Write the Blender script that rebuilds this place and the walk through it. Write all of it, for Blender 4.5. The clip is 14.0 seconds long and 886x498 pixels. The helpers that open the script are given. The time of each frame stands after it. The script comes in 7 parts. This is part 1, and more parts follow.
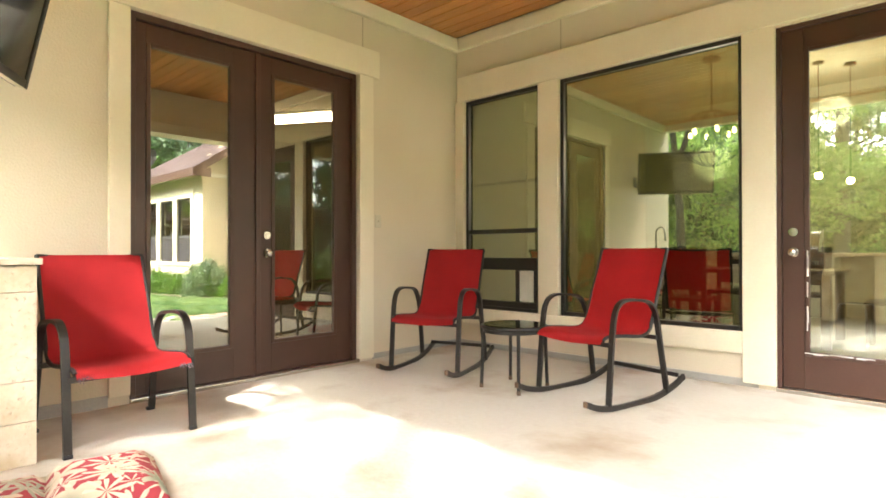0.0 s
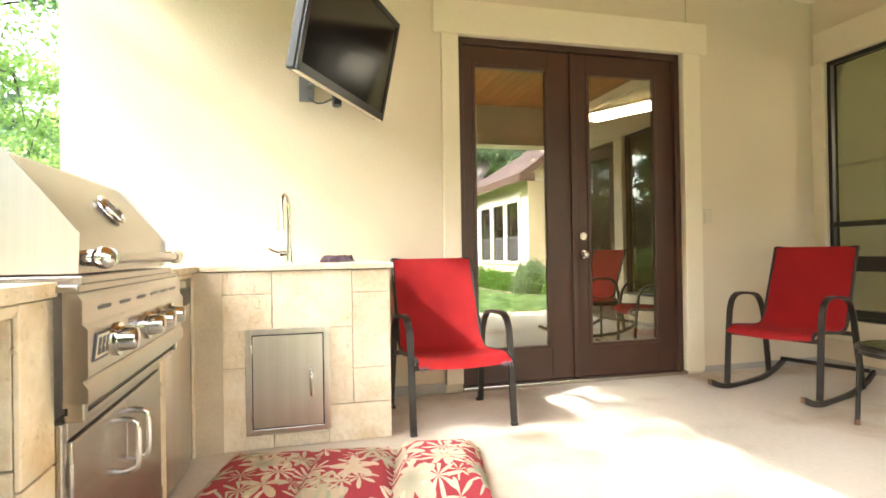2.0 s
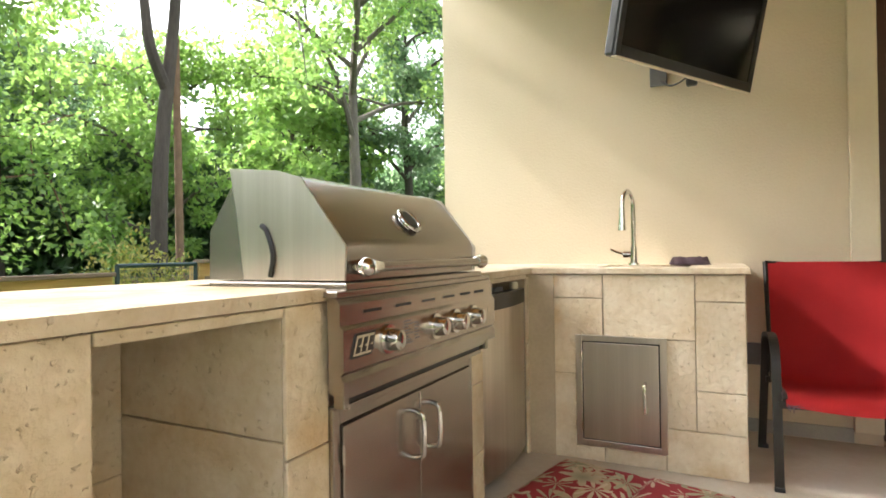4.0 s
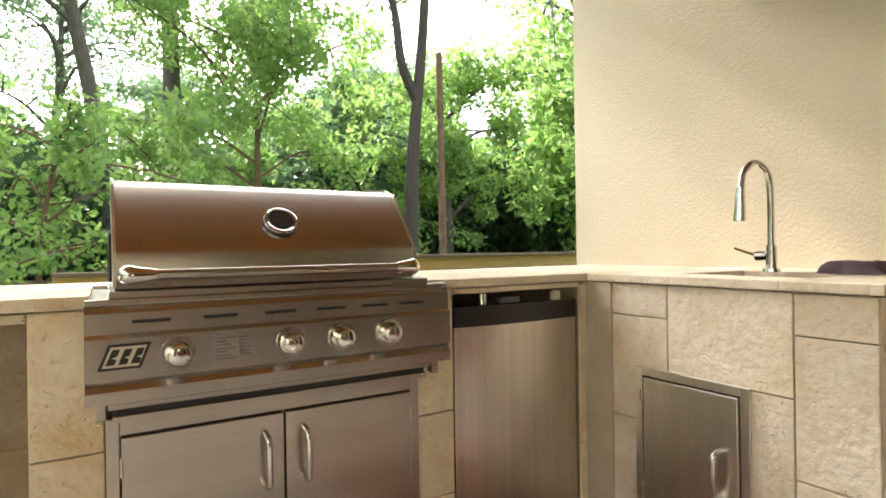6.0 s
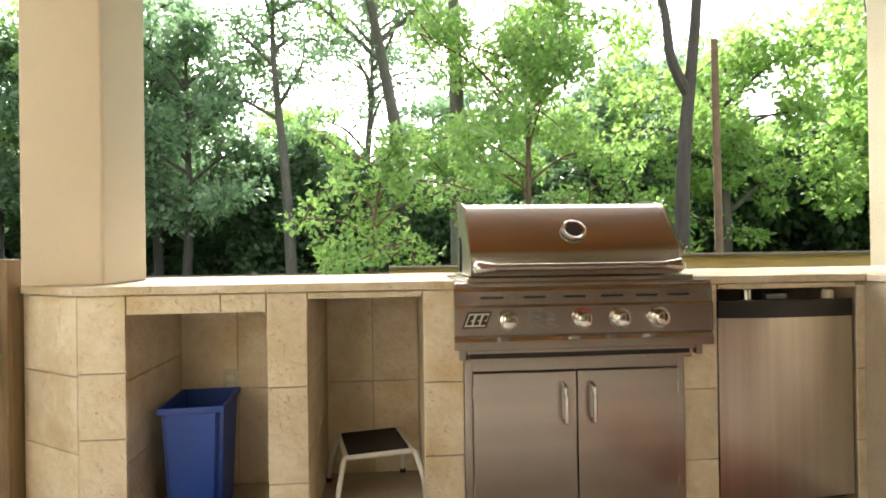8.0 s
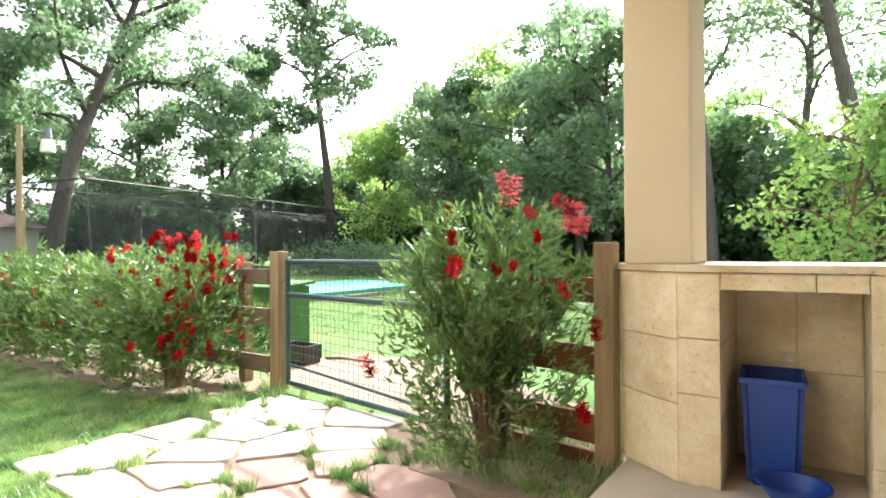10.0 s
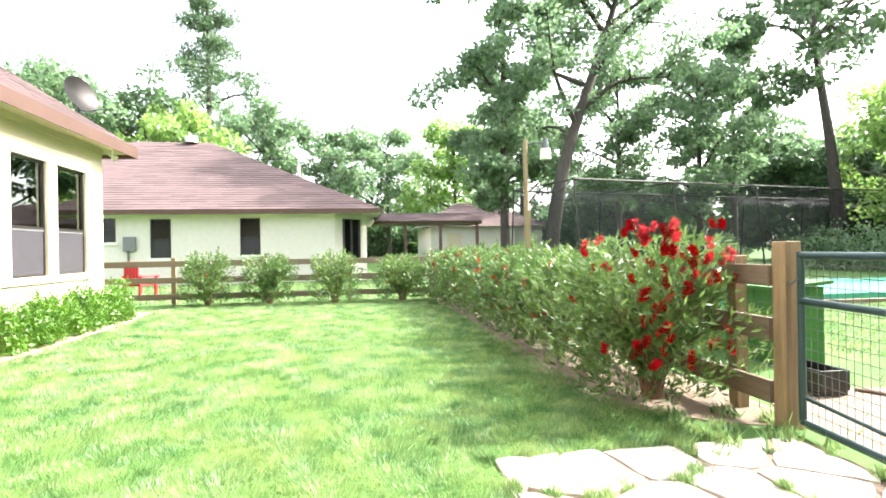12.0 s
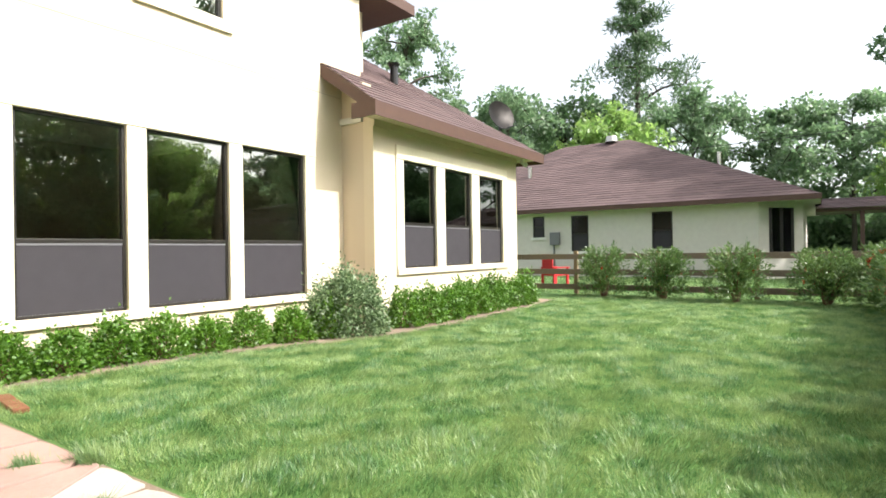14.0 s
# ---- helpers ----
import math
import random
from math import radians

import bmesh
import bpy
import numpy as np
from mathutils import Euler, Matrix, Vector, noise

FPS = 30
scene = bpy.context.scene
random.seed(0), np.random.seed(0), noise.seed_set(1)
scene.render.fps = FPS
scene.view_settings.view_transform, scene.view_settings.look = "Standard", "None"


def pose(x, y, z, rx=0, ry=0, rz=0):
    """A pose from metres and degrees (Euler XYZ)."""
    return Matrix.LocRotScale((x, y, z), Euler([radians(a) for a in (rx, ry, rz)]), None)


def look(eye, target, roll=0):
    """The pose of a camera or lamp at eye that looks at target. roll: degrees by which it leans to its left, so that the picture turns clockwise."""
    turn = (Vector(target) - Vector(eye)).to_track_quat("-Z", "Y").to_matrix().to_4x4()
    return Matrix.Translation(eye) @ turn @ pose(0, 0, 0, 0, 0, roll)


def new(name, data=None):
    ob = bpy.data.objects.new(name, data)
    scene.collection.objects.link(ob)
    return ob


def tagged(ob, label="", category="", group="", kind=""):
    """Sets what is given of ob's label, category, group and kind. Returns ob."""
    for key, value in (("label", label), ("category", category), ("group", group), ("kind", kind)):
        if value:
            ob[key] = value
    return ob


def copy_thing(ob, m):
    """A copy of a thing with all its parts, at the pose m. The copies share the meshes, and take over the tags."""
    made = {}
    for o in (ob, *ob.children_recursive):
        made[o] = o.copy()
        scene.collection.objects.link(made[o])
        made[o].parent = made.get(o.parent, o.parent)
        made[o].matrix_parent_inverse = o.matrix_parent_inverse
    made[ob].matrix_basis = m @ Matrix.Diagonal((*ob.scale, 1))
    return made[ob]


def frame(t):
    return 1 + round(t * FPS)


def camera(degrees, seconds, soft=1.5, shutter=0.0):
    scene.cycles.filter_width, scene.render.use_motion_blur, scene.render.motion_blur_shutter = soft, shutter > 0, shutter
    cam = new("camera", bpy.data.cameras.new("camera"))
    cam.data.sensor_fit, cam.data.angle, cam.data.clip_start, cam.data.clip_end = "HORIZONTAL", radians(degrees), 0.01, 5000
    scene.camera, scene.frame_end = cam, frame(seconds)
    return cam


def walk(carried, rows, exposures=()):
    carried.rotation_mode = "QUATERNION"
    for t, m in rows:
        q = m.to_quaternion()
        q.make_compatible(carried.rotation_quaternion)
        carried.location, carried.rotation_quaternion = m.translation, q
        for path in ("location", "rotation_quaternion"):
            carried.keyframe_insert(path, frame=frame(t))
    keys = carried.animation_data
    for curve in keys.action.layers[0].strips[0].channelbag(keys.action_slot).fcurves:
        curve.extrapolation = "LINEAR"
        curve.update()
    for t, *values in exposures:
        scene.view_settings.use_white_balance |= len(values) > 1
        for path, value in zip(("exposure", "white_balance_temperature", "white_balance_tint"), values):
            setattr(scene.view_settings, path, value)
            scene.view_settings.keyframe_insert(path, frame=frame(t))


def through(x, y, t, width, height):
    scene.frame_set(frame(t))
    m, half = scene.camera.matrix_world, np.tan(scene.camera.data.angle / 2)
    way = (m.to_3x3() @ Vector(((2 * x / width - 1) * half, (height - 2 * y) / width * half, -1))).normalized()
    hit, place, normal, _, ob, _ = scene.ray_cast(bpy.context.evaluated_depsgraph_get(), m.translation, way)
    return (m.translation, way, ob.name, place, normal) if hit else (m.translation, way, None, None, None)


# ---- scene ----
cam = camera(76.94, 14.0, soft=1.7)
# seconds, place, yaw, pitch, roll
ROWS = [
    (0, -1.166, -0.544, 0.971, 43.09, 0.28, 0.11),
    (0.5, -1.192, -0.563, 0.973, 48.51, 0.24, 0.25),
    (1, -1.242, -0.565, 0.984, 56.00, 0.18, 0.43),
    (1.5, -1.270, -0.516, 0.984, 63.90, 0.12, 0.56),
    (2, -1.275, -0.427, 0.994, 75.41, 0.36, 0.93),
    (2.5, -1.322, -0.400, 1.001, 86.31, 0.44, 0.95),
    (3, -1.406, -0.357, 1.011, 97.62, 0.52, 0.90),
    (3.5, -1.434, -0.313, 1.027, 107.73, 0.41, 0.57),
    (3.7, -1.445, -0.221, 1.026, 111.10, 0.41, 0.67),
    (5.8, -2.517, 0.670, 1.056, 146.41, 0.11, 0.88),
    (6, -2.631, 0.676, 1.045, 148.66, 0.08, 0.82),
    (6.5, -2.799, 0.742, 1.023, 154.91, 0.24, 0.89),
    (7, -2.729, 0.820, 1.040, 158.41, 0.24, 0.76),
    (7.2, -2.658, 0.901, 1.055, 160.93, 0.13, 0.72),
    (9.3, -1.935, 1.538, 1.060, 202.28, 0.04, 0.53),
    (9.5, -1.863, 1.592, 1.039, 205.87, 0.26, 0.35),
    (10, -1.760, 1.642, 1.008, 214.47, 0.28, 0.37),
    (10.5, -1.643, 1.625, 1.018, 224.54, 0.00, 0.88),
    (11, -1.429, 1.505, 0.978, 237.48, 0.21, 0.71),
    (11.5, -1.251, 1.421, 0.995, 249.51, 0.03, 0.83),
    (12, -1.048, 1.214, 1.006, 260.79, 0.04, 0.98),
    (12.5, -1.116, 0.778, 1.023, 273.34, 0.00, 0.82),
    (13, -1.105, 0.548, 1.003, 285.26, 0.02, 0.78),
    (13.5, -0.957, 0.444, 0.989, 295.42, 0.01, 0.79),
    (14, -0.914, 0.294, 0.980, 303.81, 0.16, 0.89),
]
walk(cam, [(t, pose(x, y, z, 90 + pitch, roll, yaw)) for t, x, y, z, yaw, pitch, roll in ROWS],
     exposures=[(0.0, 3.58), (1.2, 3.6), (2.0, 3.6), (3.0, 2.95), (3.7, 2.6), (5.8, 2.44), (6.5, 2.52), (7.2, 2.7), (9.3, 2.5), (10.2, 2.75), (11.5, 2.88), (12.5, 2.62), (14.0, 1.48)])

# ---- light ----
SUN_FROM = Vector((0.145, -1.0, 0.92)).normalized()
world = bpy.data.worlds.new("sky")
scene.world = world
world.use_nodes = True
wn = world.node_tree.nodes
sky = wn.new("ShaderNodeTexSky")
sky.sky_type, sky.sun_disc = 'NISHITA', False
sky.sun_elevation = math.asin(SUN_FROM.z)
sky.sun_rotation = math.atan2(SUN_FROM.x, SUN_FROM.y)
sky.air_density, sky.dust_density, sky.ozone_density = 1.0, 4.0, 0.6
hsv = wn.new("ShaderNodeHueSaturation")
hsv.inputs["Saturation"].default_value = 0.34
world.node_tree.links.new(sky.outputs["Color"], hsv.inputs["Color"])
world.node_tree.links.new(hsv.outputs["Color"], wn["Background"].inputs["Color"])
wn["Background"].inputs["Strength"].default_value = 0.15
sun = new("sun", bpy.data.lights.new("sun", 'SUN'))
sun.data.energy, sun.data.angle, sun.data.color = 2.4, radians(0.6), (1.0, 0.965, 0.92)
sun.matrix_world = look((0, 0, 30), Vector((0, 0, 30)) - SUN_FROM)


# ---- materials ----
def mat(name, a, b=None, rough=0.6, metal=0.0, scale=6.0, fine=60.0, bump=0.15, mix=0.5, stretch=(1, 1, 1), spec=0.5, vary=0.0, island=0.0, pits=0.0, stain=None):
    """Two tones at two scales with fine relief; vary: tone by object; island: tone by piece."""
    m = bpy.data.materials.new(name)
    m.use_nodes = True
    n, l = m.node_tree.nodes, m.node_tree.links
    p = n["Principled BSDF"]
    b = b or tuple(c * 0.82 for c in a)
    geo = n.new("ShaderNodeNewGeometry")
    mp = n.new("ShaderNodeMapping")
    mp.inputs["Scale"].default_value = stretch
    l.new(geo.outputs["Position"], mp.inputs["Vector"])
    big, small = n.new("ShaderNodeTexNoise"), n.new("ShaderNodeTexNoise")
    for t, s, d in ((big, scale, 4.0), (small, fine, 6.0)):
        t.inputs["Scale"].default_value = s
        t.inputs["Detail"].default_value = d
        l.new(mp.outputs["Vector"], t.inputs["Vector"])
    add = n.new("ShaderNodeMath")
    add.operation = 'MULTIPLY_ADD'
    l.new(small.outputs["Fac"], add.inputs[0])
    add.inputs[1].default_value = 0.6
    l.new(big.outputs["Fac"], add.inputs[2])
    ramp = n.new("ShaderNodeMapRange")
    ramp.inputs["From Min"].default_value, ramp.inputs["From Max"].default_value = 0.8 - mix * 0.5, 0.8 + mix * 0.5
    l.new(add.outputs[0], ramp.inputs["Value"])
    col = n.new("ShaderNodeMix")
    col.data_type = 'RGBA'
    col.inputs["A"].default_value, col.inputs["B"].default_value = (*a, 1), (*b, 1)
    l.new(ramp.outputs["Result"], col.inputs["Factor"])
    out = col.outputs["Result"]
    if stain:
        sn = n.new("ShaderNodeTexNoise")
        sn.inputs["Scale"].default_value, sn.inputs["Detail"].default_value = stain[1], 5.0
        l.new(geo.outputs["Position"], sn.inputs["Vector"])
        sr = n.new("ShaderNodeMapRange")
        sr.inputs["From Min"].default_value, sr.inputs["From Max"].default_value, sr.inputs["To Max"].default_value = 0.52, 0.72, stain[2]
        l.new(sn.outputs["Fac"], sr.inputs["Value"])
        sm = n.new("ShaderNodeMix")
        sm.data_type = 'RGBA'
        sm.inputs["B"].default_value = (*stain[0], 1)
        l.new(out, sm.inputs["A"])
        l.new(sr.outputs["Result"], sm.inputs["Factor"])
        out = sm.outputs["Result"]
    if vary or island:
        hs = n.new("ShaderNodeHueSaturation")
        if vary:
            rnd = n.new("ShaderNodeObjectInfo").outputs["Random"]
        else:
            rnd = geo.outputs["Random Per Island"]
        k = vary or island
        mr = n.new("ShaderNodeMapRange")
        mr.inputs["To Min"].default_value, mr.inputs["To Max"].default_value = 1 - k, 1 + k
        l.new(rnd, mr.inputs["Value"])
        l.new(mr.outputs["Result"], hs.inputs["Value"])
        l.new(out, hs.inputs["Color"])
        out = hs.outputs["Color"]
    l.new(out, p.inputs["Base Color"])
    p.inputs["Roughness"].default_value, p.inputs["Metallic"].default_value = rough, metal
    p.inputs["Specular IOR Level"].default_value = spec
    h = small.outputs["Fac"]
    if pits:
        vo = n.new("ShaderNodeTexNoise")
        vo.inputs["Scale"].default_value, vo.inputs["Detail"].default_value = pits, 3.0
        l.new(geo.outputs["Position"], vo.inputs["Vector"])
        pr = n.new("ShaderNodeMapRange")
        pr.inputs["From Min"].default_value, pr.inputs["From Max"].default_value = 0.30, 0.35
        l.new(vo.outputs["Fac"], pr.inputs["Value"])
        ad = n.new("ShaderNodeMath")
        l.new(h, ad.inputs[0])
        l.new(pr.outputs["Result"], ad.inputs[1])
        h = ad.outputs[0]
    if bump:
        bp = n.new("ShaderNodeBump")
        bp.inputs["Strength"].default_value, bp.inputs["Distance"].default_value = bump, 0.01
        l.new(h, bp.inputs["Height"])
        l.new(bp.outputs["Normal"], p.inputs["Normal"])
    return m


def leaf_mat(name, a, b, through=0.35, patch=1.0, size=0.8):
    """Leaves: tone by leaf, some light passes through."""
    m = bpy.data.materials.new(name)
    m.use_nodes = True
    n, l = m.node_tree.nodes, m.node_tree.links
    n.remove(n["Principled BSDF"])
    geo = n.new("ShaderNodeNewGeometry")
    noi = n.new("ShaderNodeTexNoise")
    noi.inputs["Scale"].default_value = size
    noi.inputs["Detail"].default_value = 4.0
    l.new(geo.outputs["Position"], noi.inputs["Vector"])
    av = n.new("ShaderNodeMath")
    av.operation = 'MULTIPLY_ADD'
    av.inputs[1].default_value = 0.6
    l.new(geo.outputs["Random Per Island"], av.inputs[0])
    sb = n.new("ShaderNodeMath")
    sb.operation = 'MULTIPLY_ADD'
    sb.inputs[1].default_value, sb.inputs[2].default_value = patch, 0.2 - 0.5 * patch
    l.new(noi.outputs["Fac"], sb.inputs[0])
    l.new(sb.outputs[0], av.inputs[2])
    col = n.new("ShaderNodeMix")
    col.data_type = 'RGBA'
    col.inputs["A"].default_value, col.inputs["B"].default_value = (*a, 1), (*b, 1)
    l.new(av.outputs[0], col.inputs["Factor"])
    d, t, g = n.new("ShaderNodeBsdfDiffuse"), n.new("ShaderNodeBsdfTranslucent"), n.new("ShaderNodeBsdfGlossy")
    g.inputs["Roughness"].default_value = 0.45
    l.new(col.outputs["Result"], d.inputs["Color"])
    l.new(col.outputs["Result"], t.inputs["Color"])
    m1, m2 = n.new("ShaderNodeMixShader"), n.new("ShaderNodeMixShader")
    m1.inputs[0].default_value, m2.inputs[0].default_value = through, 0.06
    l.new(d.outputs[0], m1.inputs[1])
    l.new(t.outputs[0], m1.inputs[2])
    l.new(m1.outputs[0], m2.inputs[1])
    l.new(g.outputs[0], m2.inputs[2])
    l.new(m2.outputs[0], n["Material Output"].inputs["Surface"])
    return m


def glass_mat(name, tint=(0.8, 0.85, 0.75), gloss=0.16, see=1.0):
    """A thin pane: lets light through, mirrors a share of it."""
    m = bpy.data.materials.new(name)
    m.use_nodes = True
    n, l = m.node_tree.nodes, m.node_tree.links
    n.remove(n["Principled BSDF"])
    t, g, mx = n.new("ShaderNodeBsdfTransparent"), n.new("ShaderNodeBsdfGlossy"), n.new("ShaderNodeMixShader")
    t.inputs["Color"].default_value = (*[c * see for c in tint], 1)
    g.inputs["Roughness"].default_value = 0.0
    g.inputs["Color"].default_value = (0.95, 1.0, 0.95, 1)
    fr = n.new("ShaderNodeFresnel")
    fr.inputs["IOR"].default_value = 1.5
    ad = n.new("ShaderNodeMath")
    ad.inputs[1].default_value = gloss
    l.new(fr.outputs[0], ad.inputs[0])
    l.new(ad.outputs[0], mx.inputs[0])
    l.new(t.outputs[0], mx.inputs[1])
    l.new(g.outputs[0], mx.inputs[2])
    l.new(mx.outputs[0], n["Material Output"].inputs["Surface"])
    return m


def glow_mat(name, colour, strength):
    m = bpy.data.materials.new(name)
    m.use_nodes = True
    p = m.node_tree.nodes["Principled BSDF"]
    p.inputs["Base Color"].default_value = (0.8, 0.8, 0.8, 1)
    p.inputs["Emission Color"].default_value = (*colour, 1)
    p.inputs["Emission Strength"].default_value = strength
    return m


def veil_mat(name, colour, cover):
    """Fine netting or insect screen: part of the light goes through between the threads."""
    m = bpy.data.materials.new(name)
    m.use_nodes = True
    n, l = m.node_tree.nodes, m.node_tree.links
    p = n["Principled BSDF"]
    p.inputs["Base Color"].default_value, p.inputs["Roughness"].default_value = (*colour, 1), 0.8
    t, mx = n.new("ShaderNodeBsdfTransparent"), n.new("ShaderNodeMixShader")
    mx.inputs[0].default_value = cover
    l.new(t.outputs[0], mx.inputs[1])
    l.new(p.outputs[0], mx.inputs[2])
    l.new(mx.outputs[0], n["Material Output"].inputs["Surface"])
    return m


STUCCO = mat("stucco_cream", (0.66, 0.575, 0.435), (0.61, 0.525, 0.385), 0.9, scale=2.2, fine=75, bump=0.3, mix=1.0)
# Darker copy of the cream: tan parts, and shade painted on the wing ends.
STUCCO_TAN_AND_SHADED = mat("stucco_tan_and_shaded", (0.60, 0.51, 0.39), (0.55, 0.46, 0.34), 0.9, scale=2.2, fine=75, bump=0.3, mix=1.0)
TRIM = mat("trim_paint", (0.75, 0.68, 0.52), (0.71, 0.63, 0.47), 0.7, scale=3, fine=50, bump=0.12)
CONCRETE = mat("patio_concrete", (0.56, 0.52, 0.45), (0.48, 0.43, 0.35), 0.75, scale=1.6, fine=30, bump=0.3, mix=0.7, stain=((0.30, 0.20, 0.11), 1.7, 0.75))
FOOTING = mat("footing_concrete", (0.40, 0.38, 0.34), None, 0.85, bump=0.3)
PLANK = mat("ceiling_pine", (0.58, 0.25, 0.07), (0.40, 0.15, 0.04), 0.35, scale=3, fine=20, stretch=(1, 14, 14), bump=0.08, mix=0.5, island=0.18)
TRAV = mat("travertine", (0.70, 0.62, 0.49), (0.57, 0.46, 0.31), 0.8, scale=6, fine=38, bump=0.75, mix=0.55, vary=0.10, pits=60, stain=((0.44, 0.29, 0.12), 4.5, 0.6))
GROUT = mat("grout", (0.47, 0.39, 0.28), None, 0.95, bump=0.3)
BROWN = mat("door_brown_paint", (0.060, 0.024, 0.014), (0.048, 0.019, 0.011), 0.42, scale=4, fine=70, bump=0.05)
FRAME = mat("window_frame_black", (0.016, 0.013, 0.010), None, 0.4, bump=0.03)
BRONZE = mat("frame_bronze_metal", (0.045, 0.040, 0.036), (0.030, 0.026, 0.024), 0.42, metal=0.6, bump=0.05)
SLING = mat("red_sling_mesh", (0.56, 0.020, 0.025), (0.47, 0.014, 0.018), 0.75, scale=5, fine=500, bump=0.25)
STEEL = mat("brushed_steel", (0.47, 0.43, 0.39), (0.40, 0.365, 0.33), 0.27, metal=1.0, scale=4, fine=90, stretch=(0.04, 1, 6), bump=0.0)
# Lighter than STEEL: bright reflections are put into the base colour.
STEEL_V = mat("brushed_steel_upright_glare", (0.70, 0.65, 0.59), (0.58, 0.53, 0.47), 0.30, metal=1.0, scale=4, fine=90, stretch=(6, 6, 0.04), bump=0.0)
CHROME = mat("chrome", (0.75, 0.74, 0.72), None, 0.08, metal=1.0, bump=0.0)
NICKEL = mat("satin_nickel", (0.60, 0.56, 0.50), None, 0.22, metal=1.0, bump=0.0)
BLACK = mat("black_plastic", (0.012, 0.012, 0.013), None, 0.35, bump=0.05)
SCREEN = mat("tv_screen", (0.004, 0.004, 0.005), None, 0.12, bump=0.0)
GREY_PL = mat("grey_plastic", (0.16, 0.16, 0.17), None, 0.45, bump=0.05)
WHITE = mat("white_paint", (0.74, 0.73, 0.70), None, 0.5, bump=0.08)
BLUE = mat("blue_plastic", (0.012, 0.055, 0.32), (0.010, 0.045, 0.26), 0.42, bump=0.05)
RUBBER = mat("black_rubber_tread", (0.02, 0.02, 0.02), None, 0.8, fine=200, bump=0.4)
TOWEL = mat("purple_towel", (0.20, 0.14, 0.17), (0.15, 0.10, 0.13), 0.95, fine=200, bump=0.6)
IVORY = mat("ivory_plate", (0.62, 0.56, 0.42), None, 0.4, bump=0.0)
WOOD_GREY = mat("weathered_wood", (0.22, 0.165, 0.115), (0.13, 0.095, 0.07), 0.85, scale=4, fine=30, stretch=(0.5, 8, 8), bump=0.4, mix=0.6, vary=0.12)
WOOD_TAN = mat("treated_pine_post", (0.29, 0.205, 0.115), (0.17, 0.12, 0.07), 0.8, scale=4, fine=30, stretch=(8, 8, 0.5), bump=0.35, vary=0.1)
WOOD_YELLOW = mat("pine_rail", (0.52, 0.37, 0.15), (0.40, 0.26, 0.10), 0.75, scale=4, fine=30, stretch=(0.5, 8, 8), bump=0.3, vary=0.08)
WOOD_RED = mat("stained_wood", (0.20, 0.075, 0.03), (0.13, 0.05, 0.02), 0.75, scale=4, fine=30, stretch=(0.5, 8, 8), bump=0.3, vary=0.08)
GATE = mat("gate_painted_steel", (0.035, 0.07, 0.075), None, 0.45, metal=0.3, bump=0.05)
WIRE = mat("galvanised_wire", (0.13, 0.14, 0.14), None, 0.5, metal=0.7, bump=0.0)
SHINGLE = mat("shingle_brown", (0.135, 0.088, 0.085), (0.085, 0.057, 0.055), 0.9, scale=2.0, fine=14, stretch=(1, 1, 4), bump=0.5, mix=0.8, island=0.2)
FASCIA = mat("fascia_brown", (0.085, 0.042, 0.028), None, 0.6, bump=0.1)
WHITEWALL = mat("painted_siding_white", (0.62, 0.585, 0.53), (0.57, 0.53, 0.48), 0.85, fine=40, bump=0.25)
FLAG = mat("flagstone", (0.50, 0.46, 0.41), (0.40, 0.35, 0.31), 0.85, scale=4, fine=35, bump=0.4, mix=0.9, vary=0.12, stain=((0.36, 0.24, 0.19), 1.3, 0.5))
FLAG_PINK = mat("flagstone_pink", (0.40, 0.26, 0.22), (0.31, 0.20, 0.17), 0.85, scale=4, fine=35, bump=0.4, mix=0.9, vary=0.1)
SOIL = mat("bare_soil", (0.26, 0.195, 0.14), (0.17, 0.125, 0.09), 0.95, scale=5, fine=40, bump=0.6, mix=0.8)
BARK = mat("bark_grey", (0.17, 0.145, 0.125), (0.085, 0.07, 0.06), 0.95, scale=3, fine=14, stretch=(4, 4, 0.7), bump=0.9, mix=0.6)
BARK_DARK = mat("bark_dark", (0.085, 0.07, 0.06), (0.045, 0.036, 0.03), 0.95, scale=3, fine=14, stretch=(4, 4, 0.7), bump=0.9, mix=0.6)
TWIG = mat("twig_bark", (0.20, 0.12, 0.075), (0.13, 0.08, 0.05), 0.9, fine=50, bump=0.4)
GREENBOX = mat("green_painted_boards", (0.035, 0.15, 0.022), (0.028, 0.12, 0.018), 0.6, bump=0.1)
TURF = mat("turquoise_turf", (0.06, 0.36, 0.24), (0.05, 0.30, 0.20), 0.85, fine=30, bump=0.3)
NET = veil_mat("black_netting", (0.02, 0.022, 0.028), 0.26)
SOLAR = mat("solar_screen", (0.034, 0.030, 0.036), (0.029, 0.026, 0.031), 0.8, fine=400, bump=0.1)
GLASS_DOOR = glass_mat("door_glass", (0.60, 0.56, 0.46), 0.25)
GLASS_WIN = glass_mat("window_glass_green", (0.46, 0.49, 0.34), 0.22)
GLASS_YARD = glass_mat("window_glass_dark", (0.74, 0.72, 0.68), 0.17)
GLASS_TABLE = glass_mat("table_glass", (0.55, 0.62, 0.58), 0.12)
INSIDE = mat("interior_wall_paint", (0.50, 0.48, 0.34), None, 0.85, bump=0.1)
INSIDE_W = mat("interior_white_paint", (0.72, 0.70, 0.62), None, 0.8, bump=0.05)
# Dark brown that stands in for the dim light of the back room.
ROOM_DIMNESS = mat("room_dimness_brown", (0.20, 0.15, 0.09), None, 0.9, bump=0.1)
TILE_IN = mat("interior_floor_tile", (0.52, 0.46, 0.36), None, 0.35, bump=0.05)
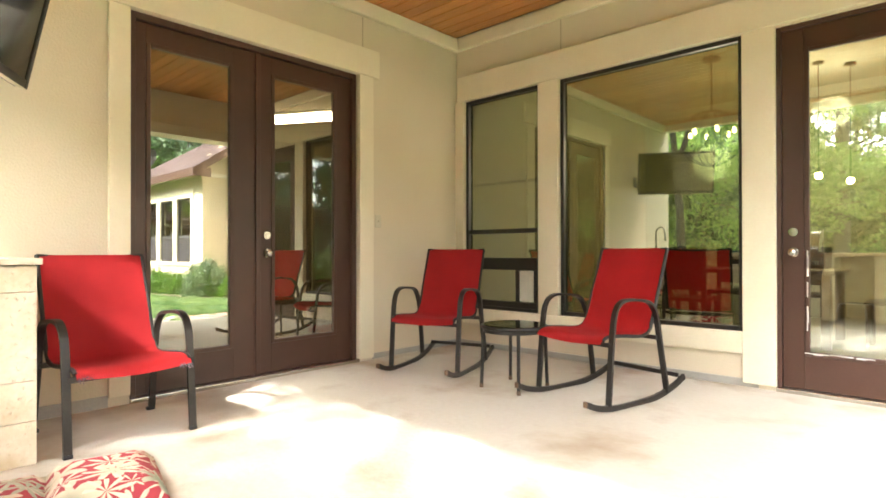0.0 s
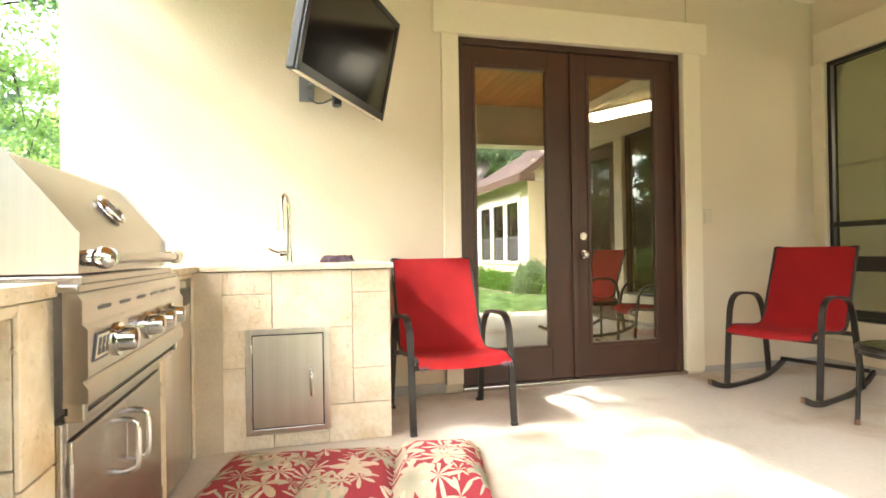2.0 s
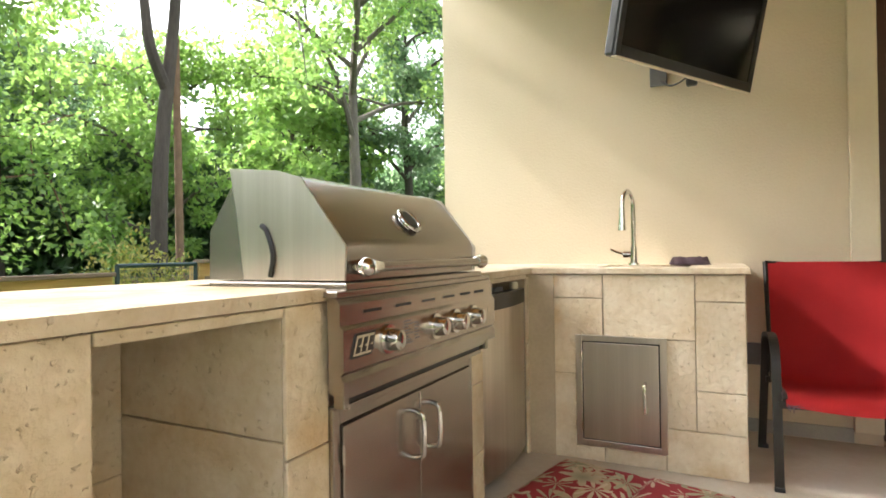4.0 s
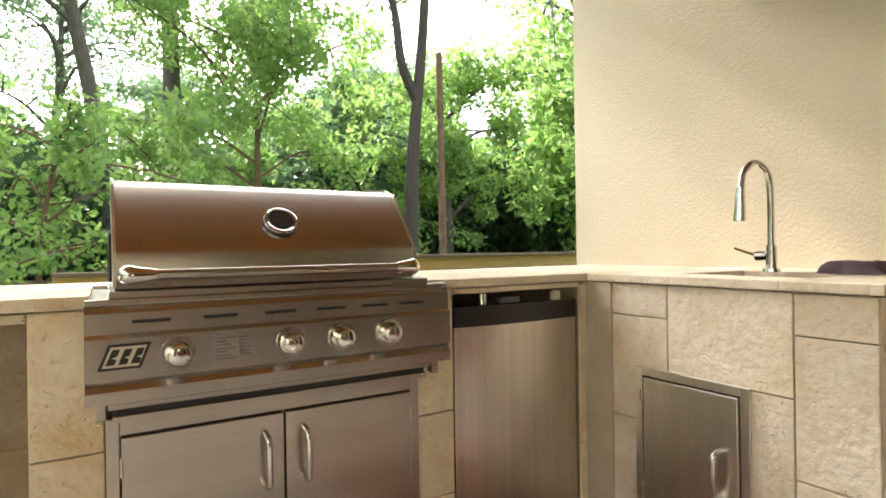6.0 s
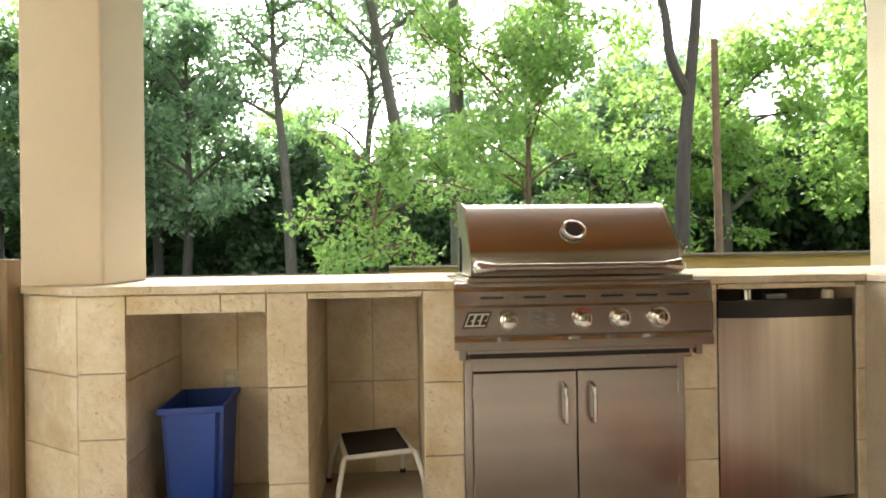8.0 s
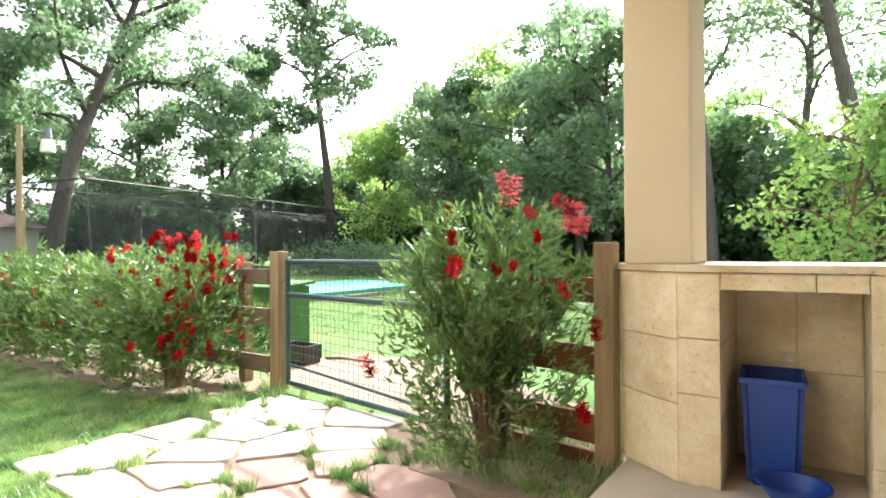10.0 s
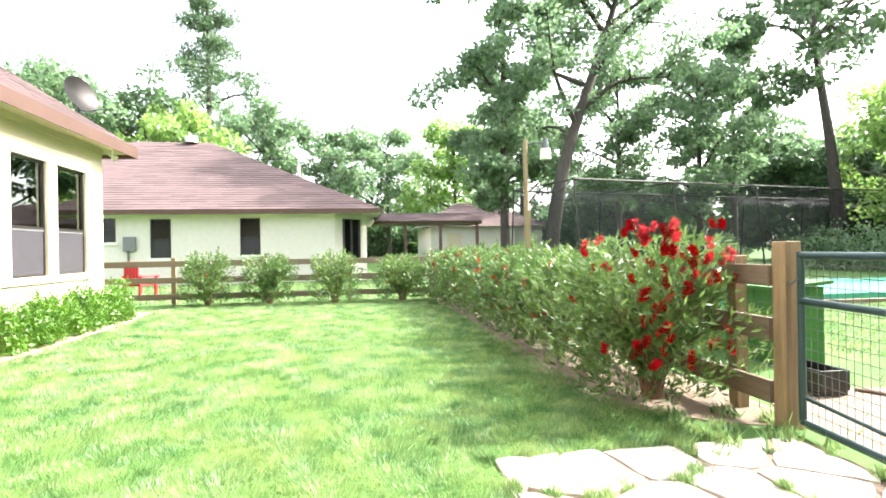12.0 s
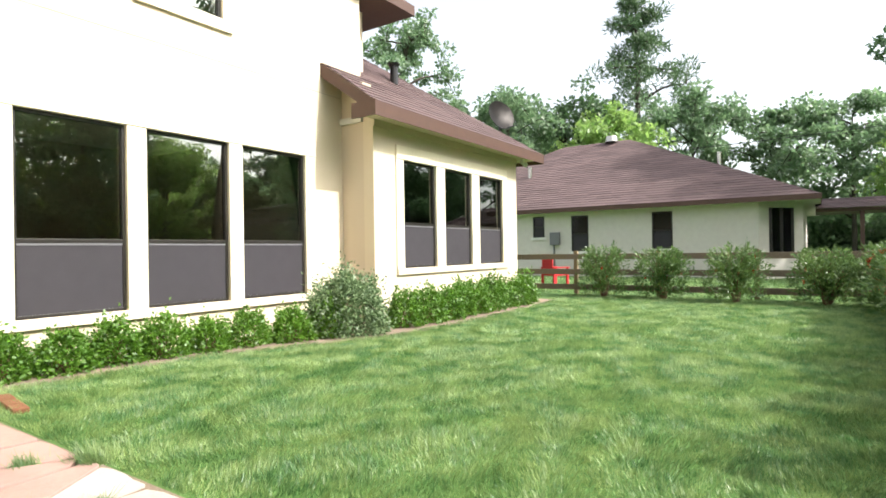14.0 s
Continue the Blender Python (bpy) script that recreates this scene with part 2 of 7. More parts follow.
WOOD_DARK = mat("dark_wood", (0.07, 0.03, 0.018), (0.045, 0.02, 0.012), 0.4, stretch=(1, 1, 6), bump=0.1)
BULB = glow_mat("bulb_warm", (1.0, 0.74, 0.38), 16.0)
TUBE = glow_mat("fluorescent_diffuser", (1.0, 0.90, 0.68), 9.0)
GRASS_G = mat("lawn_ground", (0.085, 0.175, 0.032), (0.05, 0.12, 0.022), 0.95, scale=1.2, fine=45, bump=0.8, mix=0.8, stain=((0.13, 0.14, 0.045), 0.9, 0.5))
BLADE = leaf_mat("grass_blade", (0.065, 0.19, 0.05), (0.35, 0.46, 0.17), 0.5, 2.6, 4.5)
LEAF_BRIGHT = leaf_mat("leaf_bright", (0.155, 0.31, 0.065), (0.38, 0.53, 0.15), 0.68)
LEAF_MID = leaf_mat("leaf_mid", (0.095, 0.19, 0.09), (0.235, 0.345, 0.17), 0.62)
LEAF_DARK = leaf_mat("leaf_dark", (0.045, 0.105, 0.042), (0.12, 0.205, 0.08), 0.5)
NEEDLE = leaf_mat("pine_needle", (0.045, 0.10, 0.045), (0.10, 0.17, 0.065), 0.5)
LEAF_BRUSH = leaf_mat("bottlebrush_leaf", (0.042, 0.11, 0.026), (0.17, 0.26, 0.066), 0.42)
LEAF_BOX = leaf_mat("boxwood_leaf", (0.05, 0.15, 0.012), (0.15, 0.30, 0.022), 0.4)
LEAF_YELLOW = leaf_mat("yellow_shrub_leaf", (0.10, 0.18, 0.03), (0.55, 0.47, 0.12), 0.4)
LEAF_PALE = leaf_mat("pale_shrub_leaf", (0.045, 0.11, 0.035), (0.25, 0.34, 0.17), 0.3)
PETAL = mat("bottlebrush_red", (0.42, 0.004, 0.010), (0.32, 0.003, 0.007), 0.9, fine=120, bump=0.0, spec=0.1)


# ---- mesh helpers ----
def box(bm, x0, x1, y0, y1, z0, z1, bevel=0.0):
    r = bmesh.ops.create_cube(bm, size=1.0, matrix=Matrix.LocRotScale(((x0 + x1) / 2, (y0 + y1) / 2, (z0 + z1) / 2), None, (abs(x1 - x0), abs(y1 - y0), abs(z1 - z0))))
    if bevel:
        es = list({e for v in r["verts"] for e in v.link_edges})
        bmesh.ops.bevel(bm, geom=es, offset=bevel, segments=2, affect='EDGES', profile=0.5)
    return bm


def cyl(bm, p, q, r0, r1=None, n=16, caps=True):
    p, q = Vector(p), Vector(q)
    d = q - p
    m = Matrix.Translation((p + q) / 2) @ d.to_track_quat('Z', 'Y').to_matrix().to_4x4()
    bmesh.ops.create_cone(bm, cap_ends=caps, segments=n, radius1=r0, radius2=r0 if r1 is None else r1, depth=d.length, matrix=m)
    return bm


def ball(bm, c, r, n=12, s=(1, 1, 1)):
    bmesh.ops.create_uvsphere(bm, u_segments=n, v_segments=max(6, n // 2 + 2), radius=1, matrix=Matrix.LocRotScale(c, None, (r * s[0], r * s[1], r * s[2])))
    return bm


def tube(bm, pts, r, n=8, flat=None, up=(0, 0, 1)):
    """A bar along points: round, or a flat bar with flat = (width across, thickness)."""
    pts = [Vector(p) for p in pts]
    rings = []
    prev = None
    for i, p in enumerate(pts):
        d = (pts[min(i + 1, len(pts) - 1)] - pts[max(i - 1, 0)]).normalized()
        if prev is None:
            a = Vector(up)
            if abs(a.dot(d)) > 0.95:
                a = Vector((1, 0, 0))
        else:
            a = prev
        a = (a - d * a.dot(d)).normalized()
        b = d.cross(a)
        prev = a
        rr = r[i] if isinstance(r, (list, tuple)) else r
        if flat:
            w, h = flat[0] / 2, flat[1] / 2
            ring = [p + a * w + b * h, p - a * w + b * h, p - a * w - b * h, p + a * w - b * h]
        else:
            ring = [p + (a * math.cos(2 * math.pi * k / n) + b * math.sin(2 * math.pi * k / n)) * rr for k in range(n)]
        rings.append([bm.verts.new(v) for v in ring])
    for u, v in zip(rings, rings[1:]):
        for k in range(len(u)):
            bm.faces.new((u[k], u[(k + 1) % len(u)], v[(k + 1) % len(u)], v[k]))
    bm.faces.new(rings[0][::-1])
    bm.faces.new(rings[-1])
    return bm


def prism(bm, outline, d0, d1, axis='x'):
    """A solid from an outline in the plane across an axis."""
    def at(p, d):
        return {'x': (d, p[0], p[1]), 'y': (p[0], d, p[1]), 'z': (p[0], p[1], d)}[axis]
    u = [bm.verts.new(at(p, d0)) for p in outline]
    v = [bm.verts.new(at(p, d1)) for p in outline]
    bm.faces.new(u)
    bm.faces.new(v[::-1])
    for k in range(len(u)):
        bm.faces.new((u[k], v[k], v[(k + 1) % len(u)], u[(k + 1) % len(u)]))
    bmesh.ops.recalc_face_normals(bm, faces=bm.faces)
    return bm


def smooth_path(pts, k=6):
    """Catmull-Rom points through the given ones."""
    pts = [Vector(p) for p in pts]
    ext = [pts[0] * 2 - pts[1]] + pts + [pts[-1] * 2 - pts[-2]]
    out = []
    for i in range(1, len(ext) - 2):
        a, b, c, d = ext[i - 1:i + 3]
        for j in range(k):
            t = j / k
            out.append(0.5 * ((2 * b) + (c - a) * t + (2 * a - 5 * b + 4 * c - d) * t * t + (3 * b - a - 3 * c + d) * t ** 3))
    return out + [pts[-1]]


def finish(name, bm, material, smooth=False):
    me = bpy.data.meshes.new(name)
    bm.to_mesh(me)
    bm.free()
    me.materials.append(material)
    if smooth:
        me.polygons.foreach_set("use_smooth", [True] * len(me.polygons))
        me.set_sharp_from_angle(angle=radians(40))
    return new(name, me)


def part(name, bm, material, parent, label="", smooth=False):
    ob = finish(name, bm, material, smooth)
    ob.parent = parent
    return tagged(ob, label)


def thing(name, m, label, category, group=""):
    ob = new(name)
    ob.matrix_world = m
    ob.empty_display_size = 0.1
    return tagged(ob, label, category, group)


def single(name, bm, material, m, label, category, group="", smooth=False):
    ob = finish(name, bm, material, smooth)
    ob.matrix_world = m
    return tagged(ob, label, category, group)


def struct(name, bm, material, label, category="", smooth=False):
    return tagged(finish(name, bm, material, smooth), label, category or name.split("_")[0], kind="structure")


def B():
    return bmesh.new()


def boxes(*dims, bevel=0.0):
    bm = B()
    for d in dims:
        box(bm, *d, bevel=bevel)
    return bm


def cards(name, pos, along, length, width, material, fold=0.0):
    """Many small leaves: a rhomb each, from its foot along its direction."""
    n = len(pos)
    along = along / np.maximum(np.linalg.norm(along, axis=1, keepdims=True), 1e-6)
    rnd = np.random.normal(size=(n, 3))
    side = np.cross(along, rnd)
    side /= np.maximum(np.linalg.norm(side, axis=1, keepdims=True), 1e-6)
    nor = np.cross(side, along)
    L = np.broadcast_to(np.asarray(length), (n,))[:, None]
    Wd = np.broadcast_to(np.asarray(width), (n,))[:, None] / 2
    mid = pos + along * L * 0.45
    v = np.stack([pos, mid + side * Wd + nor * Wd * fold, pos + along * L, mid - side * Wd + nor * Wd * fold], 1).reshape(-1, 3)
    return raw_mesh(name, v, np.arange(4 * n).reshape(n, 4), material)


def raw_mesh(name, v, f, material):
    me = bpy.data.meshes.new(name)
    k = f.shape[1]
    me.vertices.add(len(v))
    me.vertices.foreach_set("co", np.asarray(v, dtype=np.float32).ravel())
    me.loops.add(f.size)
    me.loops.foreach_set("vertex_index", f.astype(np.int32).ravel())
    me.polygons.add(len(f))
    me.polygons.foreach_set("loop_start", np.arange(0, f.size, k, dtype=np.int32))
    me.polygons.foreach_set("loop_total", np.full(len(f), k, dtype=np.int32))
    me.update(calc_edges=True)
    me.materials.append(material)
    return me


# ---- structure: the house round the patio ----
XW, YN = -5.09, 3.87          # faces of the two patio walls
GZ = -0.12                    # the lawn
struct("ground", boxes((-300, 300, -300, 300, GZ - 0.5, GZ)), GRASS_G, "mown green lawn reaching to the horizon")
struct("floor_patio", boxes((XW, -0.95, -1.95, YN, -0.3, 0.0), bevel=0.012), CONCRETE, "pale stained concrete patio slab", "floor")
struct("wall_west", boxes((XW - 0.28, XW, -1.80, 0.697, -0.2, 3.45), (XW - 0.28, XW, 2.552, 8.6, -0.2, 3.45), (XW - 0.28, XW, 0.697, 2.552, 2.547, 3.45)), STUCCO, "cream stucco wall with textured finish", "wall")
struct("wall_north", boxes(
    (XW, -4.98, YN, YN + 0.2, -0.2, 3.45), (-4.98, -4.062, YN, YN + 0.2, -0.2, 0.39), (-4.98, -4.062, YN, YN + 0.2, 2.538, 3.45),
    (-4.062, -3.85, YN, YN + 0.2, -0.2, 3.45), (-3.85, -2.332, YN, YN + 0.2, -0.2, 0.39), (-3.85, -2.332, YN, YN + 0.2, 2.538, 3.45),
    (-2.332, -2.122, YN, YN + 0.2, -0.2, 3.45), (-2.122, -1.15, YN, YN + 0.2, 2.525, 3.45), (-1.15, -0.65, YN, YN + 0.2, -0.2, 3.45)), STUCCO, "cream stucco wall with windows and a door", "wall")
struct("wall_return", boxes((-0.85, -0.65, YN + 0.2, 6.515, -0.2, 6.0)), STUCCO, "cream stucco side wall of the house", "wall")
AW = [(1.175, 2.21), (2.425, 3.478), (3.68, 4.755)]
BW = [(6.264, 7.203), (7.473, 8.425), (8.709, 9.70)]


def wall_with_windows(x0, x1, wins, y, d, zs, z0, z1, top):
    bm, at = B(), x0
    for a, b in wins:
        box(bm, at, a, y, y + d, zs, top)
        box(bm, a, b, y, y + d, zs, z0)
        box(bm, a, b, y, y + d, z1, top)
        at = b
    return box(bm, at, x1, y, y + d, zs, top)


struct("wall_yard", wall_with_windows(-0.85, 5.55, AW, 6.515, 0.2, -0.2, 0.385, 2.40, 3.40), STUCCO, "sunlit cream stucco house wall", "wall")
struct("wall_upper", boxes((-0.85, 2.56, 6.515, 6.715, 3.41, 6.0), (2.56, 3.42, 6.515, 6.715, 3.41, 3.95), (2.56, 3.42, 6.515, 6.715, 5.3, 6.0), (3.42, 6.0, 6.515, 6.715, 3.41, 6.0),
       (5.8, 6.0, 6.715, 11.6, 3.0, 6.0), (6.0, 6.5, 6.9, 7.1, 3.0, 5.2)), STUCCO, "cream stucco upper storey wall", "wall")
struct("wall_wing", wall_with_windows(5.55, 10.4, BW, 5.87, 0.2, -0.2, 0.70, 2.465, 3.05), STUCCO, "cream stucco wing of the house", "wall")
# The ends face away from the sun; their shade is put into the tan.
struct("wall_wing_ends", boxes((5.55, 5.75, 6.07, 6.515, -0.2, 3.6), (10.2, 10.4, 6.07, 11.5, -0.2, 3.05), (5.55, 10.4, 11.5, 11.7, -0.2, 3.05)), STUCCO_TAN_AND_SHADED, "stucco end walls of the wing, shade put into the tan", "wall")
struct("wall_inner", boxes((-0.85, 5.3, 11.4, 11.6, -0.2, 6.0), (-0.65, -0.55, 6.715, 11.4, -0.2, 3.4), (5.3, 5.4, 6.715, 11.4, -0.2, 3.0)), INSIDE, "plain inner walls behind the yard windows", "wall")
struct("floor_inner", boxes((-0.85, 9.6, 6.715, 11.5, -0.1, 0.05), (5.5, 9.6, 6.07, 6.715, -0.1, 0.05)), TILE_IN, "pale tiled room floor", "floor")
struct("ceiling_inner", boxes((-0.85, 9.6, 6.715, 11.5, 3.0, 3.05), (5.5, 9.6, 6.07, 6.715, 2.98, 3.072)), INSIDE_W, "white room ceiling", "ceiling")

# room behind the glazed double door, its dimness put into a dark brown
struct("wall_back_room", boxes((-9.6, -9.4, -1.74, 5.2, -0.2, 3.2), (-9.4, XW - 0.28, -1.74, -1.54, -0.2, 3.2), (-9.4, XW - 0.28, 5.0, 5.2, -0.2, 3.2)), ROOM_DIMNESS, "walls of the room behind the double door, dimness put into their brown", "wall")
struct("floor_back_room", boxes((-9.4, XW - 0.28, -1.54, 5.0, -0.2, 0.0)), ROOM_DIMNESS, "floor of the back room, dimness put into its brown", "floor")
struct("ceiling_back_room", boxes((-9.4, XW - 0.28, -1.54, 5.0, 2.79, 2.9)), ROOM_DIMNESS, "ceiling of the back room, dimness put into its brown", "ceiling")
# kitchen behind the north wall
struct("floor_kitchen", boxes((XW, -0.85, YN + 0.2, 8.6, -0.2, 0.02)), TILE_IN, "pale tiled kitchen floor", "floor")
struct("ceiling_kitchen", boxes((XW, -0.85, YN + 0.2, 8.6, 3.21, 3.4)), INSIDE_W, "white kitchen ceiling", "ceiling")
struct("wall_kitchen", boxes((XW, -0.85, 8.6, 8.8, -0.2, 3.4), (XW, XW + 0.02, 4.07, 6.0, 0.02, 3.21), (XW, XW + 0.02, 7.25, 8.6, 0.02, 3.21), (XW, XW + 0.02, 6.0, 7.25, 2.5, 3.21), (-0.87, -0.85, 4.07, 8.6, 0.02, 3.21)), INSIDE, "olive-cream painted kitchen walls", "wall")
bm = boxes((-4.6, -3.4, 8.57, 8.6, 0.02, 2.4), (XW + 0.02, XW + 0.06, 6.0, 6.12, 0.02, 2.6), (XW + 0.02, XW + 0.06, 7.13, 7.25, 0.02, 2.6), (XW + 0.02, XW + 0.06, 5.95, 7.3, 2.5, 2.64), (XW + 0.02, XW + 0.12, 4.07, 8.6, 3.072, 3.21), (XW + 0.12, -0.87, 8.48, 8.6, 3.072, 3.21))
struct("trim_kitchen", bm, INSIDE_W, "white kitchen cornice and door casing", "trim")

# ceiling of tongued pine boards, crown and beams
bm = B()
w = 0.135
for i in range(int(5.59 / w)):
    y0 = -1.72 + i * w
    box(bm, XW, -0.72, y0 + 0.004, y0 + w - 0.004, 3.21, 3.23, bevel=0.003)
struct("ceiling", bm, PLANK, "varnished orange pine board ceiling", "ceiling")
struct("roof_patio", boxes((XW - 0.28, -0.45, -1.72, YN + 0.2, 3.45, 3.60), (XW, -0.72, -1.72, YN, 3.235, 3.45)), FASCIA, "brown patio roof", "roof")
struct("beam", boxes((XW - 0.28, -0.72, -1.72, -1.55, 3.10, 3.205), (-1.06, -0.72, -1.55, YN, 2.62, 3.205)), TRIM, "cream boxed patio roof beams", "beam")
struct("crown", boxes((XW, XW + 0.05, -1.60, YN, 3.072, 3.205), (XW + 0.05, -1.06, YN - 0.05, YN, 3.072, 3.205), bevel=0.012), TRIM, "cream crown moulding under the pine ceiling", "trim")
struct("column", boxes((-1.27, -0.97, -1.40, -1.03, 0.945, 3.10), bevel=0.01), STUCCO_TAN_AND_SHADED, "tan stucco column on the counter end", "column")
struct("footing", boxes((XW, XW + 0.012, -1.74, 0.571, 0.002, 0.075), (XW, XW + 0.012, 2.712, YN, 0.002, 0.05), (XW + 0.012, -2.235, YN - 0.012, YN, 0.002, 0.055)), FOOTING, "grey concrete footing under the stucco", "baseboard")
# control joints in the stucco
struct("joints", boxes((XW, XW + 0.003, 2.60, 2.608, 2.788, 3.072), (-3.832, -3.824, YN - 0.003, YN, 2.79, 3.072), (3.27, 3.276, 6.512, 6.515, 3.45, 3.9), (-0.85, 5.55, 6.519, 7.3, 3.40, 3.41)), GROUT, "thin stucco control joints", "trim")

# trim boards
T = 0.028
struct("trim_double_door", boxes((XW, XW + T, 0.571, 0.697, 0.06, 2.547), (XW, XW + T, 2.552, 2.707, 0.02, 2.547), (XW, XW + T + 0.012, 0.51, 2.769, 2.547, 2.788), bevel=0.005), TRIM, "cream trim boards round the double door", "trim")
struct("trim_north", boxes((XW + 0.04, -0.95, YN - T - 0.01, YN, 2.538, 2.79), (XW, -4.98, YN - T, YN, 0.39, 2.538), (-4.062, -3.85, YN - T, YN, 0.39, 2.538), (-2.332, -2.122, YN - T, YN, 0.03, 2.538), (-1.15, -1.02, YN - T, YN, 0.03, 2.538),
       (XW, -2.332, YN - T - 0.008, YN, 0.235, 0.39), bevel=0.005), TRIM, "cream trim boards round the kitchen windows", "trim")
bm = B()
for wins, y, z0, z1 in ((AW, 6.515, 0.385, 2.40), (BW, 5.87, 0.70, 2.465)):
    xs = [wins[0][0] - 0.19] + [v for ab in wins for v in ab] + [wins[-1][1] + 0.19]
    for a, b in zip(xs[0::2], xs[1::2]):
        box(bm, a, b, y - T, y, z0, z1, bevel=0.004)
    box(bm, xs[0], xs[-1], y - T - 0.01, y, z1, z1 + 0.22, bevel=0.004)
    box(bm, xs[0], xs[-1], y - T - 0.02, y, z0 - 0.10, z0, bevel=0.004)
box(bm, 2.3, 3.56, 6.475, 6.515, 3.80, 3.95, bevel=0.004)
box(bm, 3.42, 3.54, 6.485, 6.515, 3.95, 5.3, bevel=0.004)
struct("trim_yard", bm, TRIM, "cream trim round the yard windows", "trim")


def window(name, a, b, y, z0, z1, rail=None, screen=False, glass=GLASS_WIN, bars=()):
    """A dark metal window in a wall that faces -y: frame, panes, rail, solar screen below the rail."""
    w = tagged(new(name), "dark framed window" + (" with grey solar screen on its lower half" if screen else " with greenish glass"), "window", kind="structure")
    w.location = (a, y, z0)
    W_, H_, f = b - a, z1 - z0, 0.034
    part("window_frame", boxes((0, f, 0.02, 0.09, 0, H_), (W_ - f, W_, 0.02, 0.09, 0, H_), (f, W_ - f, 0.02, 0.09, H_ - f, H_), (f, W_ - f, 0.02, 0.09, 0, f), bevel=0.004), FRAME, w)
    zs = [f, H_ - f]
    if rail:
        r = rail - z0
        part("rail", boxes((f, W_ - f, 0.025, 0.085, r - 0.022, r + 0.022), bevel=0.004), FRAME, w)
        zs = [f, r - 0.022, r + 0.022, H_ - f]
    for u, v in zip(zs[0::2], zs[1::2]):
        p = part("pane", boxes((f, W_ - f, 0.055, 0.058, u, v)), glass, w)
        p.visible_shadow = False
    if screen:
        part("solar_screen", boxes((f, W_ - f, 0.034, 0.038, f, rail - z0 - 0.022)), SOLAR, w, "grey woven solar screen")
        part("screen_edge", boxes((f, W_ - f, 0.026, 0.036, rail - z0 - 0.045, rail - z0 - 0.024)), GREY_PL, w, "grey screen edge bar")
    for z in bars:
        part("muntin", boxes((f, W_ - f, 0.075, 0.095, z - z0 - 0.014, z - z0 + 0.014)), GREY_PL, w)
    return w


w1 = window("window_1", -4.98, -4.062, YN, 0.39, 2.538, rail=1.173, bars=(1.66,))
# pet door panel set in the foot of the small window
part("pet_panel", boxes((0.034, 0.862, 0.03, 0.055, 0.03, 0.09), (0.034, 0.862, 0.03, 0.055, 0.40, 0.52), (0.034, 0.11, 0.03, 0.055, 0.09, 0.40), (0.62, 0.665, 0.03, 0.055, 0.09, 0.40), (0.83, 0.862, 0.03, 0.055, 0.09, 0.40), bevel=0.004), FRAME, w1, "black pet door panel")
part("pet_flap", boxes((0.668, 0.828, 0.034, 0.042, 0.10, 0.395), bevel=0.006), INSIDE_W, w1, "milky flexible pet flap")
window("window_2", -3.85, -2.332, YN, 0.39, 2.538)
for i, (a, b) in enumerate(AW):
    window("window_%d" % (3 + i), a, b, 6.515, 0.385, 2.40, rail=1.135, screen=True, glass=GLASS_YARD)
for i, (a, b) in enumerate(BW):
    window("window_%d" % (6 + i), a, b, 5.87, 0.70, 2.465, rail=1.43, screen=True, glass=GLASS_YARD)
window("window_9", 2.56, 3.42, 6.515, 3.95, 5.3, glass=GLASS_YARD)


def glazed_leaf(door, w, h, m, glass, knob_side, sl, sr, top, worn=False):
    """A full-glass brown leaf in its own frame: x across from 0 to w, thickness along y, front at -y."""
    bot = 0.225
    leaf = part("leaf", boxes((0, sl, 0, 0.045, 0, h), (w - sr, w, 0, 0.045, 0, h), (sl, w - sr, 0, 0.045, h - top, h), (sl, w - sr, 0, 0.045, 0, bot), bevel=0.003), BROWN, door)
    leaf.matrix_local = m
    b = 0.03
    part("glazing_bead", boxes((sl, sl + b, -0.008, 0.02, bot, h - top), (w - sr - b, w - sr, -0.008, 0.02, bot, h - top), (sl + b, w - sr - b, -0.008, 0.02, h - top - b, h - top), (sl + b, w - sr - b, -0.008, 0.02, bot, bot + b), bevel=0.006), BROWN, leaf)
    p = part("pane", boxes((sl + b, w - sr - b, 0.012, 0.016, bot + b, h - top - b)), glass, leaf)
    p.visible_shadow = False
    if knob_side:
        x = 0.065 if knob_side < 0 else w - 0.065
        for z, r in ((0.93, 0.03), (1.07, 0.026)):
            bm = B()
            cyl(bm, (x, 0, z), (x, -0.012, z), r + 0.006, r + 0.003, 20)
            if z < 1:
                cyl(bm, (x, -0.012, z), (x, -0.035, z), 0.013, 0.013, 12)
                ball(bm, (x, -0.052, z), 0.027, 16, (1, 0.75, 1))
            else:
                cyl(bm, (x, -0.012, z), (x, -0.022, z), r * 0.7, r * 0.6, 16)
            part("door_knob" if z < 1 else "deadbolt", bm, NICKEL, leaf, "satin nickel round knob" if z < 1 else "satin nickel deadbolt", smooth=True)
    if worn:
        bm = B()
        for i in range(16):
            x, z = sl + random.uniform(0.0, 0.6), bot + random.uniform(0.022, 0.03)
            box(bm, x, x + random.uniform(0.02, 0.09), -0.0105, -0.0075, z - random.uniform(0.003, 0.010), z)
        for i in range(9):
            z = bot + random.uniform(0.05, 0.7)
            box(bm, sl + 0.014, sl + 0.014 + random.uniform(0.004, 0.012), -0.0105, -0.0075, z, z + random.uniform(0.02, 0.09))
        part("peeled_paint", bm, WHITE, leaf, "patches of peeled brown paint")
    return leaf


# double door in the west wall: local x runs along +y, front towards +x
dd = tagged(new("door_1"), "closed brown double door with full glass panes", "door", kind="structure")
dd.matrix_world = pose(XW - 0.03, 0.697, 0.0, 0, 0, 90)
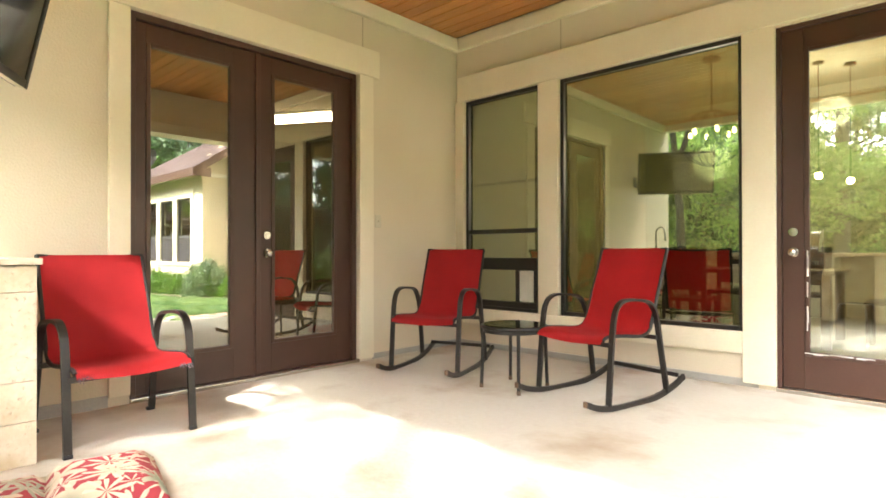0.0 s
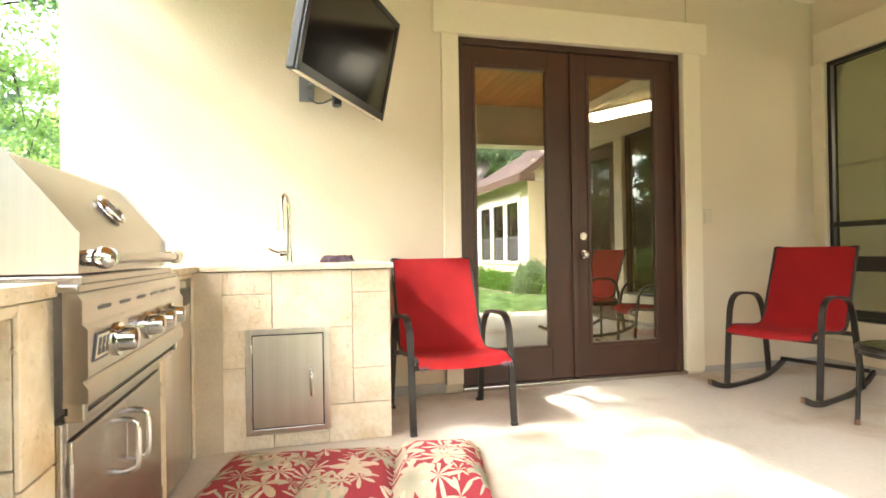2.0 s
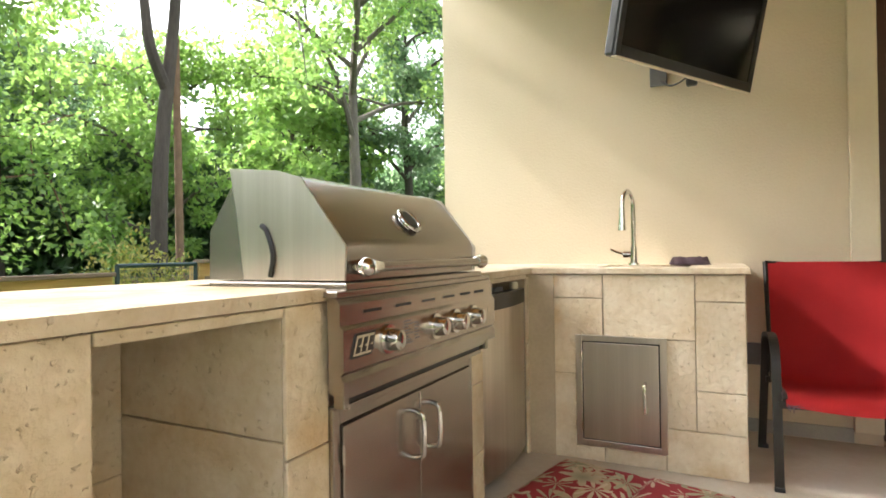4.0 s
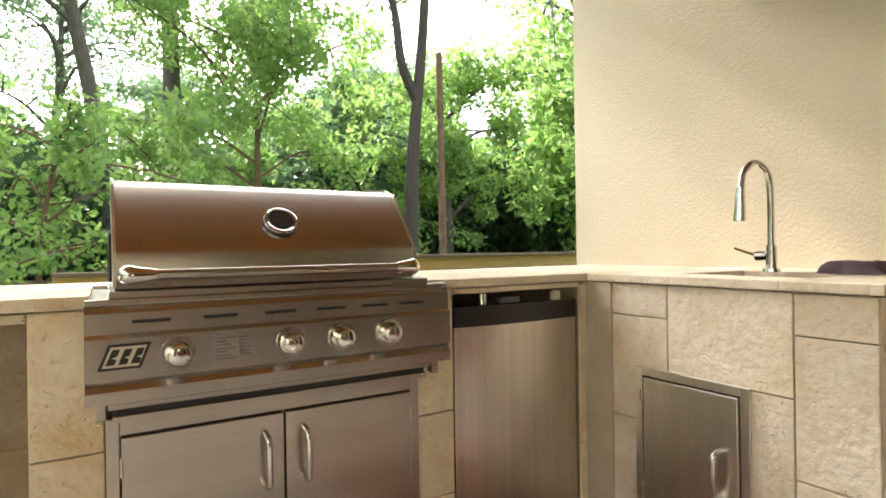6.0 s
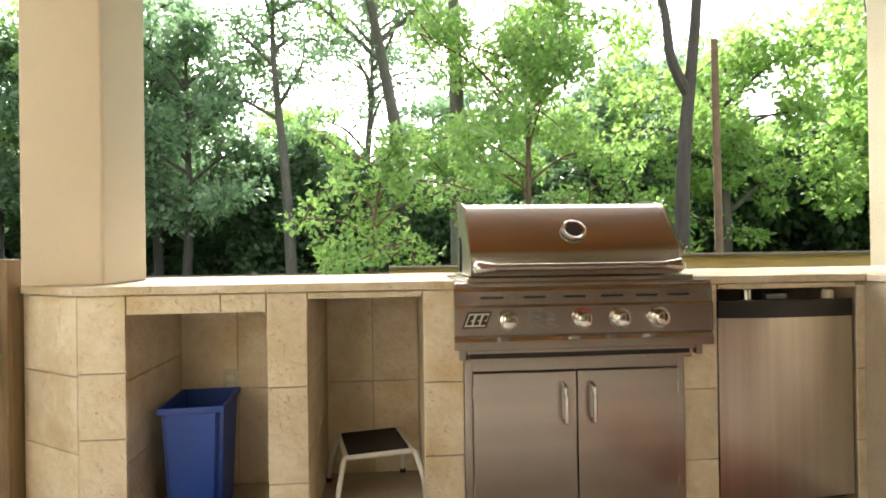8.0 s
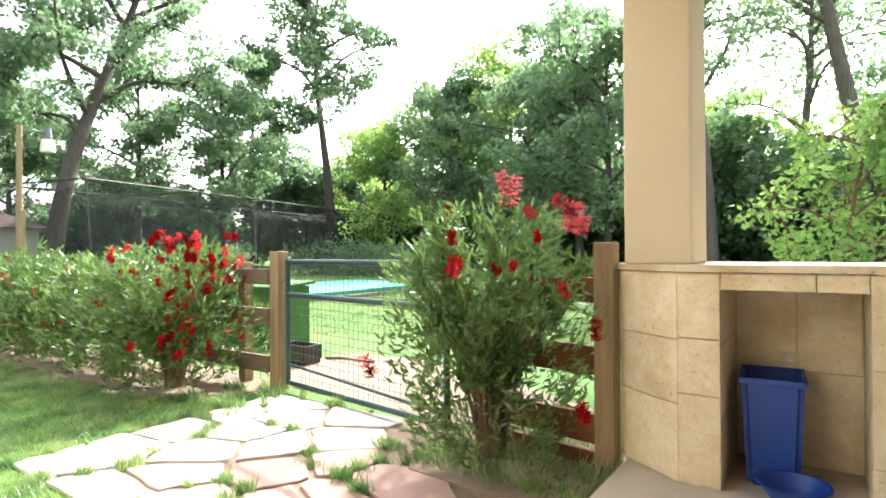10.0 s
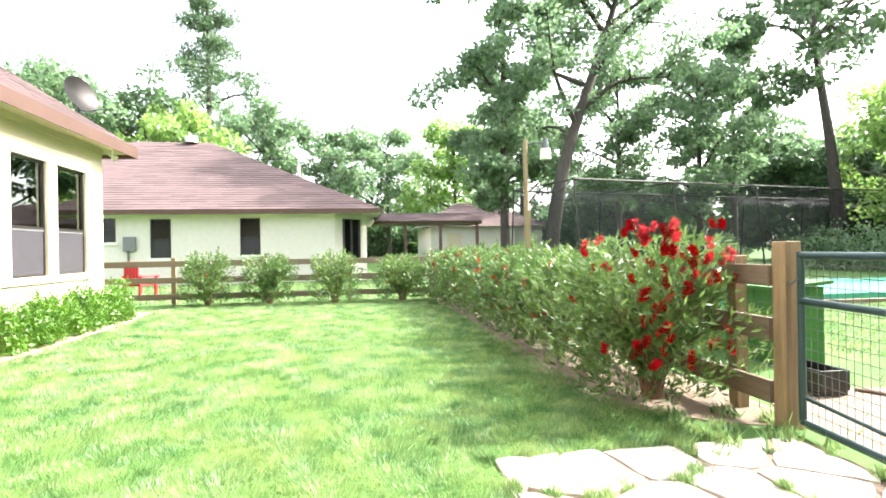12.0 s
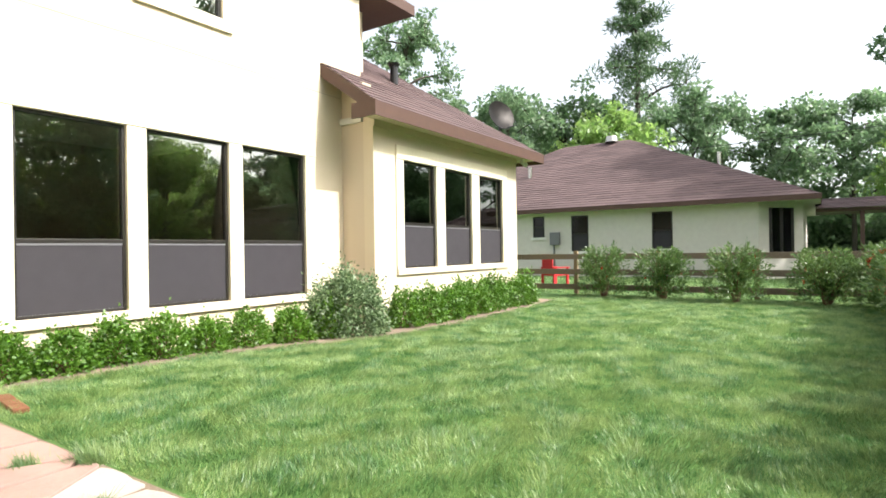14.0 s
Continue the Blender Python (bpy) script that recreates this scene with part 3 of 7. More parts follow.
part("door_frame", boxes((0, 0.045, -0.01, 0.15, 0, 2.547), (1.805, 1.85, -0.01, 0.15, 0, 2.547), (0.045, 1.805, -0.01, 0.15, 2.502, 2.547), bevel=0.004), BROWN, dd)
part("threshold", boxes((0.0, 1.85, -0.06, 0.15, 0.0, 0.03), bevel=0.006), NICKEL, dd, "worn aluminium threshold")
glazed_leaf(dd, 0.875, 2.465, pose(0.047, 0.02, 0.032), GLASS_DOOR, 0, 0.068, 0.20, 0.125)
glazed_leaf(dd, 0.875, 2.465, pose(0.928, 0.02, 0.032), GLASS_DOOR, -1, 0.105, 0.15, 0.125)
part("astragal", boxes((0.895, 0.935, 0.0, 0.02, 0.032, 2.499), bevel=0.005), BROWN, dd, "brown moulded strip where the leaves meet")
# single door in the north wall, front towards -y
d2 = tagged(new("door_2"), "closed brown glazed door with peeling paint", "door", kind="structure")
d2.location = (-2.122, YN + 0.02, 0.0)
part("door_frame", boxes((0, 0.03, -0.01, 0.16, 0, 2.525), (0.926, 0.956, -0.01, 0.16, 0, 2.525), (0.03, 0.926, -0.01, 0.16, 2.495, 2.525), bevel=0.004), BROWN, d2)
part("threshold", boxes((0, 0.956, -0.05, 0.16, 0.0, 0.03), bevel=0.006), NICKEL, d2, "aluminium threshold")
glazed_leaf(d2, 0.892, 2.46, pose(0.032, 0.01, 0.032), glass_mat("door_2_glass", (0.70, 0.72, 0.62), 0.20), -1, 0.13, 0.13, 0.14, worn=True)


# roofs in courses of shingles
def roof_plane(bm, e0, e1, r0, r1, n):
    e0, e1, r0, r1 = map(Vector, (e0, e1, r0, r1))
    nor = (e1 - e0).cross(r0 - e0).normalized()
    if nor.z < 0:
        nor = -nor
    for i in range(n):
        a, b = e0.lerp(r0, i / n), e1.lerp(r1, i / n)
        c, d = e0.lerp(r0, (i + 1) / n), e1.lerp(r1, (i + 1) / n)
        q = max(1, int((b - a).length / 0.9))
        for j in range(q):
            lift = nor * random.uniform(0.014, 0.02)
            a0, b0, c0, d0 = a.lerp(b, j / q), a.lerp(b, (j + 1) / q), c.lerp(d, j / q), c.lerp(d, (j + 1) / q)
            v = [bm.verts.new(p) for p in (a0 + lift, b0 + lift, d0 + nor * 0.004, c0 + nor * 0.004, a0, b0)]
            bm.faces.new((v[0], v[1], v[2], v[3]))
            bm.faces.new((v[4], v[5], v[1], v[0]))
    return bm


ey, ez = 5.45, 3.12
bm = roof_plane(B(), (5.13, ey, ez), (10.95, ey, ez), (5.13, 8.74, ez + 2.3), (7.6, 8.74, ez + 2.3), 24)
roof_plane(bm, (10.95, ey, ez), (10.95, 11.6, ez), (7.6, 8.74, ez + 2.3), (7.6, 8.74, ez + 2.3), 24)
struct("roof_wing", bm, SHINGLE, "brown shingle roof of the wing", "roof")
bm = boxes((5.13, 10.95, ey - 0.02, ey, ez - 0.20, ez + 0.005), (10.95, 10.97, ey, 11.6, ez - 0.20, ez + 0.005), (5.10, 5.13, ey - 0.02, 5.89, ez - 0.20, ez + 0.02))
prism(bm, [(ey, ez - 0.20), (ey, ez), (8.74, ez + 2.3), (8.74, ez + 2.06)], 5.105, 5.13)
struct("fascia_wing", bm, FASCIA, "brown fascia boards along the wing roof", "trim")
struct("soffit_wing", boxes((5.13, 10.95, ey, 5.87, ez - 0.12, ez - 0.09), (10.4, 10.95, 5.87, 11.6, ez - 0.12, ez - 0.09)), STUCCO_TAN_AND_SHADED, "tan soffit under the wing eaves", "trim")
struct("frieze_wing", boxes((5.55, 10.4, 5.845, 5.87, 2.90, 3.0)), STUCCO_TAN_AND_SHADED, "tan frieze board under the eaves", "trim")
bm = boxes((5.7, 7.25, 6.3, 11.6, 5.25, 5.43), (-1.2, 6.3, 6.15, 11.6, 6.0, 6.18))
struct("roof_upper", bm, FASCIA, "brown eaves of the upper storey", "roof")


# ---- outdoor kitchen ----
CF, CB, CT = -0.93, -1.68, 0.945     # front, back and top of the counter
kit = thing("outdoor_counter", pose(0, 0, 0), "L-shaped outdoor counter clad in cream travertine tiles", "counter")
t = 0.012


def pier(*d):
    return part("pier", boxes(d), GROUT, kit, "grouted masonry core")


def slab(*d):
    return part("top_slab", boxes(d, bevel=0.004), TRAV, kit, "pale honed stone top")


for a, b in ((-4.285, -4.24), (-3.64, -3.50), (-2.63, -2.48), (-2.04, -1.90), (-1.39, -1.225)):
    pier(a + 0.008, b - 0.008, CB + 0.02, CF - t, 0, 0.915)
pier(-5.09, -0.93, CB, CB + 0.16, 0, 0.91)
pier(-1.9, -1.39, CB + 0.16, -1.46, 0, 0.91)
pier(-3.50, -2.63, CB + 0.16, -1.42, 0, 0.90)
for a, b, z in ((-4.24, -3.64, 0.89), (-2.48, -2.04, 0.885), (-1.90, -1.39, 0.84)):
    pier(a - 0.004, b + 0.004, CB + 0.16, CF - t, z, 0.912)
part("pier", prism(B(), [(-1.235, CF - t - 0.002), (-0.925, -1.15), (-0.925, CB + 0.16), (-1.235, CB + 0.16)], 0, 0.912, 'z'), GROUT, kit)
# the sink run along the wall, hollow at the top for the basin
pier(-5.085, -4.285 - t, -0.80, 0.055 - t, 0, 0.70)
pier(-4.42, -4.285 - t, -0.80, 0.055 - t, 0.70, 0.912)
pier(-5.085, -4.86, -0.80, 0.055 - t, 0.70, 0.912)
pier(-4.86, -4.42, -0.18, 0.055 - t, 0.70, 0.912)
pier(-5.08, -4.27, CB + 0.16, -0.80, 0, 0.911)
# top slabs, with the cut-outs for the basin and the grill
ov = 0.018
part("top_slab", prism(B(), [(-2.60, CB - 0.02), (-2.60, CF + ov), (-1.22, CF + ov), (-0.895, -1.135), (-0.895, CB - 0.02)], 0.915, CT, 'z'), TRAV, kit, "pale honed stone top")
slab(-4.28, -3.47, CB - 0.02, CF + ov, 0.915, CT)
slab(-3.47, -2.60, CB - 0.02, -1.43, 0.915, CT)
slab(-5.09, -4.28, CB - 0.02, -0.62, 0.915, CT)
slab(-4.44, -4.28 + ov, -0.62, -0.18, 0.915, CT)
slab(-4.28, -4.28 + ov, CF + ov, -0.62, 0.915, CT)
slab(-5.09, -4.84, -0.62, -0.18, 0.915, CT)
slab(-5.09, -4.28 + ov, -0.18, 0.055 + ov, 0.915, CT)


def tile(face, a0, a1, z0, z1, at, d=0.012, g=0.0022):
    """One stone tile on a face: 'y+' at y=at, 'x+' at x=at, 'x-' or a floor-standing inner side."""
    bm = B()
    if face == 'y+':
        box(bm, a0 + g, a1 - g, at - d, at, z0 + g, z1 - g, bevel=0.0025)
    elif face == 'x+':
        box(bm, at - d, at, a0 + g, a1 - g, z0 + g, z1 - g, bevel=0.0025)
    else:
        box(bm, at, at + d, a0 + g, a1 - g, z0 + g, z1 - g, bevel=0.0025)
    return part("tile", bm, TRAV, kit)


X = -4.28
for y0, y1, z0, z1 in ((-0.92, -0.56, 0.795, 0.912), (-0.92, -0.56, 0.42, 0.795), (-0.92, -0.56, 0.0, 0.42), (-0.56, -0.15, 0.61, 0.912), (-0.56, -0.28, 0.0, 0.61),
                       (-0.28, -0.15, 0.2, 0.61), (-0.28, 0.055, 0.0, 0.2), (-0.15, 0.055, 0.79, 0.912), (-0.15, 0.055, 0.385, 0.79), (-0.15, 0.055, 0.2, 0.385)):
    tile('x+', y0, y1, z0, z1, X)
for x0, x1, z0, z1 in ((-5.08, -4.66, 0.5, 0.912), (-4.66, -4.292, 0.5, 0.912), (-5.08, -4.8, 0.0, 0.5), (-4.8, -4.292, 0.0, 0.5)):
    tile('y+', x0, x1, z0, z1, 0.055)
# pillars and bands of the grill run
for x0, x1, cuts in ((-4.28, -4.235, (0, .27, .56, .9)), (-3.645, -3.50, (0, .22, .50, .912)), (-2.63, -2.475, (0, .28, .56, .912)), (-2.045, -1.895, (0, .2, .56, .912)), (-1.395, -1.225, (0, .39, .63, .912))):
    for z0, z1 in zip(cuts, cuts[1:]):
        tile('y+', x0, x1, z0, z1, CF)
for x0, x1, z0 in ((-4.235, -3.645, .89), (-2.475, -2.045, .885), (-1.895, -1.73, .84), (-1.73, -1.395, .84)):
    tile('y+', x0, x1, z0, 0.912, CF)
# inner sides of the open bays and their backs
for a, b, top in ((-2.48, -2.04, .885), (-1.90, -1.39, .84)):
    back = -1.46 if b > -1.5 else CB + 0.16
    for z0, z1 in ((0, .3), (.3, .6), (.6, top)):
        tile('x-', back, CF - t, z0, z1, a - 0.008, 0.010)
        tile('x+', back, CF - t, z0, z1, b + 0.008, 0.010)
    for z0, z1 in ((0, .44), (.44, top)):
        tile('y+', a + .002, (a + b) / 2, z0, z1, back + 0.008, 0.008)
        tile('y+', (a + b) / 2, b - .002, z0, z1, back + 0.008, 0.008)
# chamfered end
p0, p1 = Vector((-1.225, CF, 0)), Vector((-0.911, -1.14, 0))
ang = math.degrees(math.atan2(p1.y - p0.y, p1.x - p0.x))
for u0, u1, z0, z1 in ((0, .378, .62, .912), (0, .378, .34, .62), (0, .378, 0, .34)):
    tl = part("tile", boxes((u0 + .002, u1 - .002, -0.012, 0, z0 + .002, z1 - .002), bevel=0.0025), TRAV, kit)
    tl.matrix_local = pose(p0.x, p0.y, 0, 0, 0, ang)
for y0, y1, z0, z1 in ((-1.68, -1.40, 0, .45), (-1.40, -1.142, 0, .45), (-1.68, -1.40, .45, .912), (-1.40, -1.142, .45, .912)):
    tile('x+', y0, y1, z0, z1, -0.911)

# basin, faucet, towel
sink = thing("sink", pose(-4.64, -0.40, CT), "undermount stainless steel basin in the stone counter", "sink")
part("basin", boxes((-0.215, -0.20, -0.225, 0.225, -0.22, -0.032), (0.20, 0.215, -0.225, 0.225, -0.22, -0.032), (-0.2, 0.2, -0.225, -0.21, -0.22, -0.032), (-0.2, 0.2, 0.21, 0.225, -0.22, -0.032), (-0.2, 0.2, -0.21, 0.21, -0.225, -0.215)), STEEL, sink)
bm = B()
cyl(bm, (0, 0, -0.214), (0, 0, -0.21), 0.04, 0.04, 20)
part("drain", bm, CHROME, sink, "chrome drain")
fau = thing("faucet", pose(-4.785, -0.478, CT), "chrome gooseneck faucet with pull-down spray", "faucet")
bm = B()
cyl(bm, (0, 0, 0), (0, 0, 0.012), 0.032, 0.030, 24)
cyl(bm, (0, 0, 0.012), (0, 0, 0.10), 0.020, 0.019, 20)
part("body", bm, CHROME, fau, smooth=True)
bm = tube(B(), smooth_path([(0, 0, 0.09), (0, 0, 0.30), (0.016, -0.005, 0.375), (0.065, -0.02, 0.41), (0.112, -0.035, 0.375), (0.128, -0.04, 0.31)], 6), 0.0125, 12)
part("spout", bm, CHROME, fau, smooth=True)
bm = B()
cyl(bm, (0.128, -0.04, 0.315), (0.131, -0.041, 0.26), 0.0145, 0.017, 16)
cyl(bm, (0.131, -0.041, 0.258), (0.134, -0.042, 0.19), 0.018, 0.022, 16)
part("spray_head", bm, CHROME, fau, smooth=True)
bm = cyl(B(), (0.0, -0.015, 0.06), (0.0, -0.055, 0.06), 0.017, 0.020, 16)
tube(bm, [(0.0, -0.05, 0.06), (0.02, -0.09, 0.075), (0.04, -0.12, 0.09)], 0.006, 8)
part("lever", bm, CHROME, fau, smooth=True)
bm = B()
v = []
NX, NY = 16, 12
for i in range(NX):
    for j in range(NY):
        x, y = i / (NX - 1) * 0.24, j / (NY - 1) * 0.18
        z = 0.018 + 0.022 * abs(math.sin(i * 0.9 + 0.5 * math.sin(j * 0.8))) + 0.012 * noise.noise((i * 0.4, j * 0.5, 1.0))
        if i in (0, NX - 1) or j in (0, NY - 1):
            z = 0.002
        v.append(bm.verts.new((x + 0.008 * math.sin(j), y + 0.01 * math.sin(i * 1.3), max(z, 0.002))))
for i in range(NX - 1):
    for j in range(NY - 1):
        bm.faces.new((v[i * NY + j], v[(i + 1) * NY + j], v[(i + 1) * NY + j + 1], v[i * NY + j + 1]))
bmesh.ops.solidify(bm, geom=bm.faces[:], thickness=-0.004)
single("towel", bm, TOWEL, pose(-4.90, -0.30, CT + 0.001, 0, 0, 8), "crumpled mauve towel lying on the counter", "towel", smooth=True)


def pull(bm, x, z0, z1, out=0.042, r=0.0075):
    """A bowed chrome pull on a front that faces -y of the local frame."""
    return tube(bm, smooth_path([(x, 0.004, z0), (x, -out * 0.8, z0 + 0.008), (x, -out, z0 + 0.03), (x, -out, z1 - 0.03), (x, -out * 0.8, z1 - 0.008), (x, 0.004, z1)], 4), r, 10)


# steel access door in the sink run: local front -y looks to +x
acc = thing("access_door", pose(X, -0.483, 0.345, 0, 0, 90), "brushed steel access door set in the stone front", "cabinet door")
w, h = 0.21, 0.271
part("frame", boxes((-w, -w + .03, -.008, .02, -h, h), (w - .03, w, -.008, .02, -h, h), (-w + .03, w - .03, -.008, .02, h - .03, h), (-w + .03, w - .03, -.008, .02, -h, -h + .03), bevel=.002), STEEL_V, acc)
lf = part("leaf", boxes((-w + .036, w - .036, -.011, .01, -h + .036, h - .036), bevel=.003), STEEL_V, acc)
part("shadow_gap", boxes((-w + .03, w - .03, -.002, .004, -h + .03, h - .03)), BLACK, acc, "dark gap round the leaf")
part("handle", pull(B(), w - .095, -.085, .06, .05, .009), CHROME, lf, "chrome bow handle", smooth=True)
for z in (-.17, .17):
    part("hinge", cyl(B(), (-w + .03, -.012, z - .02), (-w + .03, -.012, z + .02), .005, .005, 8), NICKEL, lf)

# ---- grill: local front -y looks to +y of the place ----
grill = thing("gas_grill", pose(-3.09, CF + 0.03, 0.70, 0, 0, 180), "built-in stainless steel gas grill with closed hood", "grill")
# in local terms x runs to the viewer's right when facing it: hood from -0.42 to 0.42, depth along +y
prof = [(0.0, 0.26), (-0.004, 0.345), (0.008, 0.372), (0.135, 0.525), (0.165, 0.542), (0.20, 0.548), (0.36, 0.552), (0.40, 0.50), (0.47, 0.40), (0.475, 0.26)]
hood = part("hood", prism(B(), prof, -0.435, 0.385), STEEL, grill, "brushed steel hood reflecting the ceiling", smooth=True)
for s in (-0.44, 0.385):
    bm = prism(B(), [(-0.008, 0.262), (-0.012, 0.35), (0.13, 0.532), (0.21, 0.556), (0.385, 0.575), (0.36, 0.45), (0.335, 0.262)], s, s + 0.006)
    # Lighter steel than the hood: the glare on its ends is painted in.
    part("end_panel", bm, STEEL_V, hood)
    sx = s if s < 0 else s + 0.006
    bm = tube(B(), smooth_path([(sx - .002, 0.235, 0.27), (sx - .002, 0.225, 0.33), (sx - .002, 0.245, 0.39), (sx - .002, 0.265, 0.41)], 4), 0.008, 6)
    part("pivot_slot", bm, BLACK, hood, "black curved pivot slot")
bm = tube(B(), [(-0.40, -0.055, 0.295), (0.35, -0.055, 0.295)], 0.0135, 14)
part("handle_bar", bm, STEEL, hood, "steel tube handle", smooth=True)
for s, d in ((-0.40, 1), (0.35, -1)):
    bm = B()
    cyl(bm, (s, -0.005, 0.295), (s, -0.04, 0.295), 0.018, 0.020, 16)
    ball(bm, (s - 0.006 * d, -0.05, 0.295), 0.026, 16)
    cyl(bm, (s, -0.055, 0.295), (s + 0.05 * d, -0.055, 0.295), 0.024, 0.0155, 16)
    part("handle_end", bm, CHROME, hood, "chrome handle socket", smooth=True)
gz = Matrix.Translation((-0.019, 0.052, 0.428)) @ Matrix.Rotation(radians(-39.7), 4, 'X')
gauge = part("gauge", cyl(B(), (0, 0.01, 0), (0, -0.012, 0), 0.040, 0.034, 28), CHROME, hood, "round chrome thermometer", smooth=True)
gauge.matrix_local = gz
part("bezel", tube(B(), [(.043 * math.cos(a * math.pi / 14), -.010, .043 * math.sin(a * math.pi / 14)) for a in range(29)], .0075, 8), CHROME, gauge, "polished bezel", smooth=True)
part("dial", cyl(B(), (0, -0.012, 0), (0, -0.0145, 0), 0.033, 0.033, 24), BLACK, gauge, "dark dial face")
bm = boxes((-0.45, 0.43, -0.02, 0.46, 0.236, 0.256), (-0.50, 0.495, -0.03, 0.46, 0.222, 0.238), bevel=0.003)
part("firebox_rim", bm, STEEL, grill)
bm = prism(B(), [(-0.025, 0.222), (-0.036, 0.205), (-0.036, 0.155), (-0.046, 0.145), (-0.046, 0.045), (-0.036, 0.035), (-0.046, 0.02), (-0.046, -0.01), (0.0, -0.01), (0.0, 0.222)], -0.50, 0.495)
panel = part("control_panel", bm, STEEL, grill)
for x in (-0.36, -0.20, -0.045, 0.10, 0.235, 0.36):
    part("vent_slot", boxes((x - .042, x + .042, -.0375, -.03, .178, .186)), BLACK, panel)
for x in (-0.303, -0.022, 0.126, 0.276):
    k = part("knob", cyl(B(), (x, -.046, .098), (x, -.054, .098), .041, .040, 28), CHROME, panel, "chrome control knob", smooth=True)
    bm = cyl(B(), (x, -.054, .098), (x, -.088, .098), .031, .027, 28)
    ball(bm, (x, -.088, .098), .027, 20, (1, .28, 1))
    part("knob_grip", bm, CHROME, k, smooth=True)
badge = part("badge", prism(B(), [(-.475, .072), (-.385, .072), (-.362, .132), (-.452, .132)], -.049, -.046, 'y'), BLACK, panel, "slanted black and silver maker's badge")
bm = prism(B(), [(-.466, .078), (-.390, .078), (-.371, .126), (-.447, .126)], -.0505, -.0488, 'y')
inl = part("badge_inlay", bm, IVORY, badge, "pale inlay")
for u in (.0, .026, .052):
    bm = prism(B(), [(-.459 + u, .084), (-.440 + u, .084), (-.436 + u, .096), (-.446 + u, .100), (-.434 + u, .104), (-.428 + u, .120), (-.444 + u, .120)], -.0515, -.0503, 'y')
    part("badge_mark", bm, BLACK, inl, "black slanted mark")
bm = B()
for i in range(8):
    box(bm, -.215, -.165 - .012 * (i % 3), -.0468, -.0458, .07 + i * .009, .0735 + i * .009)
    if i < 6:
        box(bm, -.155, -.125 - .008 * (i % 2), -.0468, -.0458, .078 + i * .009, .0815 + i * .009)
tagged(part("printed_notice", bm, GREY_PL, panel, "small grey printed lines"), kind="stuff")
bm = B()
for x in (.405, .435):
    cyl(bm, (x, -.0455, .105), (x, -.047, .105), .011, .011, 14)
part("button", bm, NICKEL, panel)
bm = boxes((-.455, .43, -.03, .02, -.028, -.012), (-.445, .42, -.02, .02, -.062, -.045), bevel=.003)
part("drip_tray", bm, STEEL, grill, "narrow steel drip tray lip")
part("shadow_gap", boxes((-.44, .415, -.012, .02, -.045, -.028)), BLACK, grill)
for s in (-.47, .445):
    part("bracket", boxes((s - .012, s + .012, -.032, .0, -.05, -.01), bevel=.003), STEEL, grill)

# double steel doors below the grill
dou = thing("grill_cabinet_doors", pose(-3.065, CF, 0.0, 0, 0, 180), "pair of brushed steel doors below the grill", "cabinet door")
part("frame", boxes((-.435, -.405, -.012, .02, .04, .64), (.405, .435, -.012, .02, .04, .64), (-.405, .405, -.012, .02, .595, .64), (-.405, .405, -.012, .02, .04, .075), bevel=.003), STEEL, dou)
for a, b, hx in ((-.402, -.0025, -.055), (.0025, .402, .055)):
    lf = part("leaf", boxes((a, b, -.02, .006, .079, .592), bevel=.003), STEEL, dou)
    bm = pull(B(), hx, .395, .545, .062, .0085)
    part("handle", bm, CHROME, lf, "chrome bow handle", smooth=True)
    e = a if a < -.1 else b
    for z in (.15, .52):
        part("hinge", cyl(B(), (e, -.018, z - .025), (e, -.018, z + .025), .005, .005, 8), NICKEL, lf)

# small fridge in its bay
fri = thing("mini_fridge", pose(-3.94, CF, 0.0, 0, 0, 180), "small steel-fronted fridge with black top edge", "fridge")
part("body", boxes((-.285, .285, .05, .55, .02, .80), bevel=.006), BLACK, fri)
out = [(-.285, .045)] + [(-.285 + .57 * i / 14, .012 - .022 * math.sin(math.pi * i / 14)) for i in range(15)] + [(.285, .045)]
part("door", prism(B(), out, .05, .775, 'z'), STEEL_V, fri, "bowed brushed steel door", smooth=True)
out2 = [(x, y - .004) for x, y in out]
part("door_cap", prism(B(), out2, .775, .845, 'z'), BLACK, fri, "glossy black door cap with grip", smooth=True)
for x in (-.22, .22):
    part("foot", cyl(B(), (x, .12, 0), (x, .12, .03), .018, .018, 10), BLACK, fri)
for nm, x, r, hgt, mt, lab in (("bottle_cap", .20, .022, .03, IVORY, "pale round cap lying on the fridge"), ("metal_tin", -.15, .018, .04, CHROME, "small shiny tin standing on the fridge"), ("lighter_box", -.03, .02, .022, GREY_PL, "small grey box on the fridge")):
    bm = B()
    if nm == "lighter_box":
        box(bm, -.045, .045, -.015, .015, 0, .022, bevel=.004)
    else:
        cyl(bm, (0, 0, 0), (0, 0, hgt), r, r * .96, 18)
        cyl(bm, (0, 0, hgt), (0, 0, hgt + .004), r * .8, r * .75, 18)
    single(nm, bm, mt, pose(-3.94 - x, CF - .035, .845), lab, "clutter", smooth=True)

# things in the open bays
binn = thing("waste_bin", pose(-1.56, -1.22, 0.002, 0, 0, 4), "tall blue plastic waste bin in the open bay", "bin")
bm = B()
r0 = [bm.verts.new(p) for p in ((-.098, -.134, 0), (.098, -.134, 0), (.098, .134, 0), (-.098, .134, 0))]
r1 = [bm.verts.new(p) for p in ((-.118, -.155, .455), (.118, -.155, .455), (.118, .155, .455), (-.118, .155, .455))]
bm.faces.new(r0[::-1])
for k in range(4):
    bm.faces.new((r0[k], r0[(k + 1) % 4], r1[(k + 1) % 4], r1[k]))
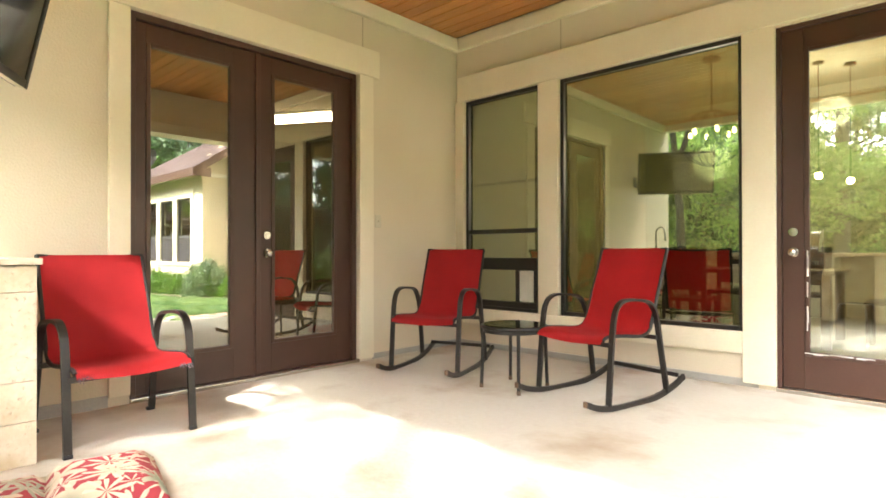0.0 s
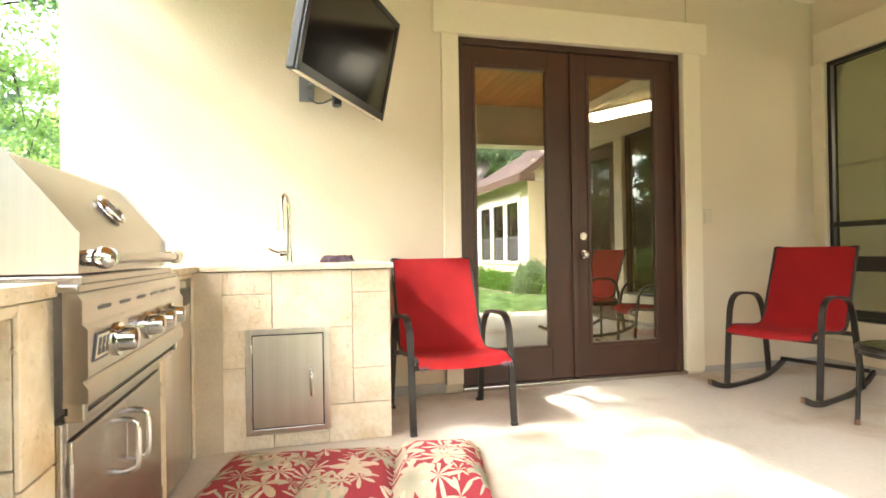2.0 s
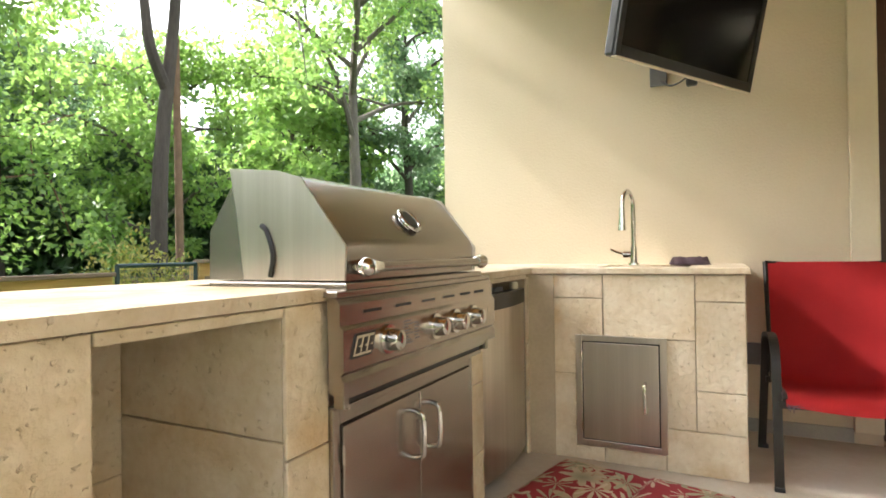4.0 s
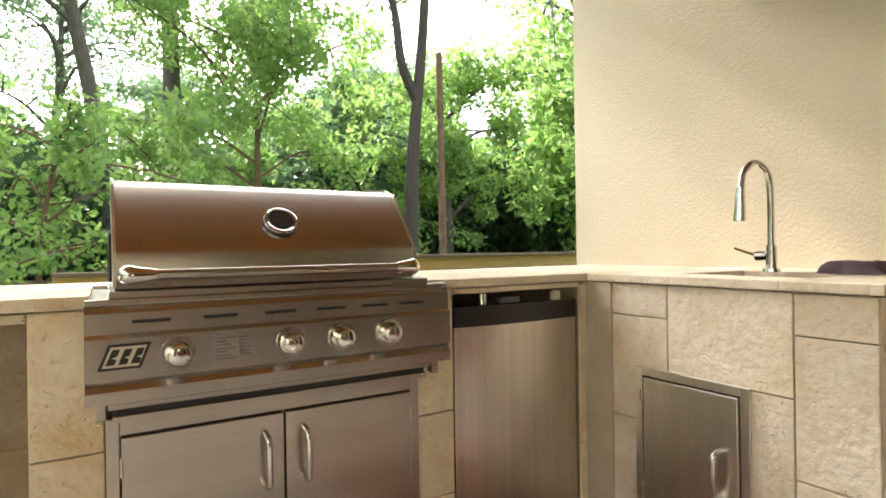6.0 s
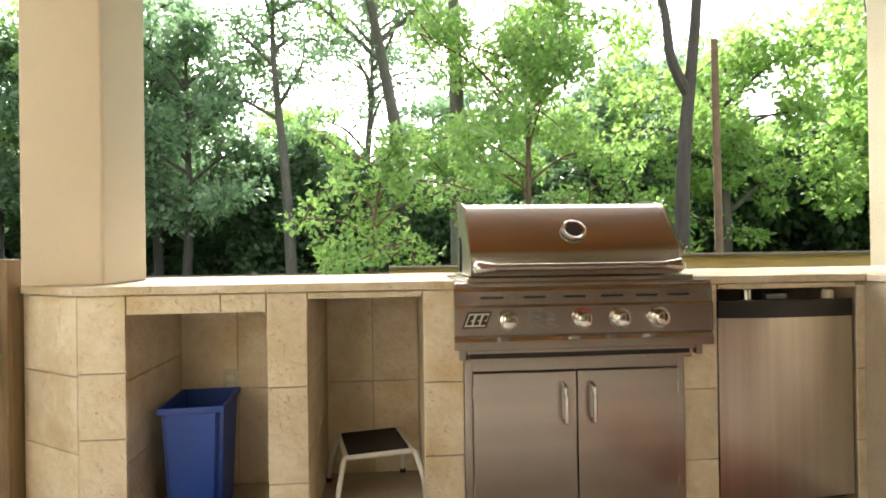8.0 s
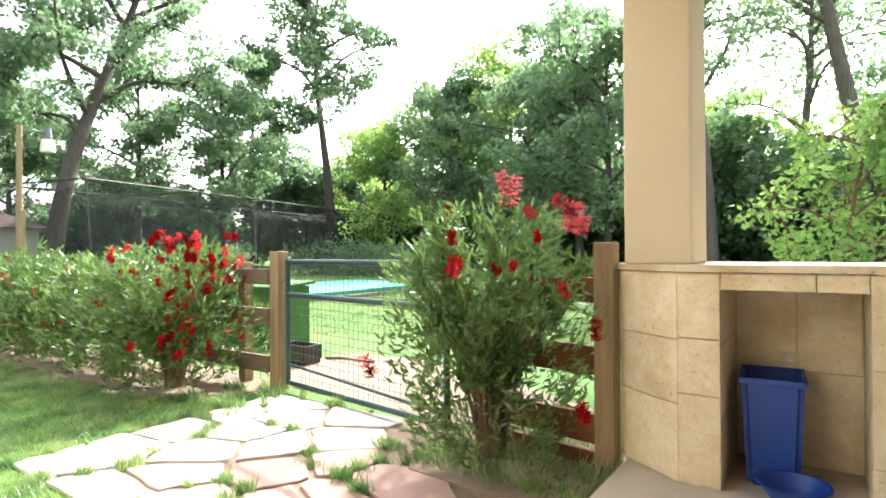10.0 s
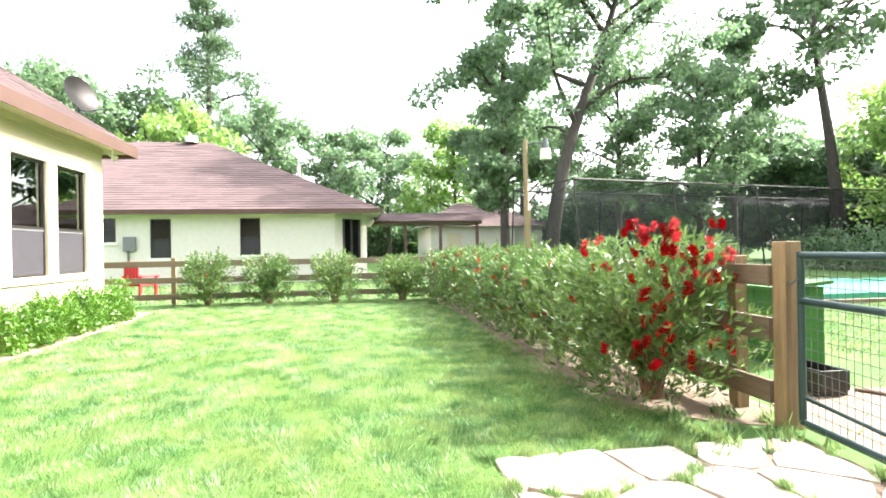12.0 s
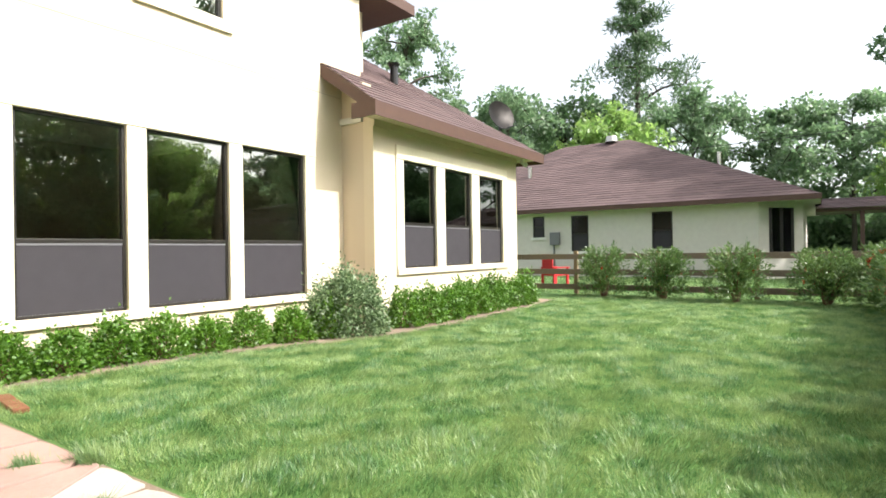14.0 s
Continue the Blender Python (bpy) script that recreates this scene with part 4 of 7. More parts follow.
bmesh.ops.bevel(bm, geom=[e for e in bm.edges if abs(e.verts[0].co.z - e.verts[1].co.z) > .1], offset=.025, segments=3, affect='EDGES')
bmesh.ops.solidify(bm, geom=bm.faces[:], thickness=.003)
part("body", bm, BLUE, binn, smooth=True)
part("rim", boxes((-.126, .126, -.163, -.150, .435, .46), (-.126, .126, .150, .163, .435, .46), (-.126, -.113, -.15, .15, .435, .46), (.113, .126, -.15, .15, .435, .46), bevel=.004), BLUE, binn, "rolled rim")
bowl = thing("bowl", pose(-1.645, -0.95, 0.002), "blue plastic bowl on the patio floor", "bowl")
bm = B()
prof_b = [(.055, 0), (.07, .004), (.10, .05), (.122, .085), (.135, .088), (.134, .082), (.124, .078), (.10, .045), (.065, .012), (0.001, .01)]
rings = []
for r, z in prof_b:
    rings.append([bm.verts.new((r * math.cos(2 * math.pi * k / 32), r * math.sin(2 * math.pi * k / 32), z)) for k in range(32)])
for u, v in zip(rings, rings[1:]):
    for k in range(32):
        bm.faces.new((u[k], u[(k + 1) % 32], v[(k + 1) % 32], v[k]))
bm.faces.new(rings[0][::-1])
part("body", bm, BLUE, bowl, smooth=True)
st = thing("step_stool", pose(-2.27, -1.25, 0.002, 0, 0, 192), "white metal step stool with black rubber tread", "stool")
part("tread", boxes((-.125, .125, -.14, .14, .232, .243), bevel=.004), RUBBER, st, "ribbed black rubber tread")
part("rim", tube(B(), smooth_path([(-.135, -.15, .232), (.135, -.15, .232), (.135, .15, .232), (-.135, .15, .232), (-.135, -.15, .232)], 1), .011, 8), WHITE, st)
for s in (-1, 1):
    bm = tube(B(), smooth_path([(s * .135, -.13, .228), (s * .15, -.165, .215), (s * .175, -.2, .11), (s * .19, -.225, .012)], 4), .011, 8)
    part("leg", bm, WHITE, st, smooth=True)
    bm = tube(B(), smooth_path([(s * .135, .13, .228), (s * .145, .15, .2), (s * .165, .19, .11), (s * .175, .22, .012)], 4), .011, 8)
    part("leg", bm, WHITE, st, smooth=True)
    for y in (-.225, .22):
        part("rubber_foot", cyl(B(), (s * (.19 if y < 0 else .175), y, 0), (s * (.19 if y < 0 else .175), y, .02), .014, .013, 10), RUBBER, st)


def plate(name, m, label, kind_):
    o = thing(name, m, label, kind_)
    part("plate", boxes((-.036, .036, -.006, 0, -.058, .058), bevel=.003), IVORY, o)
    if kind_ == "switch":
        part("toggle", boxes((-.006, .006, -.016, -.004, -.008, .012), bevel=.002), IVORY, o)
    else:
        for z in (-.022, .022):
            part("socket", boxes((-.016, .016, -.0085, -.005, z - .013, z + .013), bevel=.003), GREY_PL if kind_ == "cover" else WHITE, o)
    return o


plate("light_switch", pose(XW, 2.78, 1.25, 0, 0, 90), "ivory light switch on the stucco wall", "switch")
plate("wall_outlet", pose(-1.615, -1.449, 0.47, 0, 0, 180), "ivory outlet at the back of the open bay", "outlet")
o = thing("outlet_cover", pose(XW, 0.12, 0.44, 0, 0, 90), "grey weatherproof outlet cover near the counter", "outlet")
part("box", boxes((-.05, .05, -.03, 0, -.06, .06), bevel=.006), GREY_PL, o)
part("lid", boxes((-.044, .044, -.038, -.03, -.052, .052), bevel=.004), GREY_PL, o)

# ---- television on its wall arm ----
tw, th = 1.07, 0.62
ax = Vector((-4.837, 0.108, 0)) - Vector((-3.888, -0.436, 0))
yaw = math.degrees(math.atan2(ax.y, ax.x)) + 180
tvm = pose(-4.362, -0.164, 1.842, 0, 0, yaw) @ pose(0, 0, 0, 0, 0, 180) @ pose(0, 0, 0, 12, 0, 0)
tv = thing("television", tvm, "black flat television tilted on a wall arm, switched off", "television")
part("cabinet", boxes((-tw / 2, tw / 2, 0.0, 0.055, 0.0, th), bevel=.012), BLACK, tv)
part("bezel", boxes((-tw / 2, -tw / 2 + .03, -.012, 0, 0, th), (tw / 2 - .03, tw / 2, -.012, 0, 0, th), (-tw / 2 + .03, tw / 2 - .03, -.012, 0, th - .03, th), (-tw / 2 + .03, tw / 2 - .03, -.012, 0, 0, .045), bevel=.003), BLACK, tv)
part("screen", boxes((-tw / 2 + .03, tw / 2 - .03, -.005, 0, .045, th - .03)), SCREEN, tv, "dark glossy screen")
part("bottom_edge", boxes((-tw / 2 + .01, tw / 2 - .01, -.013, .02, -.006, .0), bevel=.002), IVORY, tv, "pale strip on the lower edge")
part("rear_housing", boxes((-.3, .3, .055, .10, .08, .50), bevel=.02), GREY_PL, tv)
arm = thing("wall_bracket", pose(XW, -0.33, 1.99), "grey metal television bracket and cable box on the wall", "bracket")
part("wall_plate", boxes((0, .03, -.075, .02, .02, .18), bevel=.005), GREY_PL, arm)
part("arm", tube(B(), [(.03, 0, .12), (.40, .16, .14), (.745, .135, .15)], .022, 8), GREY_PL, arm)
part("sensor_box", boxes((.14, .19, .13, .19, -.045, 0.06), bevel=.012), BLACK, arm, "small black box hanging below")
part("cable", tube(B(), smooth_path([(.02, -.02, .05), (.06, .05, .0), (.14, .15, .03), (.2, .18, .12)], 5), .006, 6), BLACK, arm)


# ---- patio furniture ----
def sling_chair(m, rocker, label, group):
    """Sling chair that faces -y: bent flat-bar sides, cross bars, one sheet of red mesh."""
    ch = thing("rocking_chair" if rocker else "patio_chair", m, label, "chair", group)
    hw = 0.27
    lift = 0.035 if rocker else 0.0
    for s in (-1, 1):
        x = s * (hw + 0.025)
        pts = smooth_path([(x, -0.27, lift), (x, -0.235, 0.40 + lift), (x, -0.205, 0.56 + lift), (x, -0.13, 0.625 + lift), (x, 0.02, 0.625 + lift), (x, 0.14, 0.60 + lift), (x, 0.205, 0.52 + lift), (x, 0.24, 0.38 + lift), (x + s * .01, 0.31, lift)], 5)
        part("side_frame", tube(B(), pts, 0, flat=(0.036, 0.018), up=(1, 0, 0)), BRONZE, ch)
        xs = s * hw
        pts = smooth_path([(xs, -0.29, 0.392 + lift), (xs, -0.24, 0.41 + lift), (xs, -0.10, 0.405 + lift), (xs, 0.08, 0.39 + lift), (xs, 0.17, 0.42 + lift), (xs, 0.215, 0.52 + lift), (xs, 0.30, 0.75 + lift), (xs, 0.375, 0.955 + lift)], 5)
        part("sling_rail", tube(B(), pts, 0.0115, 8), BRONZE, ch, smooth=True)
        if rocker:
            pts = smooth_path([(x, -0.47, 0.075), (x, -0.36, 0.035), (x, -0.18, 0.011), (x, 0.02, 0.010), (x, 0.22, 0.022), (x, 0.40, 0.065), (x, 0.52, 0.115)], 4)
            part("rocker", tube(B(), pts, 0, flat=(0.022, 0.036), up=(1, 0, 0)), BRONZE, ch)
            part("end_cap", boxes((x - .012, x + .012, -.484, -.468, .058, .094), bevel=.003), TWIG, ch, "rusty end of the runner")
        else:
            for y in (-0.27, 0.31):
                part("foot_cap", boxes((x - .02, x + .02, y - .014, y + .014, 0.0, .02), bevel=.004), BLACK, ch)
    for y, z in ((-0.245, 0.362), (0.225, 0.37)) + (((0.46, 0.095),) if rocker else ()):
        part("cross_bar", tube(B(), [(-hw - .02, y, z + lift), (hw + .02, y, z + lift)], 0, flat=(.028, .016), up=(0, 0, 1)), BRONZE, ch)
    prof = smooth_path([(0, -0.312, 0.372), (0, -0.285, 0.402), (0, -0.22, 0.418), (0, -0.05, 0.405), (0, 0.08, 0.398), (0, 0.16, 0.425), (0, 0.21, 0.52), (0, 0.255, 0.65), (0, 0.31, 0.79), (0, 0.372, 0.955)], 5)
    bm = B()
    K = 9
    rows = []
    for p in prof:
        rows.append([bm.verts.new((-hw + 2 * hw * k / (K - 1), p.y + 0.016 * math.sin(math.pi * k / (K - 1)) * (1 if p.z > .45 else 0), p.z + lift - 0.018 * math.sin(math.pi * k / (K - 1)) * (1 if p.z < .45 else 0))) for k in range(K)])
    for u, v in zip(rows, rows[1:]):
        for k in range(K - 1):
            bm.faces.new((u[k], u[k + 1], v[k + 1], v[k]))
    bmesh.ops.solidify(bm, geom=bm.faces[:], thickness=0.004)
    part("sling", bm, SLING, ch, "red woven mesh sling", smooth=True)
    part("top_bar", tube(B(), smooth_path([(-hw, .374, .955 + lift), (-hw * .5, .392, .945 + lift), (hw * .5, .392, .945 + lift), (hw, .374, .955 + lift)], 4), .008, 8), BRONZE, ch)
    if not rocker:
        for s in (-1, 1):
            bm = B()
            for i in range(14):
                a = Vector((s * (hw - .01 - random.random() * .05), -.312, .375))
                tube(bm, [a, a + Vector((random.uniform(-.015, .015), -.015, random.uniform(-.035, .01)))], .0018, 4)
            part("frayed_edge", bm, TOWEL, ch, "frayed torn seat corner")
    return ch


sling_chair(pose(-4.52, 0.45, 0.001, 0, 0, 92), False, "red mesh patio chair with frayed seat edge, beside the counter", "red patio chairs")
sling_chair(pose(-4.39, 2.84, 0.002, 0, 0, 18), True, "red mesh rocking chair with dark metal frame, in the corner", "red patio chairs")
sling_chair(pose(-2.97, 2.92, 0.002, 0, 0, -12), True, "red mesh rocking chair with dark metal frame, by the large window", "red patio chairs")
tb = thing("side_table", pose(-3.53, 2.73, 0.0, 0, 0, 20), "small round glass-topped metal side table", "table")
bm = B()
cyl(bm, (0, 0, .445), (0, 0, .453), .222, .222, 40)
part("glass_top", bm, GLASS_TABLE, tb, "greenish dimpled glass top", smooth=True)
part("rim", tube(B(), [(.232 * math.cos(a * math.pi / 24), .232 * math.sin(a * math.pi / 24), .437) for a in range(49)], .013, 8), BRONZE, tb, smooth=True)
part("apron", tube(B(), [(.222 * math.cos(a * math.pi / 24), .222 * math.sin(a * math.pi / 24), .415) for a in range(49)], 0, flat=(.03, .006)), BRONZE, tb)
for k in range(4):
    a = k * math.pi / 2 + .4
    c, s = math.cos(a), math.sin(a)
    part("leg", tube(B(), smooth_path([(.20 * c, .20 * s, .425), (.222 * c, .222 * s, .38), (.228 * c, .228 * s, .2), (.236 * c, .236 * s, .012)], 4), .0125, 10), BRONZE, tb, smooth=True)
    part("foot", cyl(B(), (.236 * c, .236 * s, 0), (.236 * c, .236 * s, .03), .0145, .0135, 10), TWIG, tb, "rusty foot")

# floral lounge cushion lying on the floor
FLOWER = bpy.data.materials.new("floral_cushion_cloth")
FLOWER.use_nodes = True
n, l = FLOWER.node_tree.nodes, FLOWER.node_tree.links
p = n["Principled BSDF"]
p.inputs["Roughness"].default_value = 0.9
tc = n.new("ShaderNodeTexCoord")


def node_math(op, x, y, z=None):
    m_ = n.new("ShaderNodeMath")
    m_.operation = op
    for i_, v_ in enumerate((x, y, z)):
        if v_ is None:
            continue
        if isinstance(v_, (int, float)):
            m_.inputs[i_].default_value = v_
        else:
            l.new(v_, m_.inputs[i_])
    return m_.outputs[0]


def leaf_layer(under, shift, scale, petals, mean, swing, tones):
    """Palm-like leaves: fingers round each cell's middle, paler towards the tips, a dark vein along each finger."""
    mv = n.new("ShaderNodeMapping")
    mv.inputs["Location"].default_value = (shift, shift * .7, 0)
    mv.inputs["Scale"].default_value = (1, 1, 0)
    l.new(tc.outputs["Object"], mv.inputs["Vector"])
    vor = n.new("ShaderNodeTexVoronoi")
    vor.inputs["Scale"].default_value, vor.inputs["Randomness"].default_value = scale, .75
    l.new(mv.outputs["Vector"], vor.inputs["Vector"])
    sub = n.new("ShaderNodeVectorMath")
    sub.operation = 'SUBTRACT'
    l.new(mv.outputs["Vector"], sub.inputs[0])
    l.new(vor.outputs["Position"], sub.inputs[1])
    sep, sepc = n.new("ShaderNodeSeparateXYZ"), n.new("ShaderNodeSeparateColor")
    l.new(sub.outputs[0], sep.inputs[0])
    l.new(vor.outputs["Color"], sepc.inputs[0])
    turn = node_math('MULTIPLY_ADD', sepc.outputs[0], 6.28, node_math('ARCTAN2', sep.outputs[0], sep.outputs[1]))
    wave = node_math('SINE', node_math('MULTIPLY', turn, petals), 0.0)
    dist = n.new("ShaderNodeVectorMath")
    dist.operation = 'LENGTH'
    l.new(sub.outputs[0], dist.inputs[0])
    inside = node_math('LESS_THAN', dist.outputs["Value"], node_math('MULTIPLY_ADD', wave, swing, mean))
    pick = n.new("ShaderNodeValToRGB")
    pick.color_ramp.interpolation = 'CONSTANT'
    e = pick.color_ramp.elements
    e[0].position, e[0].color = 0.0, (*tones[0], 1)
    e[1].position, e[1].color = 0.5, (*tones[1], 1)
    l.new(sepc.outputs[1], pick.inputs[0])
    shade = n.new("ShaderNodeMix")
    shade.data_type = 'RGBA'
    shade.inputs["B"].default_value = (*tones[2], 1)
    l.new(pick.outputs[0], shade.inputs["A"])
    tip = n.new("ShaderNodeMapRange")
    tip.inputs["From Min"].default_value, tip.inputs["From Max"].default_value, tip.inputs["To Min"].default_value, tip.inputs["To Max"].default_value = .0, mean, .75, 0.0
    l.new(dist.outputs["Value"], tip.inputs["Value"])
    l.new(tip.outputs["Result"], shade.inputs["Factor"])
    cm = n.new("ShaderNodeMix")
    cm.data_type = 'RGBA'
    l.new(inside, cm.inputs["Factor"])
    if isinstance(under, tuple):
        cm.inputs["A"].default_value = (*under, 1)
    else:
        l.new(under, cm.inputs["A"])
    l.new(shade.outputs["Result"], cm.inputs["B"])
    return cm.outputs["Result"]


cloth = leaf_layer((0.31, 0.028, 0.040), .31, 4.6, 5.0, .098, .030, ((0.56, 0.44, 0.33), (0.50, 0.40, 0.27), (0.42, 0.33, 0.22)))
cloth = leaf_layer(cloth, .0, 5.4, 9.0, .070, .044, ((0.60, 0.50, 0.38), (0.40, 0.38, 0.26), (0.20, 0.23, 0.15)))
cloth = leaf_layer(cloth, .77, 4.6, 7.0, .076, .030, ((0.33, 0.34, 0.24), (0.52, 0.44, 0.32), (0.17, 0.21, 0.14)))
wv = n.new("ShaderNodeTexNoise")
wv.inputs["Scale"].default_value = 300
l.new(tc.outputs["Object"], wv.inputs["Vector"])
bp = n.new("ShaderNodeBump")
bp.inputs["Strength"].default_value, bp.inputs["Distance"].default_value = 0.3, 0.003
l.new(wv.outputs["Fac"], bp.inputs["Height"])
l.new(bp.outputs["Normal"], p.inputs["Normal"])
l.new(cloth, p.inputs["Base Color"])
cu = thing("lounge_cushion", pose(-3.80, -0.21, 0.0, 0, 0, -13), "long red floral cushion lying on the concrete", "cushion")
for y0, y1, h in ((-.61, -.20, .05), (-.20, .19, .065), (.19, .60, .10)):
    bm = B()
    NX, NY = 13, 11
    top, bot = [], []
    for i in range(NX):
        for j in range(NY):
            u, v = i / (NX - 1), j / (NY - 1)
            x, y = (u - .5) * .58, y0 + (y1 - y0) * v
            e_ = min(1.0, 4.5 * min(u, 1 - u, v, 1 - v)) ** 0.5
            z = .012 + (h - .012) * e_ + .006 * noise.noise((x * 9, y * 9, 0.3)) * e_
            wob = .012 * noise.noise((x * 4, y * 4, 2.0))
            top.append(bm.verts.new((x + wob, y + (wob if 0 < j < NY - 1 else 0), z)))
            bot.append(bm.verts.new((x + wob, y + (wob if 0 < j < NY - 1 else 0), .004)))
    for i in range(NX - 1):
        for j in range(NY - 1):
            a = i * NY + j
            bm.faces.new((top[a], top[a + NY], top[a + NY + 1], top[a + 1]))
            bm.faces.new((bot[a], bot[a + 1], bot[a + NY + 1], bot[a + NY]))
    edge = [i * NY for i in range(NX)] + [(NX - 1) * NY + j for j in range(1, NY)] + [i * NY + NY - 1 for i in range(NX - 2, -1, -1)] + [j for j in range(NY - 2, 0, -1)]
    for a, b in zip(edge, edge[1:] + edge[:1]):
        bm.faces.new((top[a], bot[a], bot[b], top[b]))
    part("cushion_section", bm, FLOWER, cu, smooth=True)

# white bucket past the glazed door
bk = thing("bucket", pose(-6.57, 3.17, 0.0), "white plastic bucket with red contents", "bucket")
bm = B()
cyl(bm, (0, 0, 0), (0, 0, .34), .13, .155, 28, caps=False)
bmesh.ops.solidify(bm, geom=bm.faces[:], thickness=.004)
cyl(bm, (0, 0, .002), (0, 0, .008), .128, .128, 28)
part("body", bm, WHITE, bk, smooth=True)
part("rim", tube(B(), [(.157 * math.cos(a * math.pi / 16), .157 * math.sin(a * math.pi / 16), .325) for a in range(33)], .007, 6), WHITE, bk, smooth=True)
part("label_band", cyl(B(), (0, 0, .06), (0, 0, .15), .1375, .1435, 28, caps=False), SLING, bk, "red printed band")

# ---- seen through the glass: kitchen and back room ----
lamp = thing("ceiling_light", pose(-7.4, 3.62, 2.79, 0, 0, -62), "lit fluorescent ceiling light in the back room", "ceiling light")
part("housing", boxes((-.16, .16, -.62, .62, -.03, 0), bevel=.006), WHITE, lamp)
part("diffuser", boxes((-.14, .14, -.60, .60, -.085, -.031), bevel=.02), TUBE, lamp, "glowing ribbed diffuser")
chd = thing("chandelier", pose(-3.3, 6.3, 3.21), "orb chandelier with lit candle bulbs", "chandelier")
part("canopy", cyl(B(), (0, 0, -.03), (0, 0, 0), .10, .09, 24), BRONZE, chd, smooth=True)
part("chain", tube(B(), [(0, 0, -.03), (0, 0, -.62)], .010, 6), BRONZE, chd)
for k in range(4):
    a = k * math.pi / 4
    pts = [(.34 * math.cos(a) * math.cos(t_), .34 * math.sin(a) * math.cos(t_), -.93 + .32 * math.sin(t_)) for t_ in [j * math.pi / 16 for j in range(33)]]
    part("hoop", tube(B(), pts, .007, 6), BRONZE, chd)
for k in range(6):
    a = k * math.pi / 3
    c, s = math.cos(a), math.sin(a)
    arm_ = part("arm", tube(B(), smooth_path([(0, 0, -.75), (.08 * c, .08 * s, -1.0), (.2 * c, .2 * s, -1.02), (.24 * c, .24 * s, -.96)], 4), .006, 6), BRONZE, chd)
    part("candle", cyl(B(), (.24 * c, .24 * s, -.96), (.24 * c, .24 * s, -.90), .011, .011, 10), IVORY, arm_)
    part("bulb", ball(B(), (.24 * c, .24 * s, -.868), .020, 10, (1, 1, 1.7)), BULB, arm_, "lit candle bulb", smooth=True)
for x, y, z in ((-2.42, 7.3, 1.85), (-2.15, 7.6, 1.80)):
    pd = thing("pendant_lamp", pose(x, y, 3.21), "small lit glass pendant lamp", "pendant lamp", "kitchen pendants")
    part("canopy", cyl(B(), (0, 0, -.025), (0, 0, 0), .06, .055, 18), BRONZE, pd)
    part("cord", tube(B(), [(0, 0, -.02), (0, 0, z - 3.21)], .005, 6), BLACK, pd)
    part("bulb", ball(B(), (0, 0, z - 3.2), .04, 12), BULB, pd, "lit round bulb", smooth=True)
for x, y in ((-3.9, 5.6), (-2.2, 5.2), (-3.1, 7.7)):
    dl = thing("downlight", pose(x, y, 3.21), "recessed round ceiling light", "downlight", "kitchen downlights")
    part("ring", cyl(B(), (0, 0, -.012), (0, 0, 0), .085, .075, 24), WHITE, dl)
    part("lens", cyl(B(), (0, 0, -.014), (0, 0, -.0125), .055, .055, 20), BULB, dl, "glowing lens")
for x, y in ((-3.0, 5.2), (-1.55, 5.0)):
    vt = thing("ceiling_vent", pose(x, y, 3.21), "white slatted ceiling air vent", "vent", "kitchen vents")
    part("frame", boxes((-.22, .22, -.1, -.08, -.012, 0), (-.22, .22, .08, .1, -.012, 0), (-.22, -.2, -.08, .08, -.012, 0), (.2, .22, -.08, .08, -.012, 0)), WHITE, vt)
    for k in range(5):
        part("slat", boxes((-.2, .2, -.07 + k * .032, -.055 + k * .032, -.010, -.002)), INSIDE_W, vt)
for y, z, r in ((6.62, 2.42, .13), (6.42, 2.05, .11), (6.85, 2.15, .10), (5.72, 2.3, .12), (5.5, 2.0, .10), (5.75, 1.85, .10)):
    yy = y if y < 6 else y + .9
    pl = thing("wall_plate", pose(XW + .02, yy, z, 0, 90, 0), "decorative painted plate hung on the wall", "plate", "wall plates")
    part("plate", cyl(B(), (0, 0, 0), (0, 0, .02), r * .7, r, 28), IVORY, pl, smooth=True)
    part("painted_ring", cyl(B(), (0, 0, .019), (0, 0, .0225), r * .55, r * .55, 24), GATE, pl, "dark painted centre")
for x, y, z, e_ in ((-3.3, 6.3, 2.0, 5), (-2.3, 7.4, 2.6, 5)):
    pt = new("kitchen_lamp", bpy.data.lights.new("kitchen_lamp", 'POINT'))
    pt.data.energy, pt.data.color, pt.data.shadow_soft_size = e_, (1.0, 0.88, 0.70), 0.2
    pt.location = (x, y, z)
tbl = thing("dining_table", pose(-2.9, 6.3, 0.02), "dark wooden dining table in the kitchen", "table")
part("tabletop", boxes((-.85, .85, -.5, .5, .72, .76), bevel=.008), WOOD_DARK, tbl)
for sx in (-1, 1):
    for sy in (-1, 1):
        part("leg", boxes((sx * .76 - .04, sx * .76 + .04, sy * .42 - .04, sy * .42 + .04, 0, .72), bevel=.006), WOOD_DARK, tbl)
dc = thing("dining_chair", pose(-3.3, 5.6, 0.02), "dark wooden dining chair", "chair", "dining chairs")
part("seat", boxes((-.22, .22, -.22, .22, .43, .47), bevel=.01), WOOD_DARK, dc)
part("backrest", boxes((-.21, .21, -.225, -.20, .55, 1.0), bevel=.008), WOOD_DARK, dc)
for sx in (-1, 1):
    part("back_post", boxes((sx * .2 - .02, sx * .2 + .02, -.22, -.18, 0, 1.0), bevel=.004), WOOD_DARK, dc)
    part("leg", boxes((sx * .2 - .02, sx * .2 + .02, .17, .21, 0, .43), bevel=.004), WOOD_DARK, dc)
